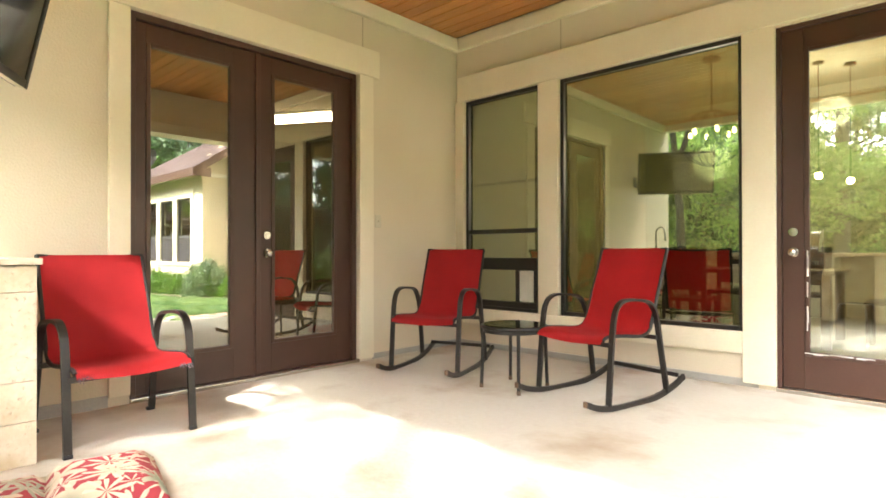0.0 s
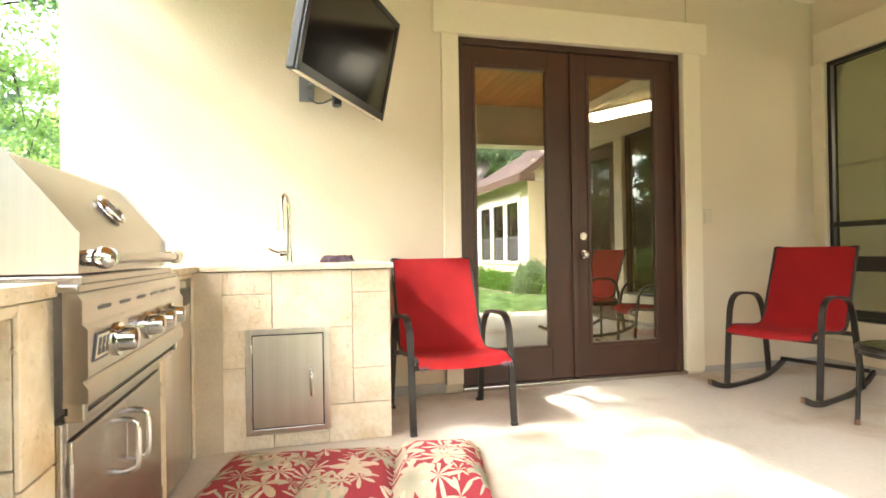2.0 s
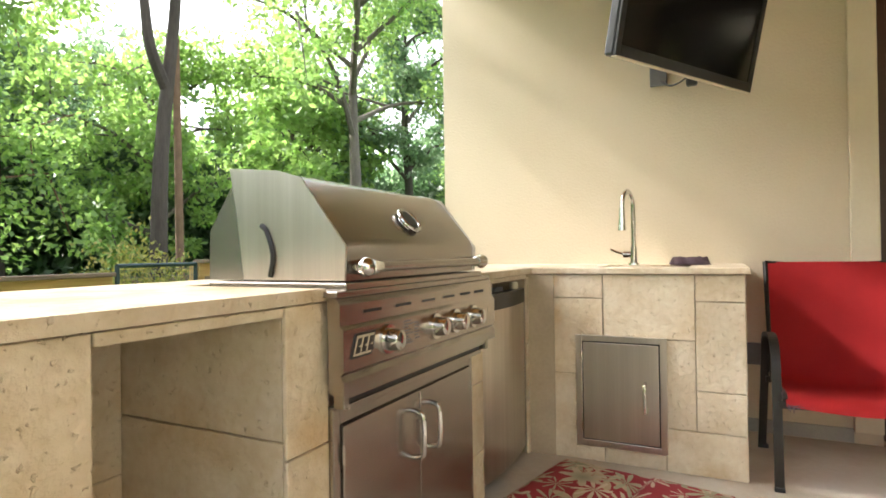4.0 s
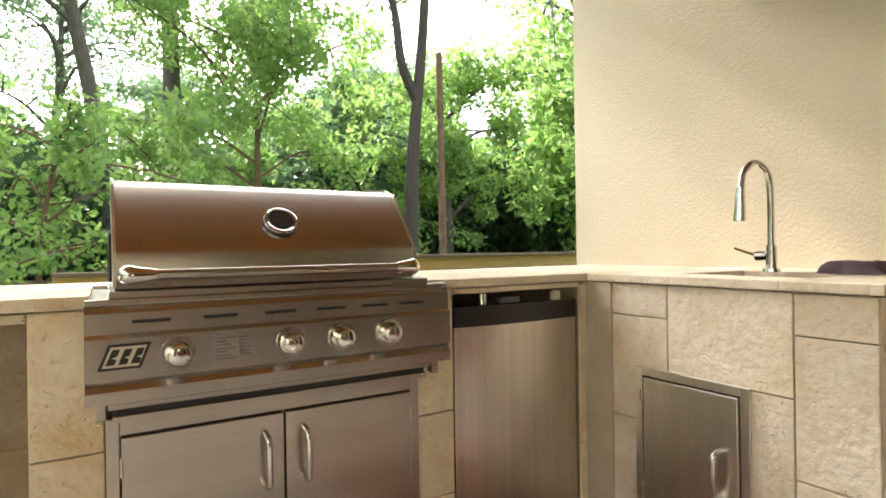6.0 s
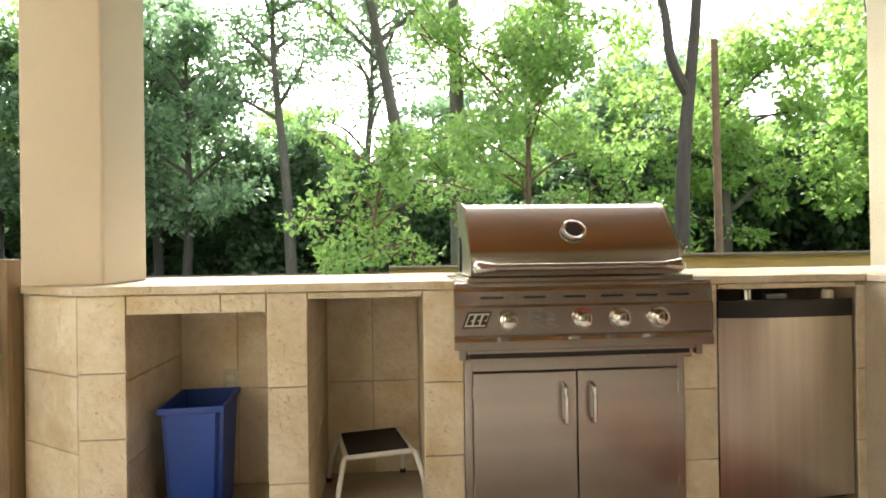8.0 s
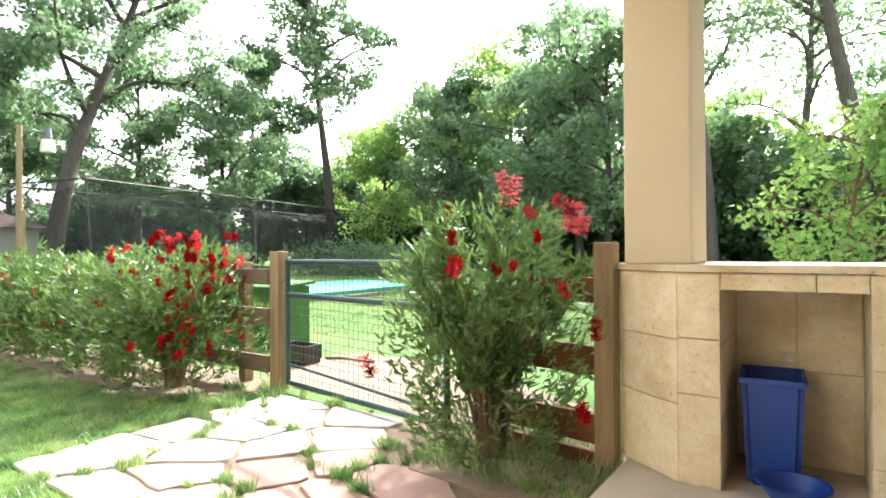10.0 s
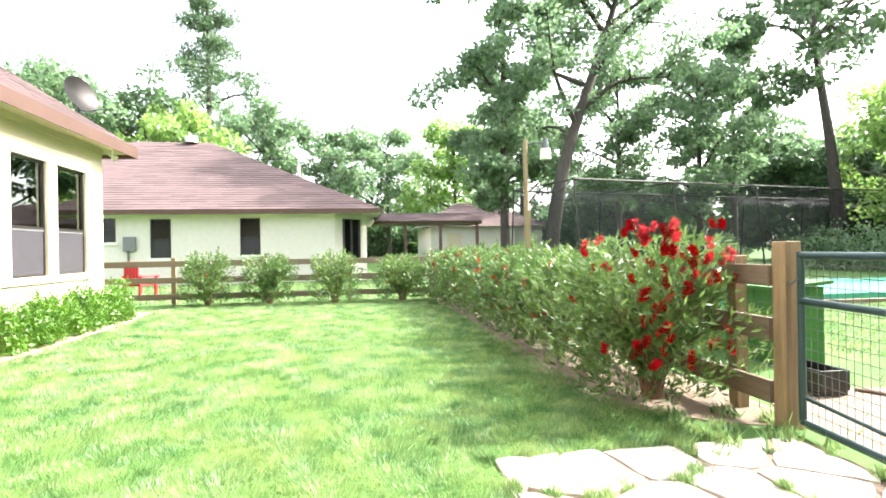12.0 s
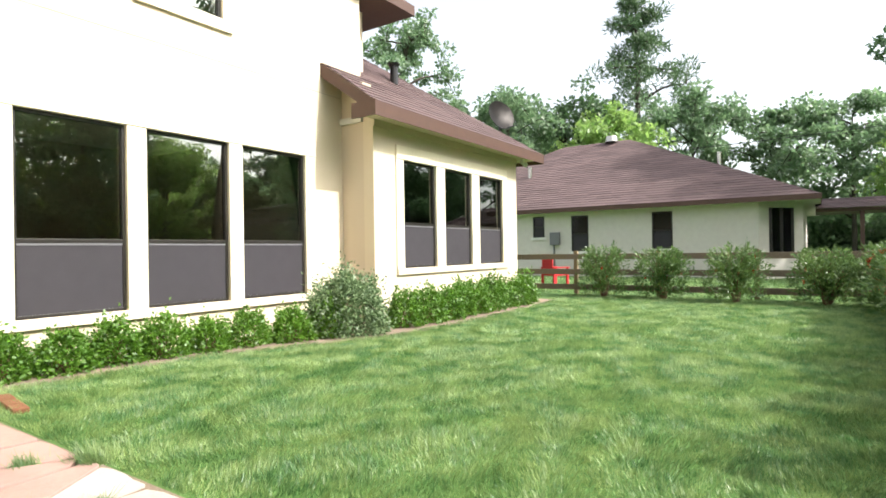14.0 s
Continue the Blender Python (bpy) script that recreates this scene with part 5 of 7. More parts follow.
for m in (pose(-2.5, 5.6, .02), pose(-3.3, 7.0, .02, 0, 0, 180), pose(-2.5, 7.0, .02, 0, 0, 180), pose(-1.65, 6.3, .02, 0, 0, 90)):
    copy_thing(dc, m)
isl = thing("kitchen_island", pose(-2.2, 8.1, .02), "pale kitchen island with stone top", "cabinet")
part("body", boxes((-.9, .9, -.3, .3, 0, .88), bevel=.005), INSIDE_W, isl)
part("worktop", boxes((-.95, .95, -.35, .35, .88, .92), bevel=.006), TRAV, isl)

# ---- fence, gate and the far side of the fence ----
FY = -1.40


def post(x, y, z1, mt, label, w=.09, group="fence posts"):
    return single("fence_post", boxes((-w / 2, w / 2, -w / 2, w / 2, -.3, z1 - GZ), bevel=.006), mt, pose(x, y, GZ), label, "post", group)


post(1.98, FY, 1.02, WOOD_TAN, "square treated pine gate post", .11)
post(-0.86, -1.10, 1.05, WOOD_TAN, "square timber post beside the column", .10)
fx = 2.45
fence_posts = [fx] + [fx + 2.4 * k for k in range(1, 5)]
for x in fence_posts:
    post(x, FY - .02, .93, WOOD_TAN, "flat pine fence post behind the rails")
for a, b in zip([2.035] + fence_posts[1:], fence_posts[1:] + [13.0]):
    for z0, z1 in ((.745, .875), (.405, .55), (.02, .16)):
        single("fence_rail", boxes((0, b - a - .006, .0, .035, z0, z1), bevel=.004), WOOD_GREY, pose(a, FY + .045 if a < 2.1 else FY + .03, 0), "weathered grey wooden fence rail", "rail", "yard fence rails")
for z0, z1 in ((.74, .87), (.37, .52), (.02, .17), (-.11, -.02)):
    single("fence_rail", boxes((0, .75, 0, .035, z0, z1), bevel=.004), WOOD_RED, pose(-.83, -1.17, 0, 0, 0, -8), "reddish stained fence rail behind the bush", "rail", "stained fence rails")
# fence across the end of the lawn
for y in [7.0 - 1.9 * k for k in range(5)]:
    post(12.0, y, .92, WOOD_TAN, "fence post at the end of the lawn")
for a, b in ((-1.1, 2.7), (2.706, 6.5), (6.506, 10.3)):
    for z0, z1 in ((.72, .85), (.36, .49), (.0, .13)):
        single("fence_rail", boxes((-.02, .02, 0, b - a, z0, z1), bevel=.004), WOOD_GREY, pose(11.94, a, 0), "weathered rail of the end fence", "rail", "end fence rails")
# wire behind the side fence
bm = B()
for k in range(52):
    box(bm, 2.1 + k * .1, 2.103 + k * .1, FY - .058, FY - .055, -.1, .85)
for k in range(10):
    box(bm, 2.1, 7.3, FY - .058, FY - .055, -.08 + k * .1, -.077 + k * .1)
tagged(single("fence_wire", bm, WIRE, pose(0, 0, 0), "thin welded wire behind the fence rails", "wire"), kind="stuff")
# tube gate with wire mesh
gt = thing("yard_gate", pose(1.87, FY, 0.0, 0, 0, -8), "dark green tube gate with welded wire mesh, closed", "gate")
gl, gh, gb = 1.75, .955, -.05
for nm, p_, q_ in (("upright", (0, 0, gb), (0, 0, gh)), ("upright", (-gl, 0, gb), (-gl, 0, gh)), ("rail", (0, 0, gh - .02), (-gl, 0, gh - .02)), ("rail", (0, 0, .665), (-gl, 0, .665)), ("rail", (0, 0, gb), (-gl, 0, gb))):
    part(nm, tube(B(), [p_, q_], .021, 12), GATE, gt, smooth=True)
part("drop_bar", tube(B(), [(0, .0, .10), (-gl, .0, .02)], .012, 8), GATE, gt)
bm = B()
for k in range(1, int(gl / .055)):
    tube(bm, [(-k * .055, -.018, gb), (-k * .055, -.018, gh - .02)], .0022, 4)
for k in range(1, 16):
    z = gb + k * .062
    tube(bm, [(0, -.018, z), (-gl, -.018, z)], .0022, 4)
part("wire_mesh", bm, WIRE, gt, "square welded wire mesh")
part("latch_chain", tube(B(), smooth_path([(.08, .03, .80), (.03, .05, .76), (-.02, .03, .80)], 5), .006, 6), WIRE, gt)
# green box, trough, turf
gb_ = thing("green_shed_box", pose(3.5, -2.6, GZ), "low green painted wooden box behind the fence", "shed")
for k in range(8):
    part("board", boxes((k * .29 + .003, k * .29 + .287, -.02, 0, 0, .70), bevel=.004), GREENBOX, gb_)
part("side", boxes((0, .02, -.5, -.02, 0, .72)), GREENBOX, gb_)
part("back", boxes((.02, 2.32, -.5, -.48, 0, .72)), GREENBOX, gb_)
lid = B()
prism(lid, [(.05, .70), (.05, .73), (-.55, .78), (-.55, .75)], -.06, 2.38)
part("lid", lid, GREENBOX, gb_)
part("hose", tube(B(), smooth_path([(.9, .03, .70), (.7, .04, .5), (.45, .05, .25), (.35, .06, .1)], 5), .014, 8), TURF, gb_, "turquoise hose hanging down")
tr = thing("feed_trough", pose(2.68, -2.22, GZ), "small black metal feed trough on bare soil", "trough")
part("body", boxes((-.2, .2, -.12, -.1, .05, .2), (-.2, .2, .1, .12, .05, .2), (-.2, -.18, -.1, .1, .05, .2), (.18, .2, -.1, .1, .05, .2), (-.18, .18, -.1, .1, .05, .07), bevel=.004), BLACK, tr)
for s in (-1, 1):
    part("skid", boxes((s * .15 - .02, s * .15 + .02, -.13, .13, 0, .05)), BLACK, tr)
single("stick", tube(B(), smooth_path([(0, 0, .02), (.2, .05, .03), (.4, .02, .025), (.6, .1, .02)], 4), .014, 6), TWIG, pose(2.0, -2.6, GZ), "dry stick lying on the soil", "stick")
bm = B()
prism(bm, [(8.2, -6.4), (12.4, -6.8), (12.0, -13.2), (8.2, -12.2)], GZ, GZ + .16, 'z')
single("turf_sheet", bm, TURF, pose(0, 0, 0), "turquoise artificial turf sheet on the ground", "turf")
bm = B()
prism(bm, [(7.9, -4.9), (8.05, -4.9), (7.9, -12), (7.75, -12)], GZ, GZ + .08, 'z')
single("landscape_timber", bm, WOOD_GREY, pose(0, 0, 0), "dark edging timber beside the turf", "timber")

# batting cage: tube frame with black netting
A0, A1 = Vector((17.3, -6.4, GZ)), Vector((22.3, -28.0, GZ))
dr_ = (A1 - A0).normalized()
sd = Vector((-dr_.y, dr_.x, 0)) * 4.2
if sd.x < 0:
    sd = -sd
cage = thing("batting_cage", pose(A0.x, A0.y, GZ), "long batting cage with black netting on a tube frame", "cage")
L_ = (A1 - A0).length
H0 = 3.5
for k in range(6):
    o_ = dr_ * (L_ * k / 5)
    pts = [o_ - sd.normalized() * .35, o_ + Vector((0, 0, H0)), o_ + sd + Vector((0, 0, H0)), o_ + sd * 1.08]
    part("hoop", tube(B(), pts, .035, 8), BRONZE, cage)
for o_ in (Vector(), sd):
    part("ridge_tube", tube(B(), [o_ + Vector((0, 0, H0)), o_ + dr_ * L_ + Vector((0, 0, H0))], .035, 8), BRONZE, cage)
bm = B()
for q_ in ((Vector(), dr_ * L_), (sd, sd + dr_ * L_), (Vector(), sd), (dr_ * L_, dr_ * L_ + sd)):
    v = [bm.verts.new(p_) for p_ in (q_[0] + Vector((0, 0, .05)), q_[1] + Vector((0, 0, .05)), q_[1] + Vector((0, 0, H0)), q_[0] + Vector((0, 0, H0)))]
    bm.faces.new(v)
N_ = 20
rows = []
for k in range(N_ + 1):
    o_ = dr_ * (L_ * k / N_)
    rows.append([bm.verts.new(o_ + sd * (j / 6) + Vector((0, 0, H0 - .45 * math.sin(math.pi * j / 6) - .15 * abs(math.sin(math.pi * k * 5 / N_))))) for j in range(7)])
for u, v in zip(rows, rows[1:]):
    for j in range(6):
        bm.faces.new((u[j], u[j + 1], v[j + 1], v[j]))
part("netting", bm, NET, cage, "sagging black netting")

# yard lamp on a timber pole
yl = thing("yard_lamp", pose(17.4, -4.7, GZ), "wooden pole with a dusk-to-dawn yard lamp", "street lamp")
part("pole", cyl(B(), (0, 0, 0), (0, 0, 4.85), .10, .075, 12), WOOD_TAN, yl, smooth=True)
part("stub", boxes((-.22, -.08, -.08, .08, 0, 2.4), bevel=.01), WOOD_TAN, yl)
part("arm", tube(B(), smooth_path([(0, 0, 4.6), (-.0, -.3, 4.75), (0, -.7, 4.72)], 5), .03, 8), WIRE, yl)
part("lamp_head", cyl(B(), (0, -.72, 4.55), (0, -.72, 4.9), .13, .09, 16), WIRE, yl, smooth=True)
part("shade", cyl(B(), (0, -.72, 4.18), (0, -.72, 4.55), .20, .17, 20), INSIDE_W, yl, "milky glass refractor", smooth=True)
up = thing("utility_pole", pose(16.0, -34.0, GZ), "leaning bare brown utility pole among the trees", "pole")
part("shaft", cyl(B(), (0, 0, 0), (-.9, 0, 10.4), .16, .11, 12), TWIG, up)
up2 = thing("utility_pole", pose(-8.3, -8.6, GZ), "bare brown utility pole among the trees", "pole")
part("shaft", cyl(B(), (0, 0, 0), (.05, 0, 5.0), .075, .06, 12), TWIG, up2)
for i, (a, b) in enumerate((((-40, -19, 5.2), (30, -33, 8.2)), ((-40, -19.3, 4.6), (30, -33.3, 7.6)), ((30, -33, 8.0), (34, 34, 7.2)))):
    a, b = Vector(a), Vector(b)
    pts = [a.lerp(b, k / 24) - Vector((0, 0, 1.2 * math.sin(math.pi * k / 24))) for k in range(25)]
    single("power_line", tube(B(), pts, .016, 5), BLACK, pose(0, 0, 0), "thin sagging overhead cable", "cable", "overhead cables")

# timber fence far behind the grill
for k in range(9):
    post(-18 + 2.6 * k, -9.2, .72, WOOD_GREY, "grey post of the back fence")
for a in range(4):
    for z0, z1 in ((.55, .68), (.2, .33)):
        single("fence_rail", boxes((0, 5.15, -.02, .02, z0, z1), bevel=.004), WOOD_GREY, pose(-18.1 + 5.2 * a, -9.13, 0), "grey rail of the back fence", "rail", "back fence rails")
for a, b, z in ((-11.6, -5.2, .0), (-4.36, -2.3, -.09)):
    single("deck_rail", boxes((0, b - a, -.02, .02, .84 + z, .965 + z), bevel=.004), WOOD_YELLOW, pose(a, -4.46, 0), "yellow pine rail behind the outdoor kitchen", "rail", "kitchen fence rails")
    single("rail_cap", boxes((0, b - a, -.07, .07, .966 + z, 1.0 + z), bevel=.006), WOOD_GREY, pose(a, -4.46, 0), "weathered flat cap board on the yellow rail", "rail", "kitchen fence caps")
for x, z in ((-11.4, .96), (-9.3, .96), (-7.2, .96), (-5.27, .96), (-4.31, .87), (-2.4, .87)):
    post(x, -4.56, z, WOOD_YELLOW, "pine post behind the yellow rail", .1, "kitchen fence posts")
sg = thing("garden_gate", pose(-5.17, -4.46, 0), "small green tube gate behind the outdoor kitchen", "gate")
for nm, p_, q_ in (("upright", (0, 0, 0), (0, 0, .97)), ("upright", (.76, 0, 0), (.76, 0, .97)), ("rail", (0, 0, .96), (.76, 0, .96)), ("rail", (0, 0, .70), (.76, 0, .70)), ("rail", (0, 0, .02), (.76, 0, .02))):
    part(nm, tube(B(), [p_, q_], .018, 10), GATE, sg, smooth=True)
bm = B()
for k in range(1, 14):
    tube(bm, [(k * .054, .012, .02), (k * .054, .012, .96)], .002, 4)
for k in range(1, 16):
    tube(bm, [(0, .012, .02 + k * .06), (.76, .012, .02 + k * .06)], .002, 4)
part("wire_mesh", bm, WIRE, sg, "square welded wire mesh")


# ---- neighbouring house ----
nh = thing("neighbour_house", pose(20.0, -1.45, GZ), "single-storey white house with brown hip roof", "house")
NW = [(10.82, 11.31, 1.565, 2.40), (9.01, 9.69, .99, 2.37), (5.96, 6.66, 1.05, 2.375)]
ze = 2.66
bm = B()
at_ = 3.30
for a, b, z0, z1 in sorted(NW):
    box(bm, 0, .2, at_, a, 0, ze)
    box(bm, 0, .2, a, b, 0, z0)
    box(bm, 0, .2, a, b, z1, ze)
    at_ = b
box(bm, 0, .2, at_, 19.0, 0, ze)
box(bm, .2, 11, 18.8, 19.0, 0, ze)
box(bm, 1.4, 11, 2.1, 2.3, 0, ze)
box(bm, .2, .3, 3.3, 19, 0, .05)
prism(bm, [(0.0, 3.30), (.15, 3.30), (1.35, 2.30), (1.35, 2.1)], 0, .75, 'z')
prism(bm, [(0.0, 3.30), (.15, 3.30), (1.35, 2.30), (1.35, 2.1)], 2.35, ze, 'z')
prism(bm, [(0.0, 3.30), (.15, 3.30), (.45, 3.05), (.33, 3.03)], .75, 2.35, 'z')
prism(bm, [(1.1, 2.36), (1.2, 2.40), (1.35, 2.30), (1.35, 2.1)], .75, 2.35, 'z')
part("wall", bm, WHITEWALL, nh)
for a, b, z0, z1 in NW:
    wn_ = part("window", boxes((-.01, .08, a, a + .04, z0, z1), (-.01, .08, b - .04, b, z0, z1), (-.01, .08, a + .04, b - .04, z0, z0 + .04), (-.01, .08, a + .04, b - .04, z1 - .04, z1), (-.01, .08, a + .04, b - .04, (z0 + z1) / 2 - .02, (z0 + z1) / 2 + .02)), FRAME, nh, "dark framed window")
    part("pane", boxes((.03, .04, a + .04, b - .04, z0 + .04, (z0 + z1) / 2 - .02)), SOLAR, wn_, "grey screened pane")
    part("upper_pane", boxes((.03, .04, a + .04, b - .04, (z0 + z1) / 2 + .02, z1 - .04)), SCREEN, wn_, "dark pane")
    part("sill", boxes((-.06, -.01, a - .08, b + .08, z0 - .1, z0)), WHITE, wn_)
bw = part("bay_window", prism(B(), [(.36, 3.0), (.40, 3.03), (1.12, 2.40), (1.08, 2.37)], .75, 2.35, 'z'), SCREEN, nh, "dark angled bay window")
bm = B()
for u in (0, .47, .95):
    c = Vector((.35, 2.99, 0)).lerp(Vector((1.07, 2.36, 0)), u)
    box(bm, c.x - .03, c.x + .05, c.y - .04, c.y + .04, .75, 2.35)
part("window_frame", bm, FRAME, bw)
ex0, ex1, ey0, ey1 = -.5, 12.0, 1.6, 19.5
zr = 6.2
bm = roof_plane(B(), (ex0, ey0, ze), (ex0, ey1, ze), (5.9, 9.0, zr), (5.9, 12.2, zr), 34)
roof_plane(bm, (ex0, ey0, ze), (ex1, ey0, ze), (5.9, 9.0, zr), (5.9, 9.0, zr), 34)
roof_plane(bm, (ex1, ey0, ze), (ex1, ey1, ze), (5.9, 9.0, zr), (5.9, 12.2, zr), 10)
roof_plane(bm, (ex0, ey1, ze), (ex1, ey1, ze), (5.9, 12.2, zr), (5.9, 12.2, zr), 10)
rf = part("roof", bm, SHINGLE, nh, "brown shingle hip roof")
part("fascia", boxes((ex0 - .02, ex0, ey0, ey1, ze - .16, ze), (ex0, ex1, ey0 - .02, ey0, ze - .16, ze)), FASCIA, rf, "brown fascia and gutter")
part("soffit", boxes((ex0, 0, ey0, ey1, ze - .14, ze - .11), (0, ex1, ey0, 2.3, ze - .14, ze - .11)), WHITEWALL, rf)
part("ridge_vent", cyl(B(), (5.7, 9.8, zr - .05), (5.7, 9.8, zr + .22), .3, .26, 16), NICKEL, rf, "round roof turbine vent")
for x, y, z in ((2.6, 12.6, 4.1), (3.0, 4.8, 4.0)):
    part("vent_pipe", cyl(B(), (x, y, z), (x, y, z + .75), .10, .10, 12), NICKEL, rf, "galvanised vent pipe")
part("meter_box", boxes((-.14, 0, 10.15, 10.55, 1.25, 1.75), bevel=.01), GREY_PL, nh, "grey electric meter box")
part("conduit", tube(B(), [(-.05, 10.4, .1), (-.05, 10.4, 1.25)], .04, 8), GREY_PL, nh)
# covered walkway and the outbuilding
wk = thing("covered_walkway", pose(23.5, -1.6, GZ), "low brown covered walkway between the houses", "walkway")
part("roof", boxes((-1.2, 1.2, -2.7, 1.9, 2.22, 2.34), bevel=.02), FASCIA, wk)
bm = roof_plane(B(), (-1.3, -2.75, 2.34), (-1.3, 1.9, 2.34), (0, -2.2, 2.75), (0, 1.9, 2.75), 8)
part("shingles", bm, SHINGLE, wk)
for y in (-2.5, -.9, .6):
    part("post", boxes((-1.1, -.98, y - .06, y + .06, 0, 2.22)), FASCIA, wk)
ob_ = thing("outbuilding", pose(29, -1.8, GZ), "low white outbuilding with brown roof", "house")
part("wall", boxes((0, 6, -7.5, -1.2, 0, 2.35)), WHITEWALL, ob_)
part("roof", roof_plane(roof_plane(B(), (-.4, -7.9, 2.35), (-.4, -.6, 2.35), (3, -5, 3.9), (3, -3.2, 3.9), 12), (-.4, -.6, 2.35), (6.4, -.6, 2.35), (3, -3.2, 3.9), (3, -3.2, 3.9), 8), SHINGLE, ob_)
part("door", boxes((-.03, 0, -2.9, -2.1, 0, 2.0)), STUCCO_TAN_AND_SHADED, ob_)
# dish and pipes on the wing roof, red chair across the fence
ds = thing("satellite_dish", pose(10.38, 6.25, 3.60, 0, 0, 0), "grey satellite dish on the wing roof", "satellite dish")
bm = B()
rings = []
for r in (0.001, .1, .2, .3, .36, .38):
    rings.append([bm.verts.new((r * math.cos(2 * math.pi * k / 28), .5 * r * r, .9 * r * math.sin(2 * math.pi * k / 28))) for k in range(28)])
for u, v in zip(rings, rings[1:]):
    for k in range(28):
        bm.faces.new((u[k], u[(k + 1) % 28], v[(k + 1) % 28], v[k]))
bmesh.ops.solidify(bm, geom=bm.faces[:], thickness=.012)
dsh = part("reflector", bm, BRONZE, ds, smooth=True)
dsh.matrix_local = pose(0, 0, .42, 15, 0, 160)
part("mast", tube(B(), smooth_path([(0, 0, -.1), (0, 0, .2), (0, .05, .4)], 4), .022, 8), WIRE, ds)
part("feed_arm", tube(B(), [(0, 0, .12), (.16, -.35, .2)], .014, 6), WIRE, ds)
for s in (-.14, .14):
    part("strut", tube(B(), [(s, -.05, -.12), (0, .02, .22)], .012, 6), WIRE, ds)
vp = thing("vent_pipe", pose(7.5, 7.0, 4.28), "black vent pipe on the wing roof", "pipe")
part("pipe", cyl(B(), (0, 0, -.1), (0, 0, .25), .08, .08, 14), BLACK, vp)
part("cap", cyl(B(), (0, 0, .24), (0, 0, .31), .09, .12, 14), BLACK, vp)
sp = thing("security_light", pose(10.5, 5.75, 2.9), "small white floodlight under the eave", "lamp")
part("base", boxes((-.05, .05, -.04, .04, .0, .12), bevel=.008), WHITE, sp)
part("head", ball(B(), (.06, -.04, -.02), .06, 12), WHITE, sp, smooth=True)
ad = thing("garden_chair", pose(14.3, 6.6, GZ, 0, 0, 60), "pink plastic garden chair beyond the fence", "chair")
part("seat", boxes((-.25, .25, -.25, .25, .33, .37), bevel=.01), SLING, ad)
for k in range(5):
    part("slat", boxes((-.25 + k * .102, -.16 + k * .102, .24, .27, .37, .95), bevel=.006), SLING, ad)
for sx in (-1, 1):
    part("arm", boxes((sx * .29 - .05, sx * .29 + .05, -.3, .26, .55, .58), bevel=.006), SLING, ad)
    part("leg", boxes((sx * .27 - .03, sx * .27 + .03, -.27, -.21, 0, .55), bevel=.004), SLING, ad)
    part("leg", boxes((sx * .27 - .03, sx * .27 + .03, .2, .26, 0, .55), bevel=.004), SLING, ad)

# ---- ground cover ----
rng = np.random.default_rng(7)


def bed(name, pts, label, h=.006):
    bm = B()
    prism(bm, pts, GZ - .05, GZ + h, 'z')
    return struct(name, bm, SOIL, label, "soil")


bed("soil_hedge", [(1.9, -1.6), (2.15, -1.05), (2.7, -.55), (4.0, -.46), (6.0, -.55), (9.0, -.62), (11.6, -.55), (11.6, -1.6)], "bare brown soil under the hedge")
bed("soil_house", [(.7, 6.51), (.8, 5.88), (2.7, 5.74), (4.1, 5.12), (4.8, 4.85), (6.2, 4.75), (9.0, 4.78), (10.5, 4.95), (10.5, 5.86), (5.5, 5.86), (5.5, 6.51)], "bare soil bed along the house wall")
bed("soil_gate", [(-.6, -1.5), (.3, -1.4), (2.1, -1.5), (2.9, -1.9), (2.6, -2.9), (1.6, -3.0), (.4, -2.6), (-.4, -2.2)], "worn bare soil beyond the gate", .008)
bed("soil_bush", [(-.93, -1.5), (-.93, -.75), (-.5, -.55), (0.0, -.6), (.25, -1.0), (.1, -1.5)], "soil under the bottlebrush bush", .03)


bed("soil_path", [(-.92, -1.3), (1.82, -1.3), (1.82, .49), (.52, .49), (.52, 5.8), (-.64, 5.8), (-.64, .49), (-.92, .49)], "sandy soil in the path joints", .003)


# flagstones: cells of a random plan, shrunk to leave joints
def clip(poly, n_, d_):
    out = []
    for i in range(len(poly)):
        a, b = poly[i], poly[(i + 1) % len(poly)]
        da, db = np.dot(a, n_) - d_, np.dot(b, n_) - d_
        if da <= 0:
            out.append(a)
        if da * db < 0:
            out.append(a + (b - a) * da / (da - db))
    return out


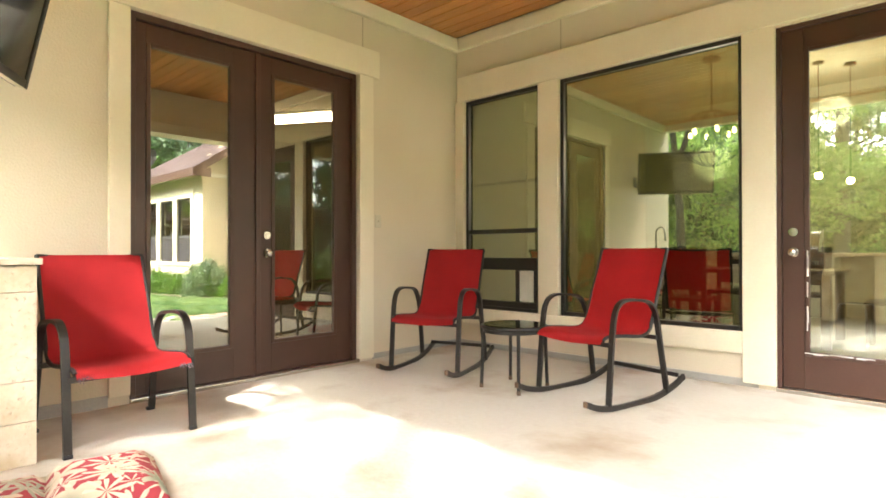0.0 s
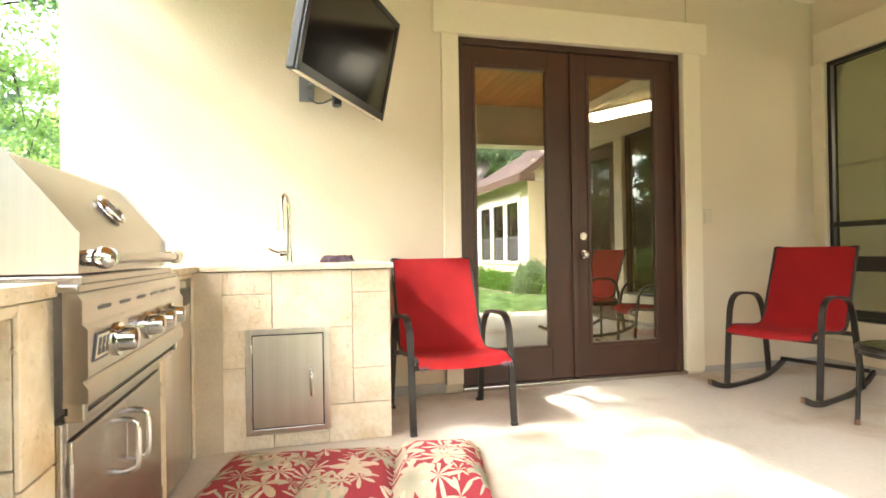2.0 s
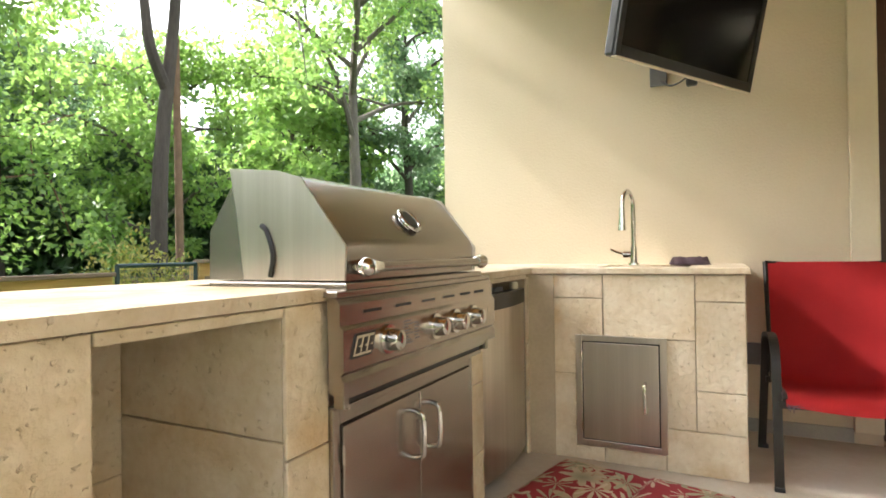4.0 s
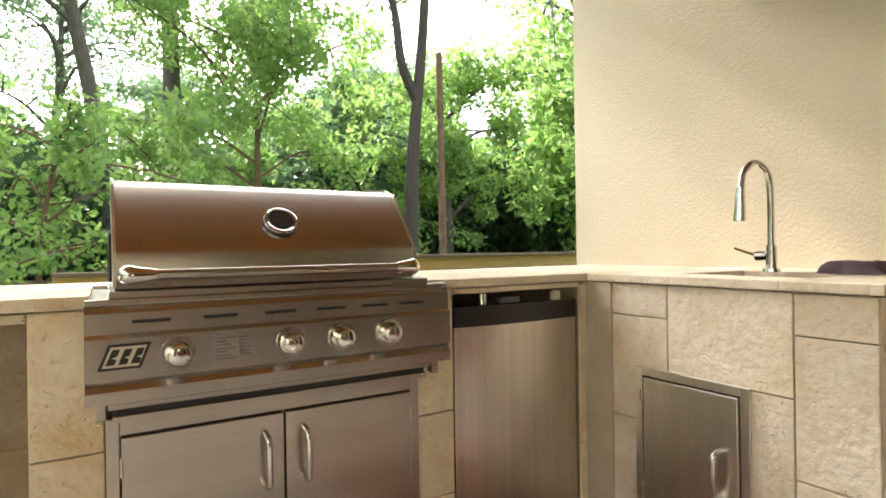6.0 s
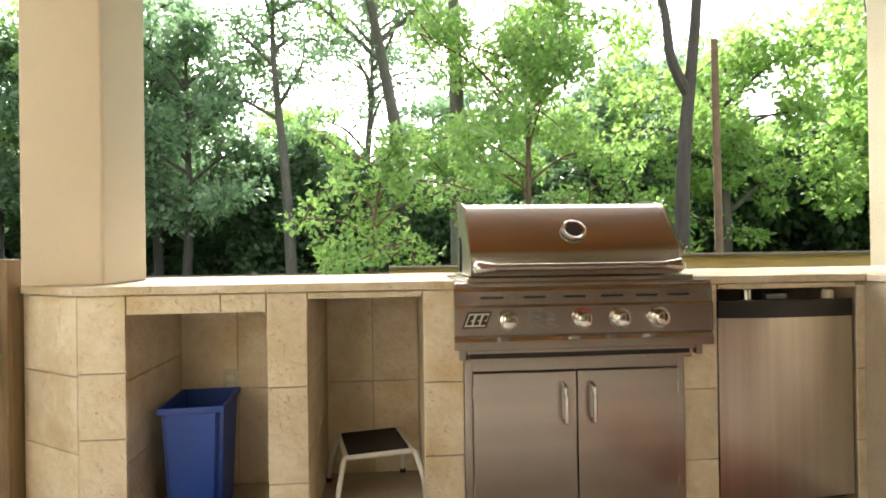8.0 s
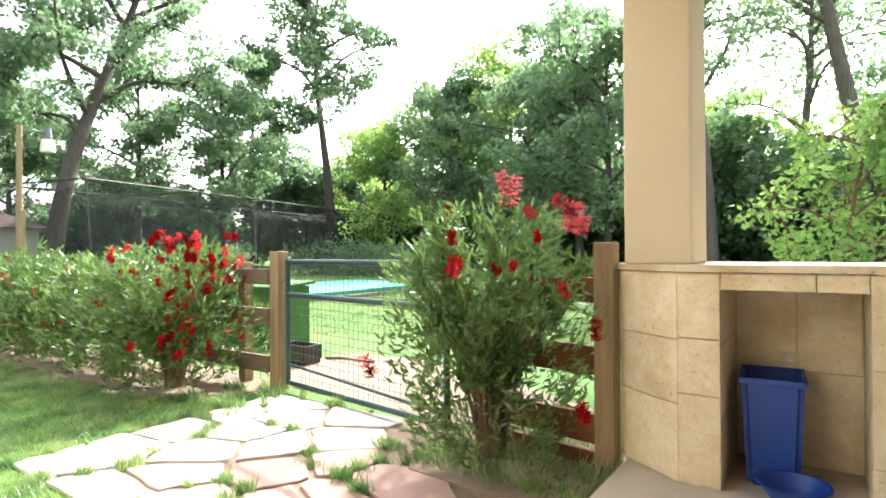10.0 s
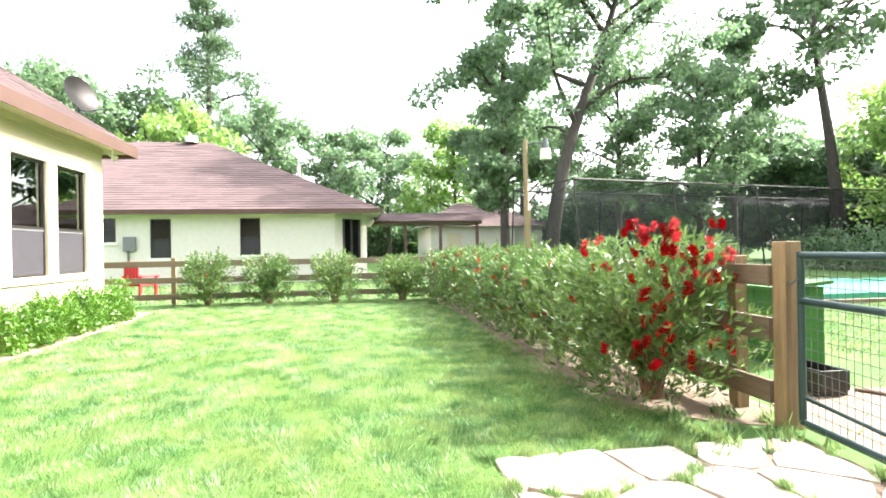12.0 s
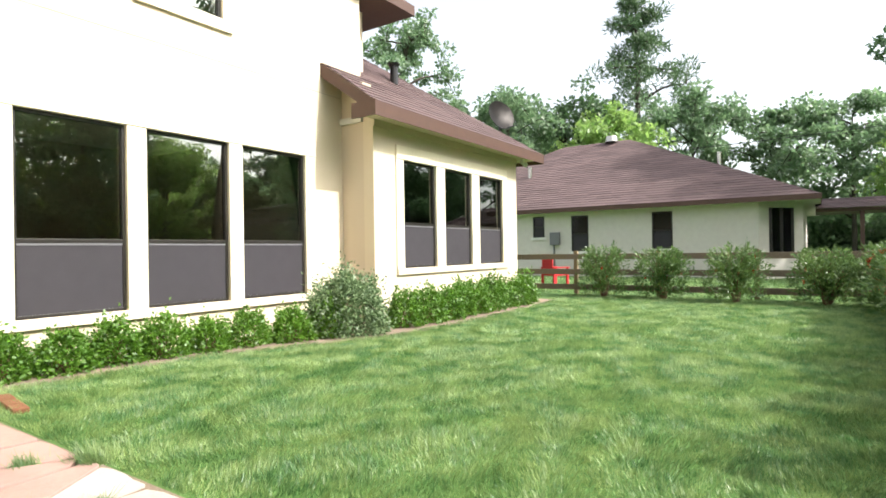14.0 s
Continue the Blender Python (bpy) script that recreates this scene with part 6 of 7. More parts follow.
path = tagged(new("flagstone_path"), "irregular pale flagstone path with grassy joints", "path", kind="structure")
joints = []
areas = [((-.90, 1.83), (-1.25, .50)), ((-.62, .50), (.53, 5.8))]
for (x0, x1), (y0, y1) in areas:
    seeds = []
    gx, gy = max(2, round((x1 - x0) / .52)), round((y1 - y0) / .30)
    for i in range(gx):
        for j in range(gy):
            seeds.append(np.array([x0 + (i + .5 + rng.uniform(-.36, .36) + (.25 if j % 2 else -.2)) * (x1 - x0) / gx, y0 + (j + .5 + rng.uniform(-.34, .34)) * (y1 - y0) / gy]))
    for i, s in enumerate(seeds):
        poly = [np.array(p_) for p_ in ((x0, y0), (x1, y0), (x1, y1), (x0, y1))]
        for j, q_ in enumerate(seeds):
            if i != j and poly:
                nn = q_ - s
                poly = clip(poly, nn, np.dot(nn, (q_ + s) / 2) - .009 * np.linalg.norm(nn))
        if len(poly) < 3:
            continue
        c = sum(poly) / len(poly)
        if rng.random() < .75:
            k = int(rng.integers(0, len(poly)))
            joints += [(poly[k] + (poly[k] - c) * .06, rng.uniform(.03, .10)), ((poly[k] + poly[k - 1]) / 2 * 1.03 - c * .03, rng.uniform(.02, .07))]
        rough = []
        for k in range(len(poly)):
            a, b = poly[k], poly[(k + 1) % len(poly)]
            if np.linalg.norm(b - a) < .06:
                continue
            for u in (.04, .28, .52, .78):
                p_ = a + (b - a) * u
                rough.append(p_ + (c - p_) * rng.uniform(0, .085))
        if len(rough) < 6:
            continue
        if c[0] < .3 and c[1] < -.65:
            continue
        z = GZ + rng.uniform(.014, .024)
        bm = prism(B(), [(p_[0] - c[0], p_[1] - c[1]) for p_ in rough], -.06, z - GZ, 'z')
        tops = [e_ for e_ in bm.edges if all(v.co.z > 0 for v in e_.verts)]
        bmesh.ops.bevel(bm, geom=tops, offset=.004, segments=1, affect='EDGES')
        pink = (c[0] < .6 and c[1] < .25 and rng.random() < .75) or rng.random() < (.45 if c[1] > .5 else .1)
        o_ = part("flagstone", bm, FLAG_PINK if pink else FLAG, path)
        o_.matrix_local = pose(c[0], c[1], GZ)
bricks = tagged(new("brick_edging"), "short row of worn red edging bricks", "edging", kind="structure")
bb = boxes((-.05, .05, -.1, .1, 0, .07), bevel=.006)
first = None
for k in range(3):
    if first is None:
        first = part("brick", bb, WOOD_RED, bricks)
        o_ = first
    else:
        o_ = new("brick", first.data)
        o_.parent = bricks
    o_.matrix_local = pose(.70 + .03 * k, 5.05 + .215 * k, GZ - .035, 0, 0, -8)


# grass blades, denser and finer near the walk
def in_poly(x, y, poly):
    r = np.zeros(len(x), bool)
    for (xa, ya), (xb, yb) in zip(poly, poly[1:] + poly[:1]):
        c = ((ya > y) != (yb > y)) & (x < (xb - xa) * (y - ya) / (yb - ya + 1e-9) + xa)
        r ^= c
    return r


def grass(name, x0, x1, y0, y1, n, h, w, keep, label, at=None):
    x, y = at if at else (rng.uniform(x0, x1, n), rng.uniform(y0, y1, n))
    if keep:
        k = keep(x, y)
        x, y = x[k], y[k]
    n = len(x)
    pos = np.stack([x, y, np.full(n, GZ)], 1)
    al = np.stack([rng.normal(0, .45, n), rng.normal(0, .45, n), np.ones(n)], 1)
    al /= np.linalg.norm(al, axis=1, keepdims=True)
    side = np.stack([rng.normal(size=n), rng.normal(size=n), np.zeros(n)], 1)
    side /= np.linalg.norm(side, axis=1, keepdims=True)
    tuft = np.sin(x * 23 + 2.1 * np.sin(y * 9)) * np.sin(y * 27 + 1.7 * np.sin(x * 11)) + .7 * np.sin(x * 7.3 + 1.9 * np.sin(y * 4.1)) * np.sin(y * 6.1 + 1.3)
    lie = 5 * np.sin(x * 1.7 + np.sin(y * 2.3)) + 3 * np.sin(y * 2.9 + x)
    al += .35 * np.stack([np.cos(lie), np.sin(lie), np.zeros(n)], 1)
    hh = (h * rng.uniform(.5, 1.25, n) * (1 + .42 * np.clip(tuft, -1.2, 1.4)))[:, None]
    v = np.stack([pos - side * w / 2, pos + side * w / 2, pos + al * hh], 1).reshape(-1, 3)
    o_ = new(name, raw_mesh(name, v, np.arange(3 * n).reshape(n, 3), BLADE))
    return tagged(o_, label, "grass", kind="stuff")


HEDGE_SOIL = [(1.9, -1.6), (2.15, -1.15), (2.7, -.66), (4.0, -.58), (6.0, -.66), (11.6, -.66), (11.6, -1.6)]
HOUSE_SOIL = [(.7, 6.6), (.8, 5.95), (2.7, 5.81), (4.1, 5.19), (4.8, 4.93), (6.2, 4.83), (9.0, 4.86), (10.5, 5.03), (10.5, 6.6)]


def lawn_ok(x, y):
    on_path = ((x < 1.84) & (y < .51) & (y > -1.3)) | (x < .54)
    return ~on_path & ~in_poly(x, y, HEDGE_SOIL) & ~in_poly(x, y, HOUSE_SOIL)


grass("lawn_grass", .4, 5.5, -.9, 6.0, 270000, .040, .0055, lawn_ok, "short mown green lawn grass")
grass("lawn_grass", 5.5, 11.9, -.6, 5.2, 150000, .040, .008, lawn_ok, "mown lawn grass farther out")
grass("verge_grass", 12.1, 20, -1, 14, 40000, .08, .02, lambda x, y: x > 0, "grass beyond the end fence")
grass("field_grass", 0, 16, -13, -1.3, 120000, .05, .012, lambda x, y: ~in_poly(x, y, [(-.6, -1.3), (2.1, -1.2), (3.6, -1.6), (4.8, -3.2), (3.0, -4.2), (.8, -3.6), (-.4, -2.4)]) | (np.random.rand(len(x)) < .08), "grass field beyond the gate")
JX, JY = [], []
for c, r in joints:
    k = int(3600 * r)
    JX.append(c[0] + rng.normal(0, r * .55, k))
    JY.append(c[1] + rng.normal(0, r * .30, k))
JX, JY = np.concatenate(JX), np.concatenate(JY)
grass("joint_grass", 0, 1, 0, 1, 0, .075, .006, None, "grass tufts growing in the path joints", (JX, JY))
grass("weeds", -.95, 2.4, -1.5, -.65, 9000, .09, .012, lambda x, y: ((x < .1) & (x > -.93)) | ((x > 1.6) & (np.sin(x * 13) * np.sin(y * 17) > .2)), "leafy weeds under the bush and by the post")


# ---- shrubs ----
def stems(bm, foot, n, height, spread, r, lean=(0, 0)):
    tips = []
    for k in range(n):
        a = rng.uniform(0, 2 * math.pi)
        q_ = math.sqrt(rng.uniform(.02, 1))
        tip = Vector((math.cos(a) * spread * q_ + lean[0], math.sin(a) * spread * q_ + lean[1], height * rng.uniform(.7, 1.0) * (1 - .25 * q_ * q_)))
        mid = Vector((tip.x * .35 + rng.normal(0, .03), tip.y * .35 + rng.normal(0, .03), tip.z * .5))
        pts = smooth_path([Vector(foot) + Vector((math.cos(a) * .05, math.sin(a) * .05, 0)), mid, tip], 5)
        tube(bm, pts, [r * (1 - .8 * i / (len(pts) - 1)) for i in range(len(pts))], 6)
        tips.append(pts)
    return tips


def brush_flower(bm, c, axis, L, R, n):
    """One bottlebrush spike: filaments round a short axis."""
    axis = Vector(axis).normalized()
    for i in range(n):
        p_ = Vector(c) + axis * rng.uniform(-L / 2, L / 2)
        d = Vector(rng.normal(size=3))
        d = (d - axis * d.dot(axis)).normalized() + axis * .25
        e_ = p_ + d * R * rng.uniform(.8, 1.1)
        s = d.cross(axis).normalized() * .0022 * (R / .035)
        bm.faces.new([bm.verts.new(v) for v in (p_ - s, p_ + s, e_ + s * 1.8, e_ - s * 1.8)])


def bottlebrush(m, h, w, n_leaf, flowers, label, leaf=(.085, .014), low=.12, group="", fl_n=110):
    sh = thing("bottlebrush_bush", m, label, "shrub", group)
    bm = B()
    tips = stems(bm, (0, 0, 0), 26, h * .98, w, .016)
    tagged(part("twiggy_base", bm, TWIG, sh, "tan woody stems"), kind="stuff")
    P_, D_ = [], []
    per = max(1, n_leaf // (26 * 9))
    for pts in tips:
        arr = np.array([list(q_) for q_ in pts])
        for k in range(9):
            u = rng.uniform(low, 1) ** .8 * (len(arr) - 1)
            i = min(int(u), len(arr) - 2)
            base = arr[i] + (arr[i + 1] - arr[i]) * (u - i)
            out = np.array([base[0], base[1], .25 * h]) + rng.normal(0, .35 * w, 3)
            out = out / (np.linalg.norm(out) + 1e-6)
            tw = rng.uniform(.06, .24) * (w / .6)
            f = rng.uniform(0, 1, per)[:, None]
            p_ = base + out * tw * f * 1.6 + rng.normal(0, .012, (per, 3))
            d_ = out * .7 + np.array([0, 0, .35]) + rng.normal(0, .55, (per, 3))
            P_.append(p_)
            D_.append(d_)
    # leafy shell over the whole bush, down to the ground
    k = n_leaf // 2
    zz = rng.uniform(.05, 1.0, k) ** 1.35
    rad = w * (.80 + .40 * np.sin(np.clip(zz, 0, 1) * 2.6)) * (1 - .35 * zz ** 3) * rng.uniform(.45, 1.05, k) ** .5
    aa = rng.uniform(0, 2 * math.pi, k)
    rad = rad * (1 + .22 * np.sin(aa * 3 + zz * 9) + .12 * np.sin(aa * 7 + zz * 17))
    sh_p = np.stack([np.cos(aa) * rad, np.sin(aa) * rad, zz * h * .96], 1)
    P_.append(sh_p)
    D_.append(np.stack([np.cos(aa) * .6, np.sin(aa) * .6, np.full(k, .5)], 1) + rng.normal(0, .5, (k, 3)))
    P_, D_ = np.concatenate(P_), np.concatenate(D_)
    ok = P_[:, 2] > .08
    P_, D_ = P_[ok], D_[ok]
    cr = new("foliage", cards("foliage", P_, D_, rng.uniform(.6, 1.15, len(P_)) * leaf[0], leaf[1], LEAF_BRUSH, .3))
    cr.parent = sh
    for x, y, z, L in flowers:
        bm = B()
        brush_flower(bm, (x, y, z), (rng.normal(0, .5), rng.normal(0, .5), 1), L, .36 * L, fl_n)
        part("flower", bm, PETAL, sh, "red bottlebrush flower")
    return sh


CAMR = Vector((-.90, -.44, 0))
TOW = Vector((-.50, .85, 0))
fl = []
for dx, z, L in ((.10, 1.30, .13), (.06, 1.36, .08), (.37, 1.24, .10), (.40, 1.17, .12), (.41, 1.12, .08), (-.18, .93, .09), (.10, .93, .06), (.47, .64, .08), (.41, .26, .08), (-.60, .45, .09), (-.22, 1.22, .06), (-.19, 1.07, .06), (.02, .92, .05), (.21, 1.07, .05), (.33, .82, .06), (.2, 1.2, .07)):
    p_ = CAMR * dx + TOW * (.20 if z > 1.15 else .42)
    fl.append((p_.x, p_.y, z - GZ, L * 1.2))
bottlebrush(pose(-.26, -1.0, GZ), 1.42, .44, 7800, fl, "tall bottlebrush bush with red flowers beside the column", leaf=(.078, .0175), low=.25, fl_n=160)
hf = []
for _ in range(74):
    a = rng.normal(2.95, .42) if _ % 5 else rng.uniform(1.6, 3.2)
    z = min(1.26, max(.4, rng.normal(.98, .18))) if _ % 4 else rng.uniform(.35, .7)
    q_ = .62 * (1 - .25 * abs(z - .7))
    hf.append((math.cos(a) * q_, math.sin(a) * q_, z, rng.uniform(.065, .09)))
bottlebrush(pose(2.78, -.95, GZ), 1.24, .56, 7500, hf, "bottlebrush bush covered in red flowers, end of the hedge", leaf=(.085, .018), group="bottlebrush hedge", fl_n=110)
hx = [3.75, 4.8, 5.7, 6.6, 7.6, 8.6, 9.6, 10.5]
for i, x in enumerate(hx):
    f = [(rng.uniform(-.5, .5), rng.uniform(.45, .6), rng.uniform(.4, 1.1), .08) for _ in range(7 if i % 2 else 4)]
    bottlebrush(pose(x, -.98 + rng.uniform(-.06, .06), GZ), rng.uniform(1.05, 1.18), .52, 3600, f, "dense bottlebrush shrub of the hedge with few red flowers", leaf=(.10, .024), group="bottlebrush hedge", fl_n=40)
for x, y in ((11.6, 4.3), (11.5, 3.0), (11.2, 1.6), (11.3, .15), (11.0, -.8)):
    f = [(rng.uniform(-.35, .35), rng.uniform(-.35, .35), rng.uniform(.3, .9), .07) for _ in range(6)]
    bottlebrush(pose(x, y, GZ), rng.uniform(1.05, 1.2), .47, 3400, f, "small bottlebrush shrub along the end fence", leaf=(.10, .026), group="end fence shrubs", fl_n=40)


def mound(name, m, rx, ry, h, n, leaf, material, label, group=""):
    """A clipped leafy shrub: leaves over and in an uneven dome, on short stems."""
    sh = thing(name, m, label, "shrub", group)
    bm = B()
    stems(bm, (0, 0, 0), 12, h * .8, min(rx, ry) * .8, .01)
    tagged(part("twiggy_base", bm, TWIG, sh), kind="stuff")
    d = rng.normal(size=(n, 3))
    d[:, 2] = np.abs(d[:, 2])
    d /= np.linalg.norm(d, axis=1, keepdims=True)
    q_ = rng.uniform(.55, 1.0, n) ** .5
    wob = 1 + .16 * np.sin(d[:, 0] * 7 + m.translation.x * 3) * np.cos(d[:, 1] * 6 + m.translation.y) + .10 * rng.normal(size=n)
    p_ = d * np.array([rx, ry, h]) * (q_ * wob)[:, None]
    p_[:, 2] = np.maximum(p_[:, 2], .03)
    al = d * .8 + rng.normal(0, .9, (n, 3))
    cr = new("foliage", cards("foliage", p_, al, leaf * rng.uniform(.7, 1.2, n), leaf * .55, material, .3))
    cr.parent = sh
    return sh


for k in range(8):
    mound("boxwood_shrub", pose(1.0 + k * .47, 6.25 - .013 * k * k + rng.uniform(-.06, .06), GZ), rng.uniform(.23, .28), .25, rng.uniform(.36, .50), 2200, .05, LEAF_BOX, "low bright green clipped shrub along the house wall", "house hedge")
mound("variegated_shrub", pose(4.62, 5.58, GZ), .56, .54, .82, 9500, .055, LEAF_PALE, "rounded pale variegated shrub at the house corner")
for k in range(9):
    mound("boxwood_shrub", pose(5.55 + k * .50, 5.28 + rng.uniform(-.05, .05), GZ), rng.uniform(.26, .30), .28, rng.uniform(.46, .62), 2200, .055, LEAF_BOX, "bright green clipped shrub in front of the wing", "wing hedge")


# ---- trees ----
def tree(name, m, h, crown_r, crown_z, n_leaf, leaf, material, bark, label, r=.16, lean=(0, 0), limbs=11, sparse=.16, pine=False, fork=False):
    """Tapered trunk, limbs and twigs, with leaves in clumps about the twigs."""
    tr_ = thing(name, m, label, "tree")
    bm = B()
    top = Vector((lean[0], lean[1], h))
    tp = smooth_path([(0, 0, -.1), (lean[0] * .2 + rng.normal(0, .08), lean[1] * .2, h * .3), (lean[0] * .6 + rng.normal(0, .1), lean[1] * .6 + rng.normal(0, .1), h * .66), top * .97], 6)
    tube(bm, tp, [r * (1 - .85 * i / (len(tp) - 1)) + .012 for i in range(len(tp))], 10)
    ends = []
    for k in range(limbs):
        u = crown_z / h + (1 - crown_z / h) * (k + rng.uniform(.1, .9)) / limbs
        i = min(int(u * (len(tp) - 1)), len(tp) - 2)
        b0 = tp[i].lerp(tp[i + 1], u * (len(tp) - 1) - i)
        a = k * 2.4 + rng.uniform(-.4, .4)
        f = (u - crown_z / h) / (1 - crown_z / h + 1e-6)
        reach = crown_r * ((1 - f) * .95 + .15 if pine else math.sqrt(max(.05, 1 - (2 * f - .8) ** 2 / 1.5))) * rng.uniform(.7, 1.1)
        rise = reach * (.08 if pine else rng.uniform(.25, .75))
        e_ = b0 + Vector((math.cos(a) * reach, math.sin(a) * reach, rise))
        midp = b0.lerp(e_, .5) + Vector((rng.normal(0, .1 * reach), rng.normal(0, .1 * reach), .12 * reach))
        lp = smooth_path([b0, midp, e_], 4)
        tube(bm, lp, [r * .34 * (1 - .8 * j / (len(lp) - 1)) + .008 for j in range(len(lp))], 6)
        for q_ in range(4):
            s0 = lp[min(len(lp) - 1, 3 + q_ * 2)]
            t1 = s0 + Vector(rng.normal(0, .28 * reach + .15, 3)) * (.6 if pine else 1)
            tube(bm, [s0, s0.lerp(t1, .5) + Vector((0, 0, .05)), t1], [.03 * r / .16 + .004, .018, .006], 5)
            ends += [t1, s0.lerp(t1, .5)]
        ends.append(e_)
    ends.append(top)
    if fork:
        i = min(range(len(tp)), key=lambda j: abs(tp[j].z - fork))
        b0 = tp[i]
        fp = smooth_path([b0, b0 + Vector((.30, .05, .55)), b0 + Vector((.42, 0, 1.5)), b0 + Vector((.95, 0, 2.6)), b0 + Vector((1.1, .1, h - fork))], 5)
        tube(bm, fp, [r * .62 * (1 - .75 * j / (len(fp) - 1)) + .01 for j in range(len(fp))], 8)
        for q_ in range(5):
            s0 = fp[len(fp) // 2 + q_]
            t1 = s0 + Vector((rng.uniform(-.5, 1.4), rng.uniform(-.5, .5), rng.uniform(.1, .5)))
            tube(bm, smooth_path([s0, s0.lerp(t1, .5) + Vector((0, 0, .15)), t1], 3), [.022 - .0022 * j for j in range(7)], 5)
            ends += [t1]
    part("trunk", bm, bark, tr_, smooth=True)
    E_ = np.array([list(v) for v in ends])
    n_leaf = int(n_leaf * 1.35)
    idx = rng.integers(0, len(E_), n_leaf)
    sp = crown_r * sparse * .72
    cl = rng.normal(0, 1, (n_leaf, 3))
    cl /= np.linalg.norm(cl, axis=1, keepdims=True)
    size = rng.uniform(.7, 1.5, len(E_))[idx] * rng.uniform(.1, 1.0, n_leaf) ** .4
    P_ = E_[idx] + cl * (sp * 1.35 * size)[:, None] * np.array([1, 1, .58])
    al = cl * .6 + rng.normal(0, .7, (n_leaf, 3)) + np.array([0, 0, -.15 if not pine else .4])
    cr = new("crown", cards("crown", P_, al, leaf * rng.uniform(.6, 1.25, n_leaf), leaf * (.22 if pine else .58), material, .25))
    cr.parent = tr_
    return tr_


LB = "tall deciduous tree with bright spring leaves"
# beyond the grill
tree("tree", pose(-3.2, -20.6, GZ), 19, 4.6, 8.5, 9000, .2, LEAF_MID, BARK, "tree with a leaning grey trunk", .32, (3.4, 0), 14, .2)
tree("tree", pose(-4.05, -13.5, GZ), 18.5, 4.2, 8.5, 13000, .18, LEAF_BRIGHT, BARK, "straight tree with a grey trunk", .24, (.4, 0), 16, .2)
tree("tree", pose(-5.6, -12.2, GZ), 6.6, 2.7, 1.6, 15000, .15, LEAF_BRIGHT, TWIG, "leafy bright green young tree behind the grill", .09, (.2, .2), 16, .2)
tree("tree", pose(-1.95, -7.3, GZ), 2.7, 1.0, .6, 2600, .11, LEAF_BRIGHT, TWIG, "thin bright green sapling", .03, (-.3, .3), 10, .22)
tree("tree", pose(-6.8, -7.2, GZ), 8.5, 2.4, 5.6, 1500, .12, LEAF_BRIGHT, BARK_DARK, "dark forked tree with few leaves", .125, (-.1, 0), 5, .16, fork=3.4)
tree("tree", pose(-13.2, -8.2, GZ), 9, 3.4, 4, 9000, .17, LEAF_BRIGHT, BARK, "spreading tree with yellow-green leaves", .2, (-.4, 0), 13, .2)
tree("tree", pose(-18, -9.5, GZ), 9.5, 2.6, 3.5, 8000, .2, LEAF_MID, BARK_DARK, LB, .2, (0, 0), 12, .2)
tree("tree", pose(-11, -13.0, GZ), 6.0, 2.4, 1.6, 8000, .18, LEAF_BRIGHT, BARK, LB, .16, (0, 0), 13, .2)
tree("tree", pose(-9.5, -17, GZ), 6.2, 2.8, 1.6, 8000, .2, LEAF_MID, BARK_DARK, LB, .16, (0, 0), 12, .22)
tree("tree", pose(-21.5, -7.0, GZ), 6.5, 2.6, 1.5, 7000, .2, LEAF_BRIGHT, BARK, LB, .14, (0, 0), 12, .22)
tree("tree", pose(1.5, -20, GZ), 13, 3.0, 6, 4500, .2, LEAF_MID, BARK, LB, .22, (.6, 0), 12, .2)
tree("tree", pose(-1.0, -25, GZ), 13, 3.4, 6, 4500, .22, LEAF_MID, BARK, LB, .24, (-.4, 0), 12, .2)
tree("tree", pose(7.5, -23, GZ), 12.5, 2.8, 5, 6500, .22, LEAF_MID, BARK_DARK, LB, .2, (.3, 0), 11, .18)
# beyond the cage
tree("pine_tree", pose(22.9, -22.5, GZ), 16.5, 4.4, 9, 5600, .34, NEEDLE, BARK_DARK, "tall crooked pine with clumped needles", .34, (1.8, 0), 12, .13)
tree("tree", pose(26, -17, GZ), 10.5, 3.2, 2.5, 9000, .28, LEAF_MID, BARK_DARK, "round green tree behind the cage", .22, (0, 0), 14, .2)
tree("tree", pose(17.8, -27.5, GZ), 11, 3.4, 3, 8000, .28, LEAF_MID, BARK, LB, .22, (0, 0), 13, .2)
tree("tree", pose(13, -27, GZ), 11.5, 3.2, 3.5, 7500, .28, LEAF_BRIGHT, BARK, LB, .2, (0, 0), 12, .2)
tree("tree", pose(21.6, -6.9, GZ), 16, 4.2, 6.0, 9500, .24, LEAF_MID, BARK_DARK, "large oak with a leaning dark trunk", .34, (2.0, -5.4), 14, .16)
tree("tree", pose(25.5, -6.2, GZ), 16, 3.0, 3, 19000, .27, LEAF_MID, BARK_DARK, "tall slender green tree", .24, (0, 0), 15, .2)
tree("tree", pose(33, -16, GZ), 13, 3.4, 4, 7000, .32, LEAF_DARK, BARK_DARK, LB, .24, (0, 0), 12, .2)
tree("pine_tree", pose(30, -22, GZ), 14, 2.6, 5, 3600, .4, NEEDLE, BARK_DARK, "distant dark green pine tree", .24, (0, 0), 12, .16)
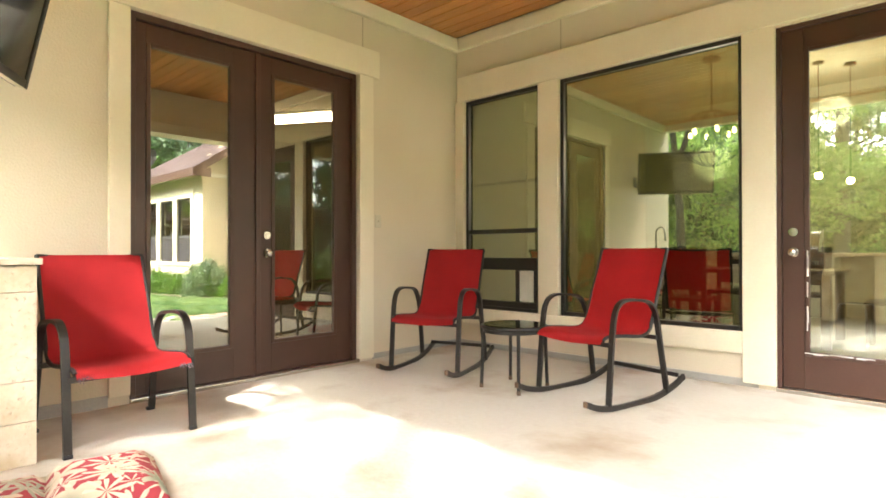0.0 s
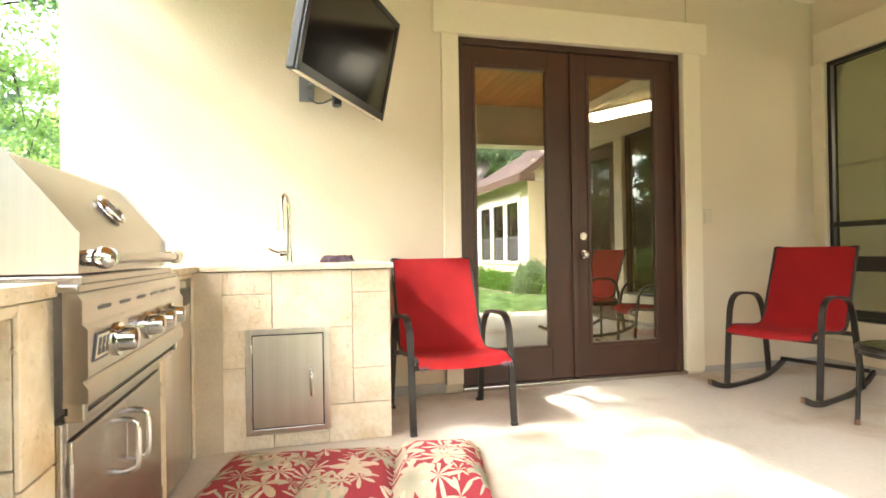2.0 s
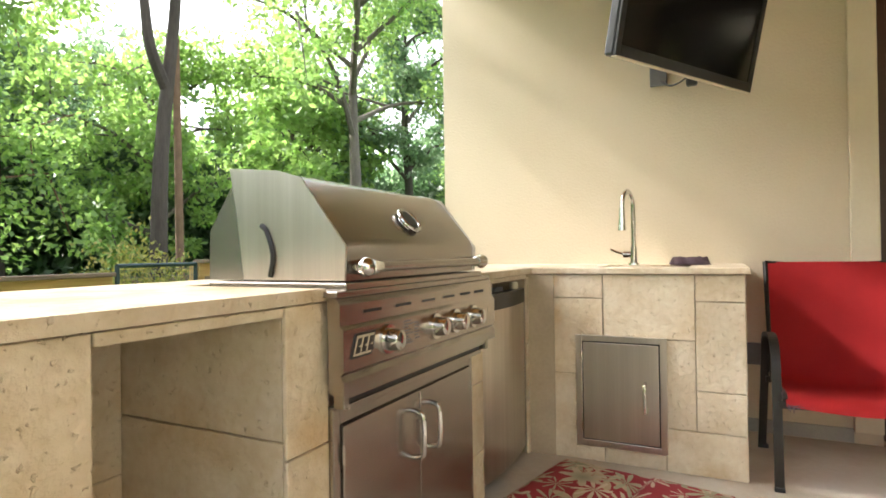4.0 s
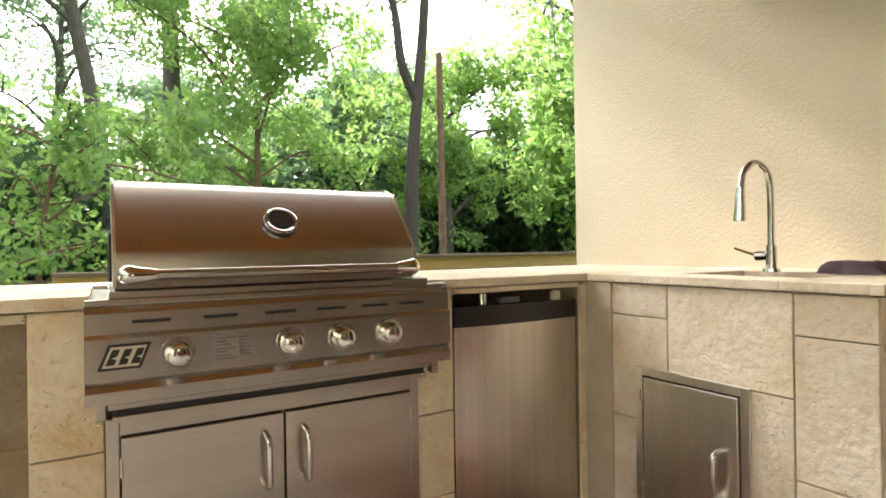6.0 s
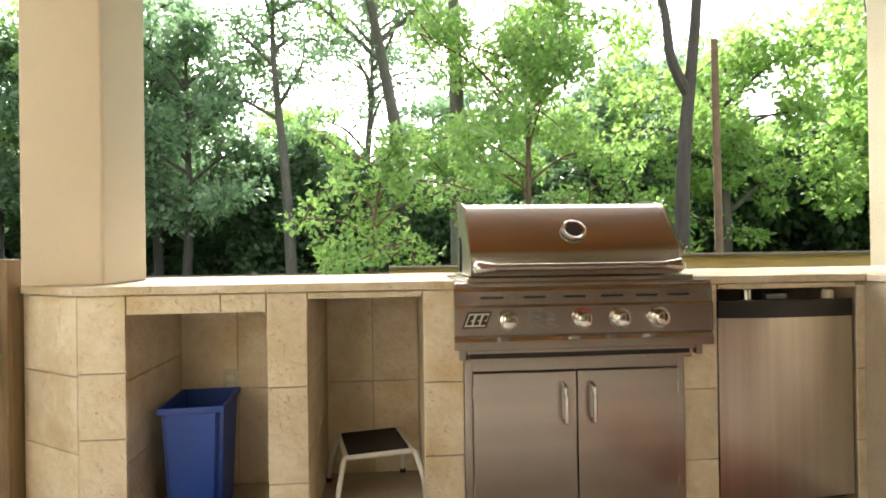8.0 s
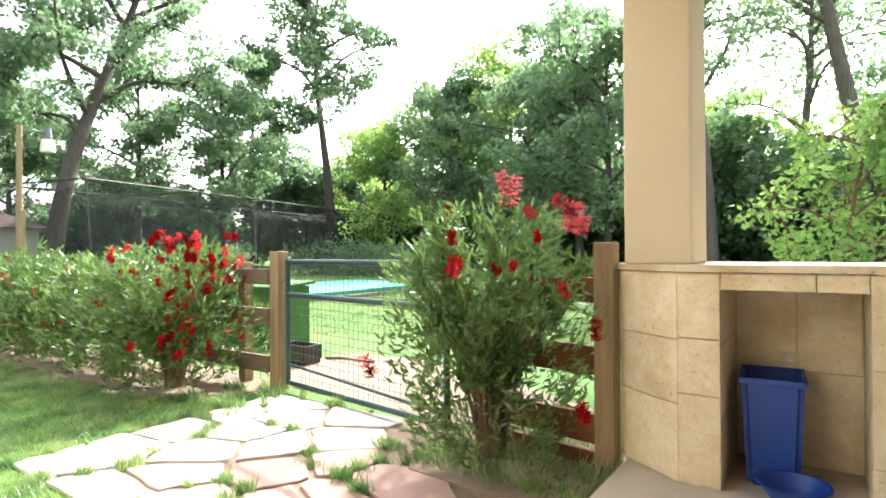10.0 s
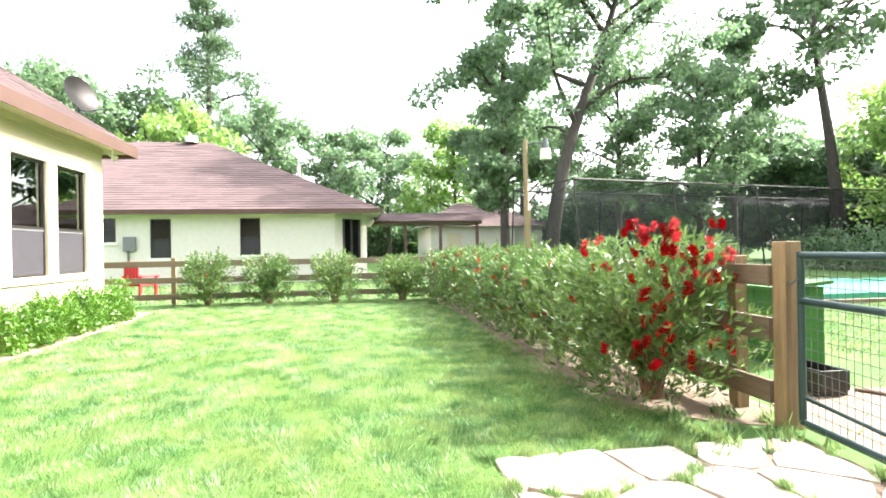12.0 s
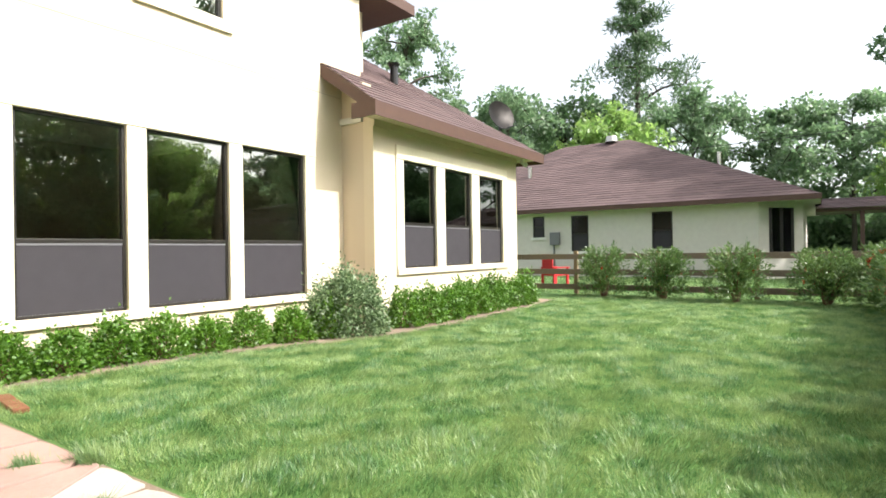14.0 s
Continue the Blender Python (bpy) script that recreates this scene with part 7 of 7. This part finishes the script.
# behind the neighbour's house
tree("pine_tree", pose(51, 13.6, GZ), 24, 7.0, 8, 9000, .55, NEEDLE, BARK_DARK, "very tall pine behind the neighbour's roof", .42, (0, 0), 18, .13, pine=True)
for x, y, h, w, mt in ((40, 12.5, 10, 3.6, LEAF_BRIGHT), (44, 8, 11.5, 3.8, LEAF_MID), (47, 3, 10.5, 3.8, LEAF_MID), (42, 17, 12, 3.8, LEAF_DARK), (38, 20, 12.5, 3.8, LEAF_MID), (49, -2, 11, 4, LEAF_MID), (43, -7, 10, 3.6, LEAF_BRIGHT), (38, -11, 10.5, 3.6, LEAF_MID), (36, 23, 11, 3.4, LEAF_MID), (33, 27, 11, 3.4, LEAF_DARK), (30, 31, 10, 3.2, LEAF_MID)):
    tree("tree", pose(x, y, GZ), h, w, h * .22, 6500, .38, mt, BARK_DARK, "leafy tree behind the neighbouring house", .2, (0, 0), 13, .22)


def woods(name, pts, depth, h, n, leaf, material, label):
    """Dense far undergrowth along a line: leaves in many overlapping clumps, with an uneven top."""
    pts = [np.array(p_, float) for p_ in pts]
    seg = [np.linalg.norm(b - a) for a, b in zip(pts, pts[1:])]
    tot = sum(seg)
    nc = int(tot / 1.3) * 12
    C_, R_ = [], []
    for k in range(nc):
        s = rng.uniform(0, tot)
        for a, b, L in zip(pts, pts[1:], seg):
            if s <= L:
                break
            s -= L
        d = (b - a) / L
        nrm = np.array([-d[1], d[0]])
        hh = h * (.80 + .26 * math.sin(s * .33 + L) * math.sin(s * .13 + 1)) * rng.uniform(.8, 1.15)
        c = a + d * s + nrm * rng.uniform(-depth / 2, depth / 2)
        C_.append((c[0], c[1], GZ + rng.uniform(.0, 1) ** .7 * hh))
        R_.append(rng.uniform(.7, 1.35))
    C_, R_ = np.array(C_), np.array(R_)
    idx = rng.integers(0, nc, n)
    d = rng.normal(size=(n, 3))
    d /= np.linalg.norm(d, axis=1, keepdims=True)
    P_ = C_[idx] + d * R_[idx][:, None] * rng.uniform(.75, 1.05, n)[:, None] * np.array([1, 1, .8])
    P_[:, 2] = np.maximum(P_[:, 2], GZ + .02)
    o_ = new(name, cards(name, P_, d + rng.normal(0, .6, (n, 3)), leaf * rng.uniform(.6, 1.3, n), leaf * .62, material, .25))
    return tagged(o_, label, "woods", kind="stuff")


woods("undergrowth", [(-30, -6), (-22, -11), (-14, -18), (-6, -21), (4, -25), (14, -31), (30, -31)], 4, 5.6, 230000, .30, LEAF_DARK, "dense dark green undergrowth at the edge of the woods")
woods("undergrowth", [(2, -28), (10, -33), (18, -35), (34, -33), (46, -18)], 4, 9.0, 190000, .38, LEAF_MID, "tall green woods behind the field")
woods("undergrowth", [(46, -18), (54, -4), (54, 12), (46, 26), (30, 38)], 6, 6.0, 60000, .5, LEAF_MID, "green woods behind the neighbouring houses")
woods("undergrowth", [(-30, -10), (-14, -21), (4, -28)], 4, 6.2, 80000, .34, LEAF_MID, "green woods behind the outdoor kitchen")
woods("field_shrubs", [(12, -19), (22, -19)], 1.5, 1.5, 9000, .16, LEAF_MID, "low shrubs along the far field")
for k in range(7):
    a = rng.uniform(0, 6.28)
    tree("tree", pose(-26 + k * 9.5 + rng.uniform(-1.5, 1.5), -20 - k * 2.2 - rng.uniform(2, 7), GZ), rng.uniform(8, 10.5), 2.8, 4.5, 3000, .30, LEAF_MID if k % 3 else LEAF_BRIGHT, BARK_DARK, "tall tree standing in the woods", .2, (rng.uniform(-1, 1), 0), 11, .2)

# fuller trees at the edge of the woods behind the column and the cage
for x, y, h, w, mt in ((5.5, -20.5, 9.0, 3.0, LEAF_MID), (9.5, -24, 9.5, 3.2, LEAF_MID), (15.5, -25.5, 10.5, 3.0, LEAF_MID), (20.5, -25, 8.5, 3.0, LEAF_BRIGHT), (-16.5, -12.5, 6.4, 2.8, LEAF_BRIGHT)):
    tree("tree", pose(x, y, GZ), h, w, h * .2, 9000, .27, mt, BARK_DARK, "full green tree at the edge of the woods", .18, (rng.uniform(-.5, .5), 0), 15, .24)
mound("flowering_shrub", pose(-5.9, -6.3, GZ), .8, .6, 1.3, 3200, .07, LEAF_YELLOW, "pale yellow flowering shrub behind the outdoor kitchen")
tree("pine_tree", pose(26.4, 22.0, GZ), 14.6, 3.0, 8.5, 5000, .3, LEAF_MID, BARK_DARK, "tall tree behind the wing roof", .26, (.6, -.5), 11, .18)
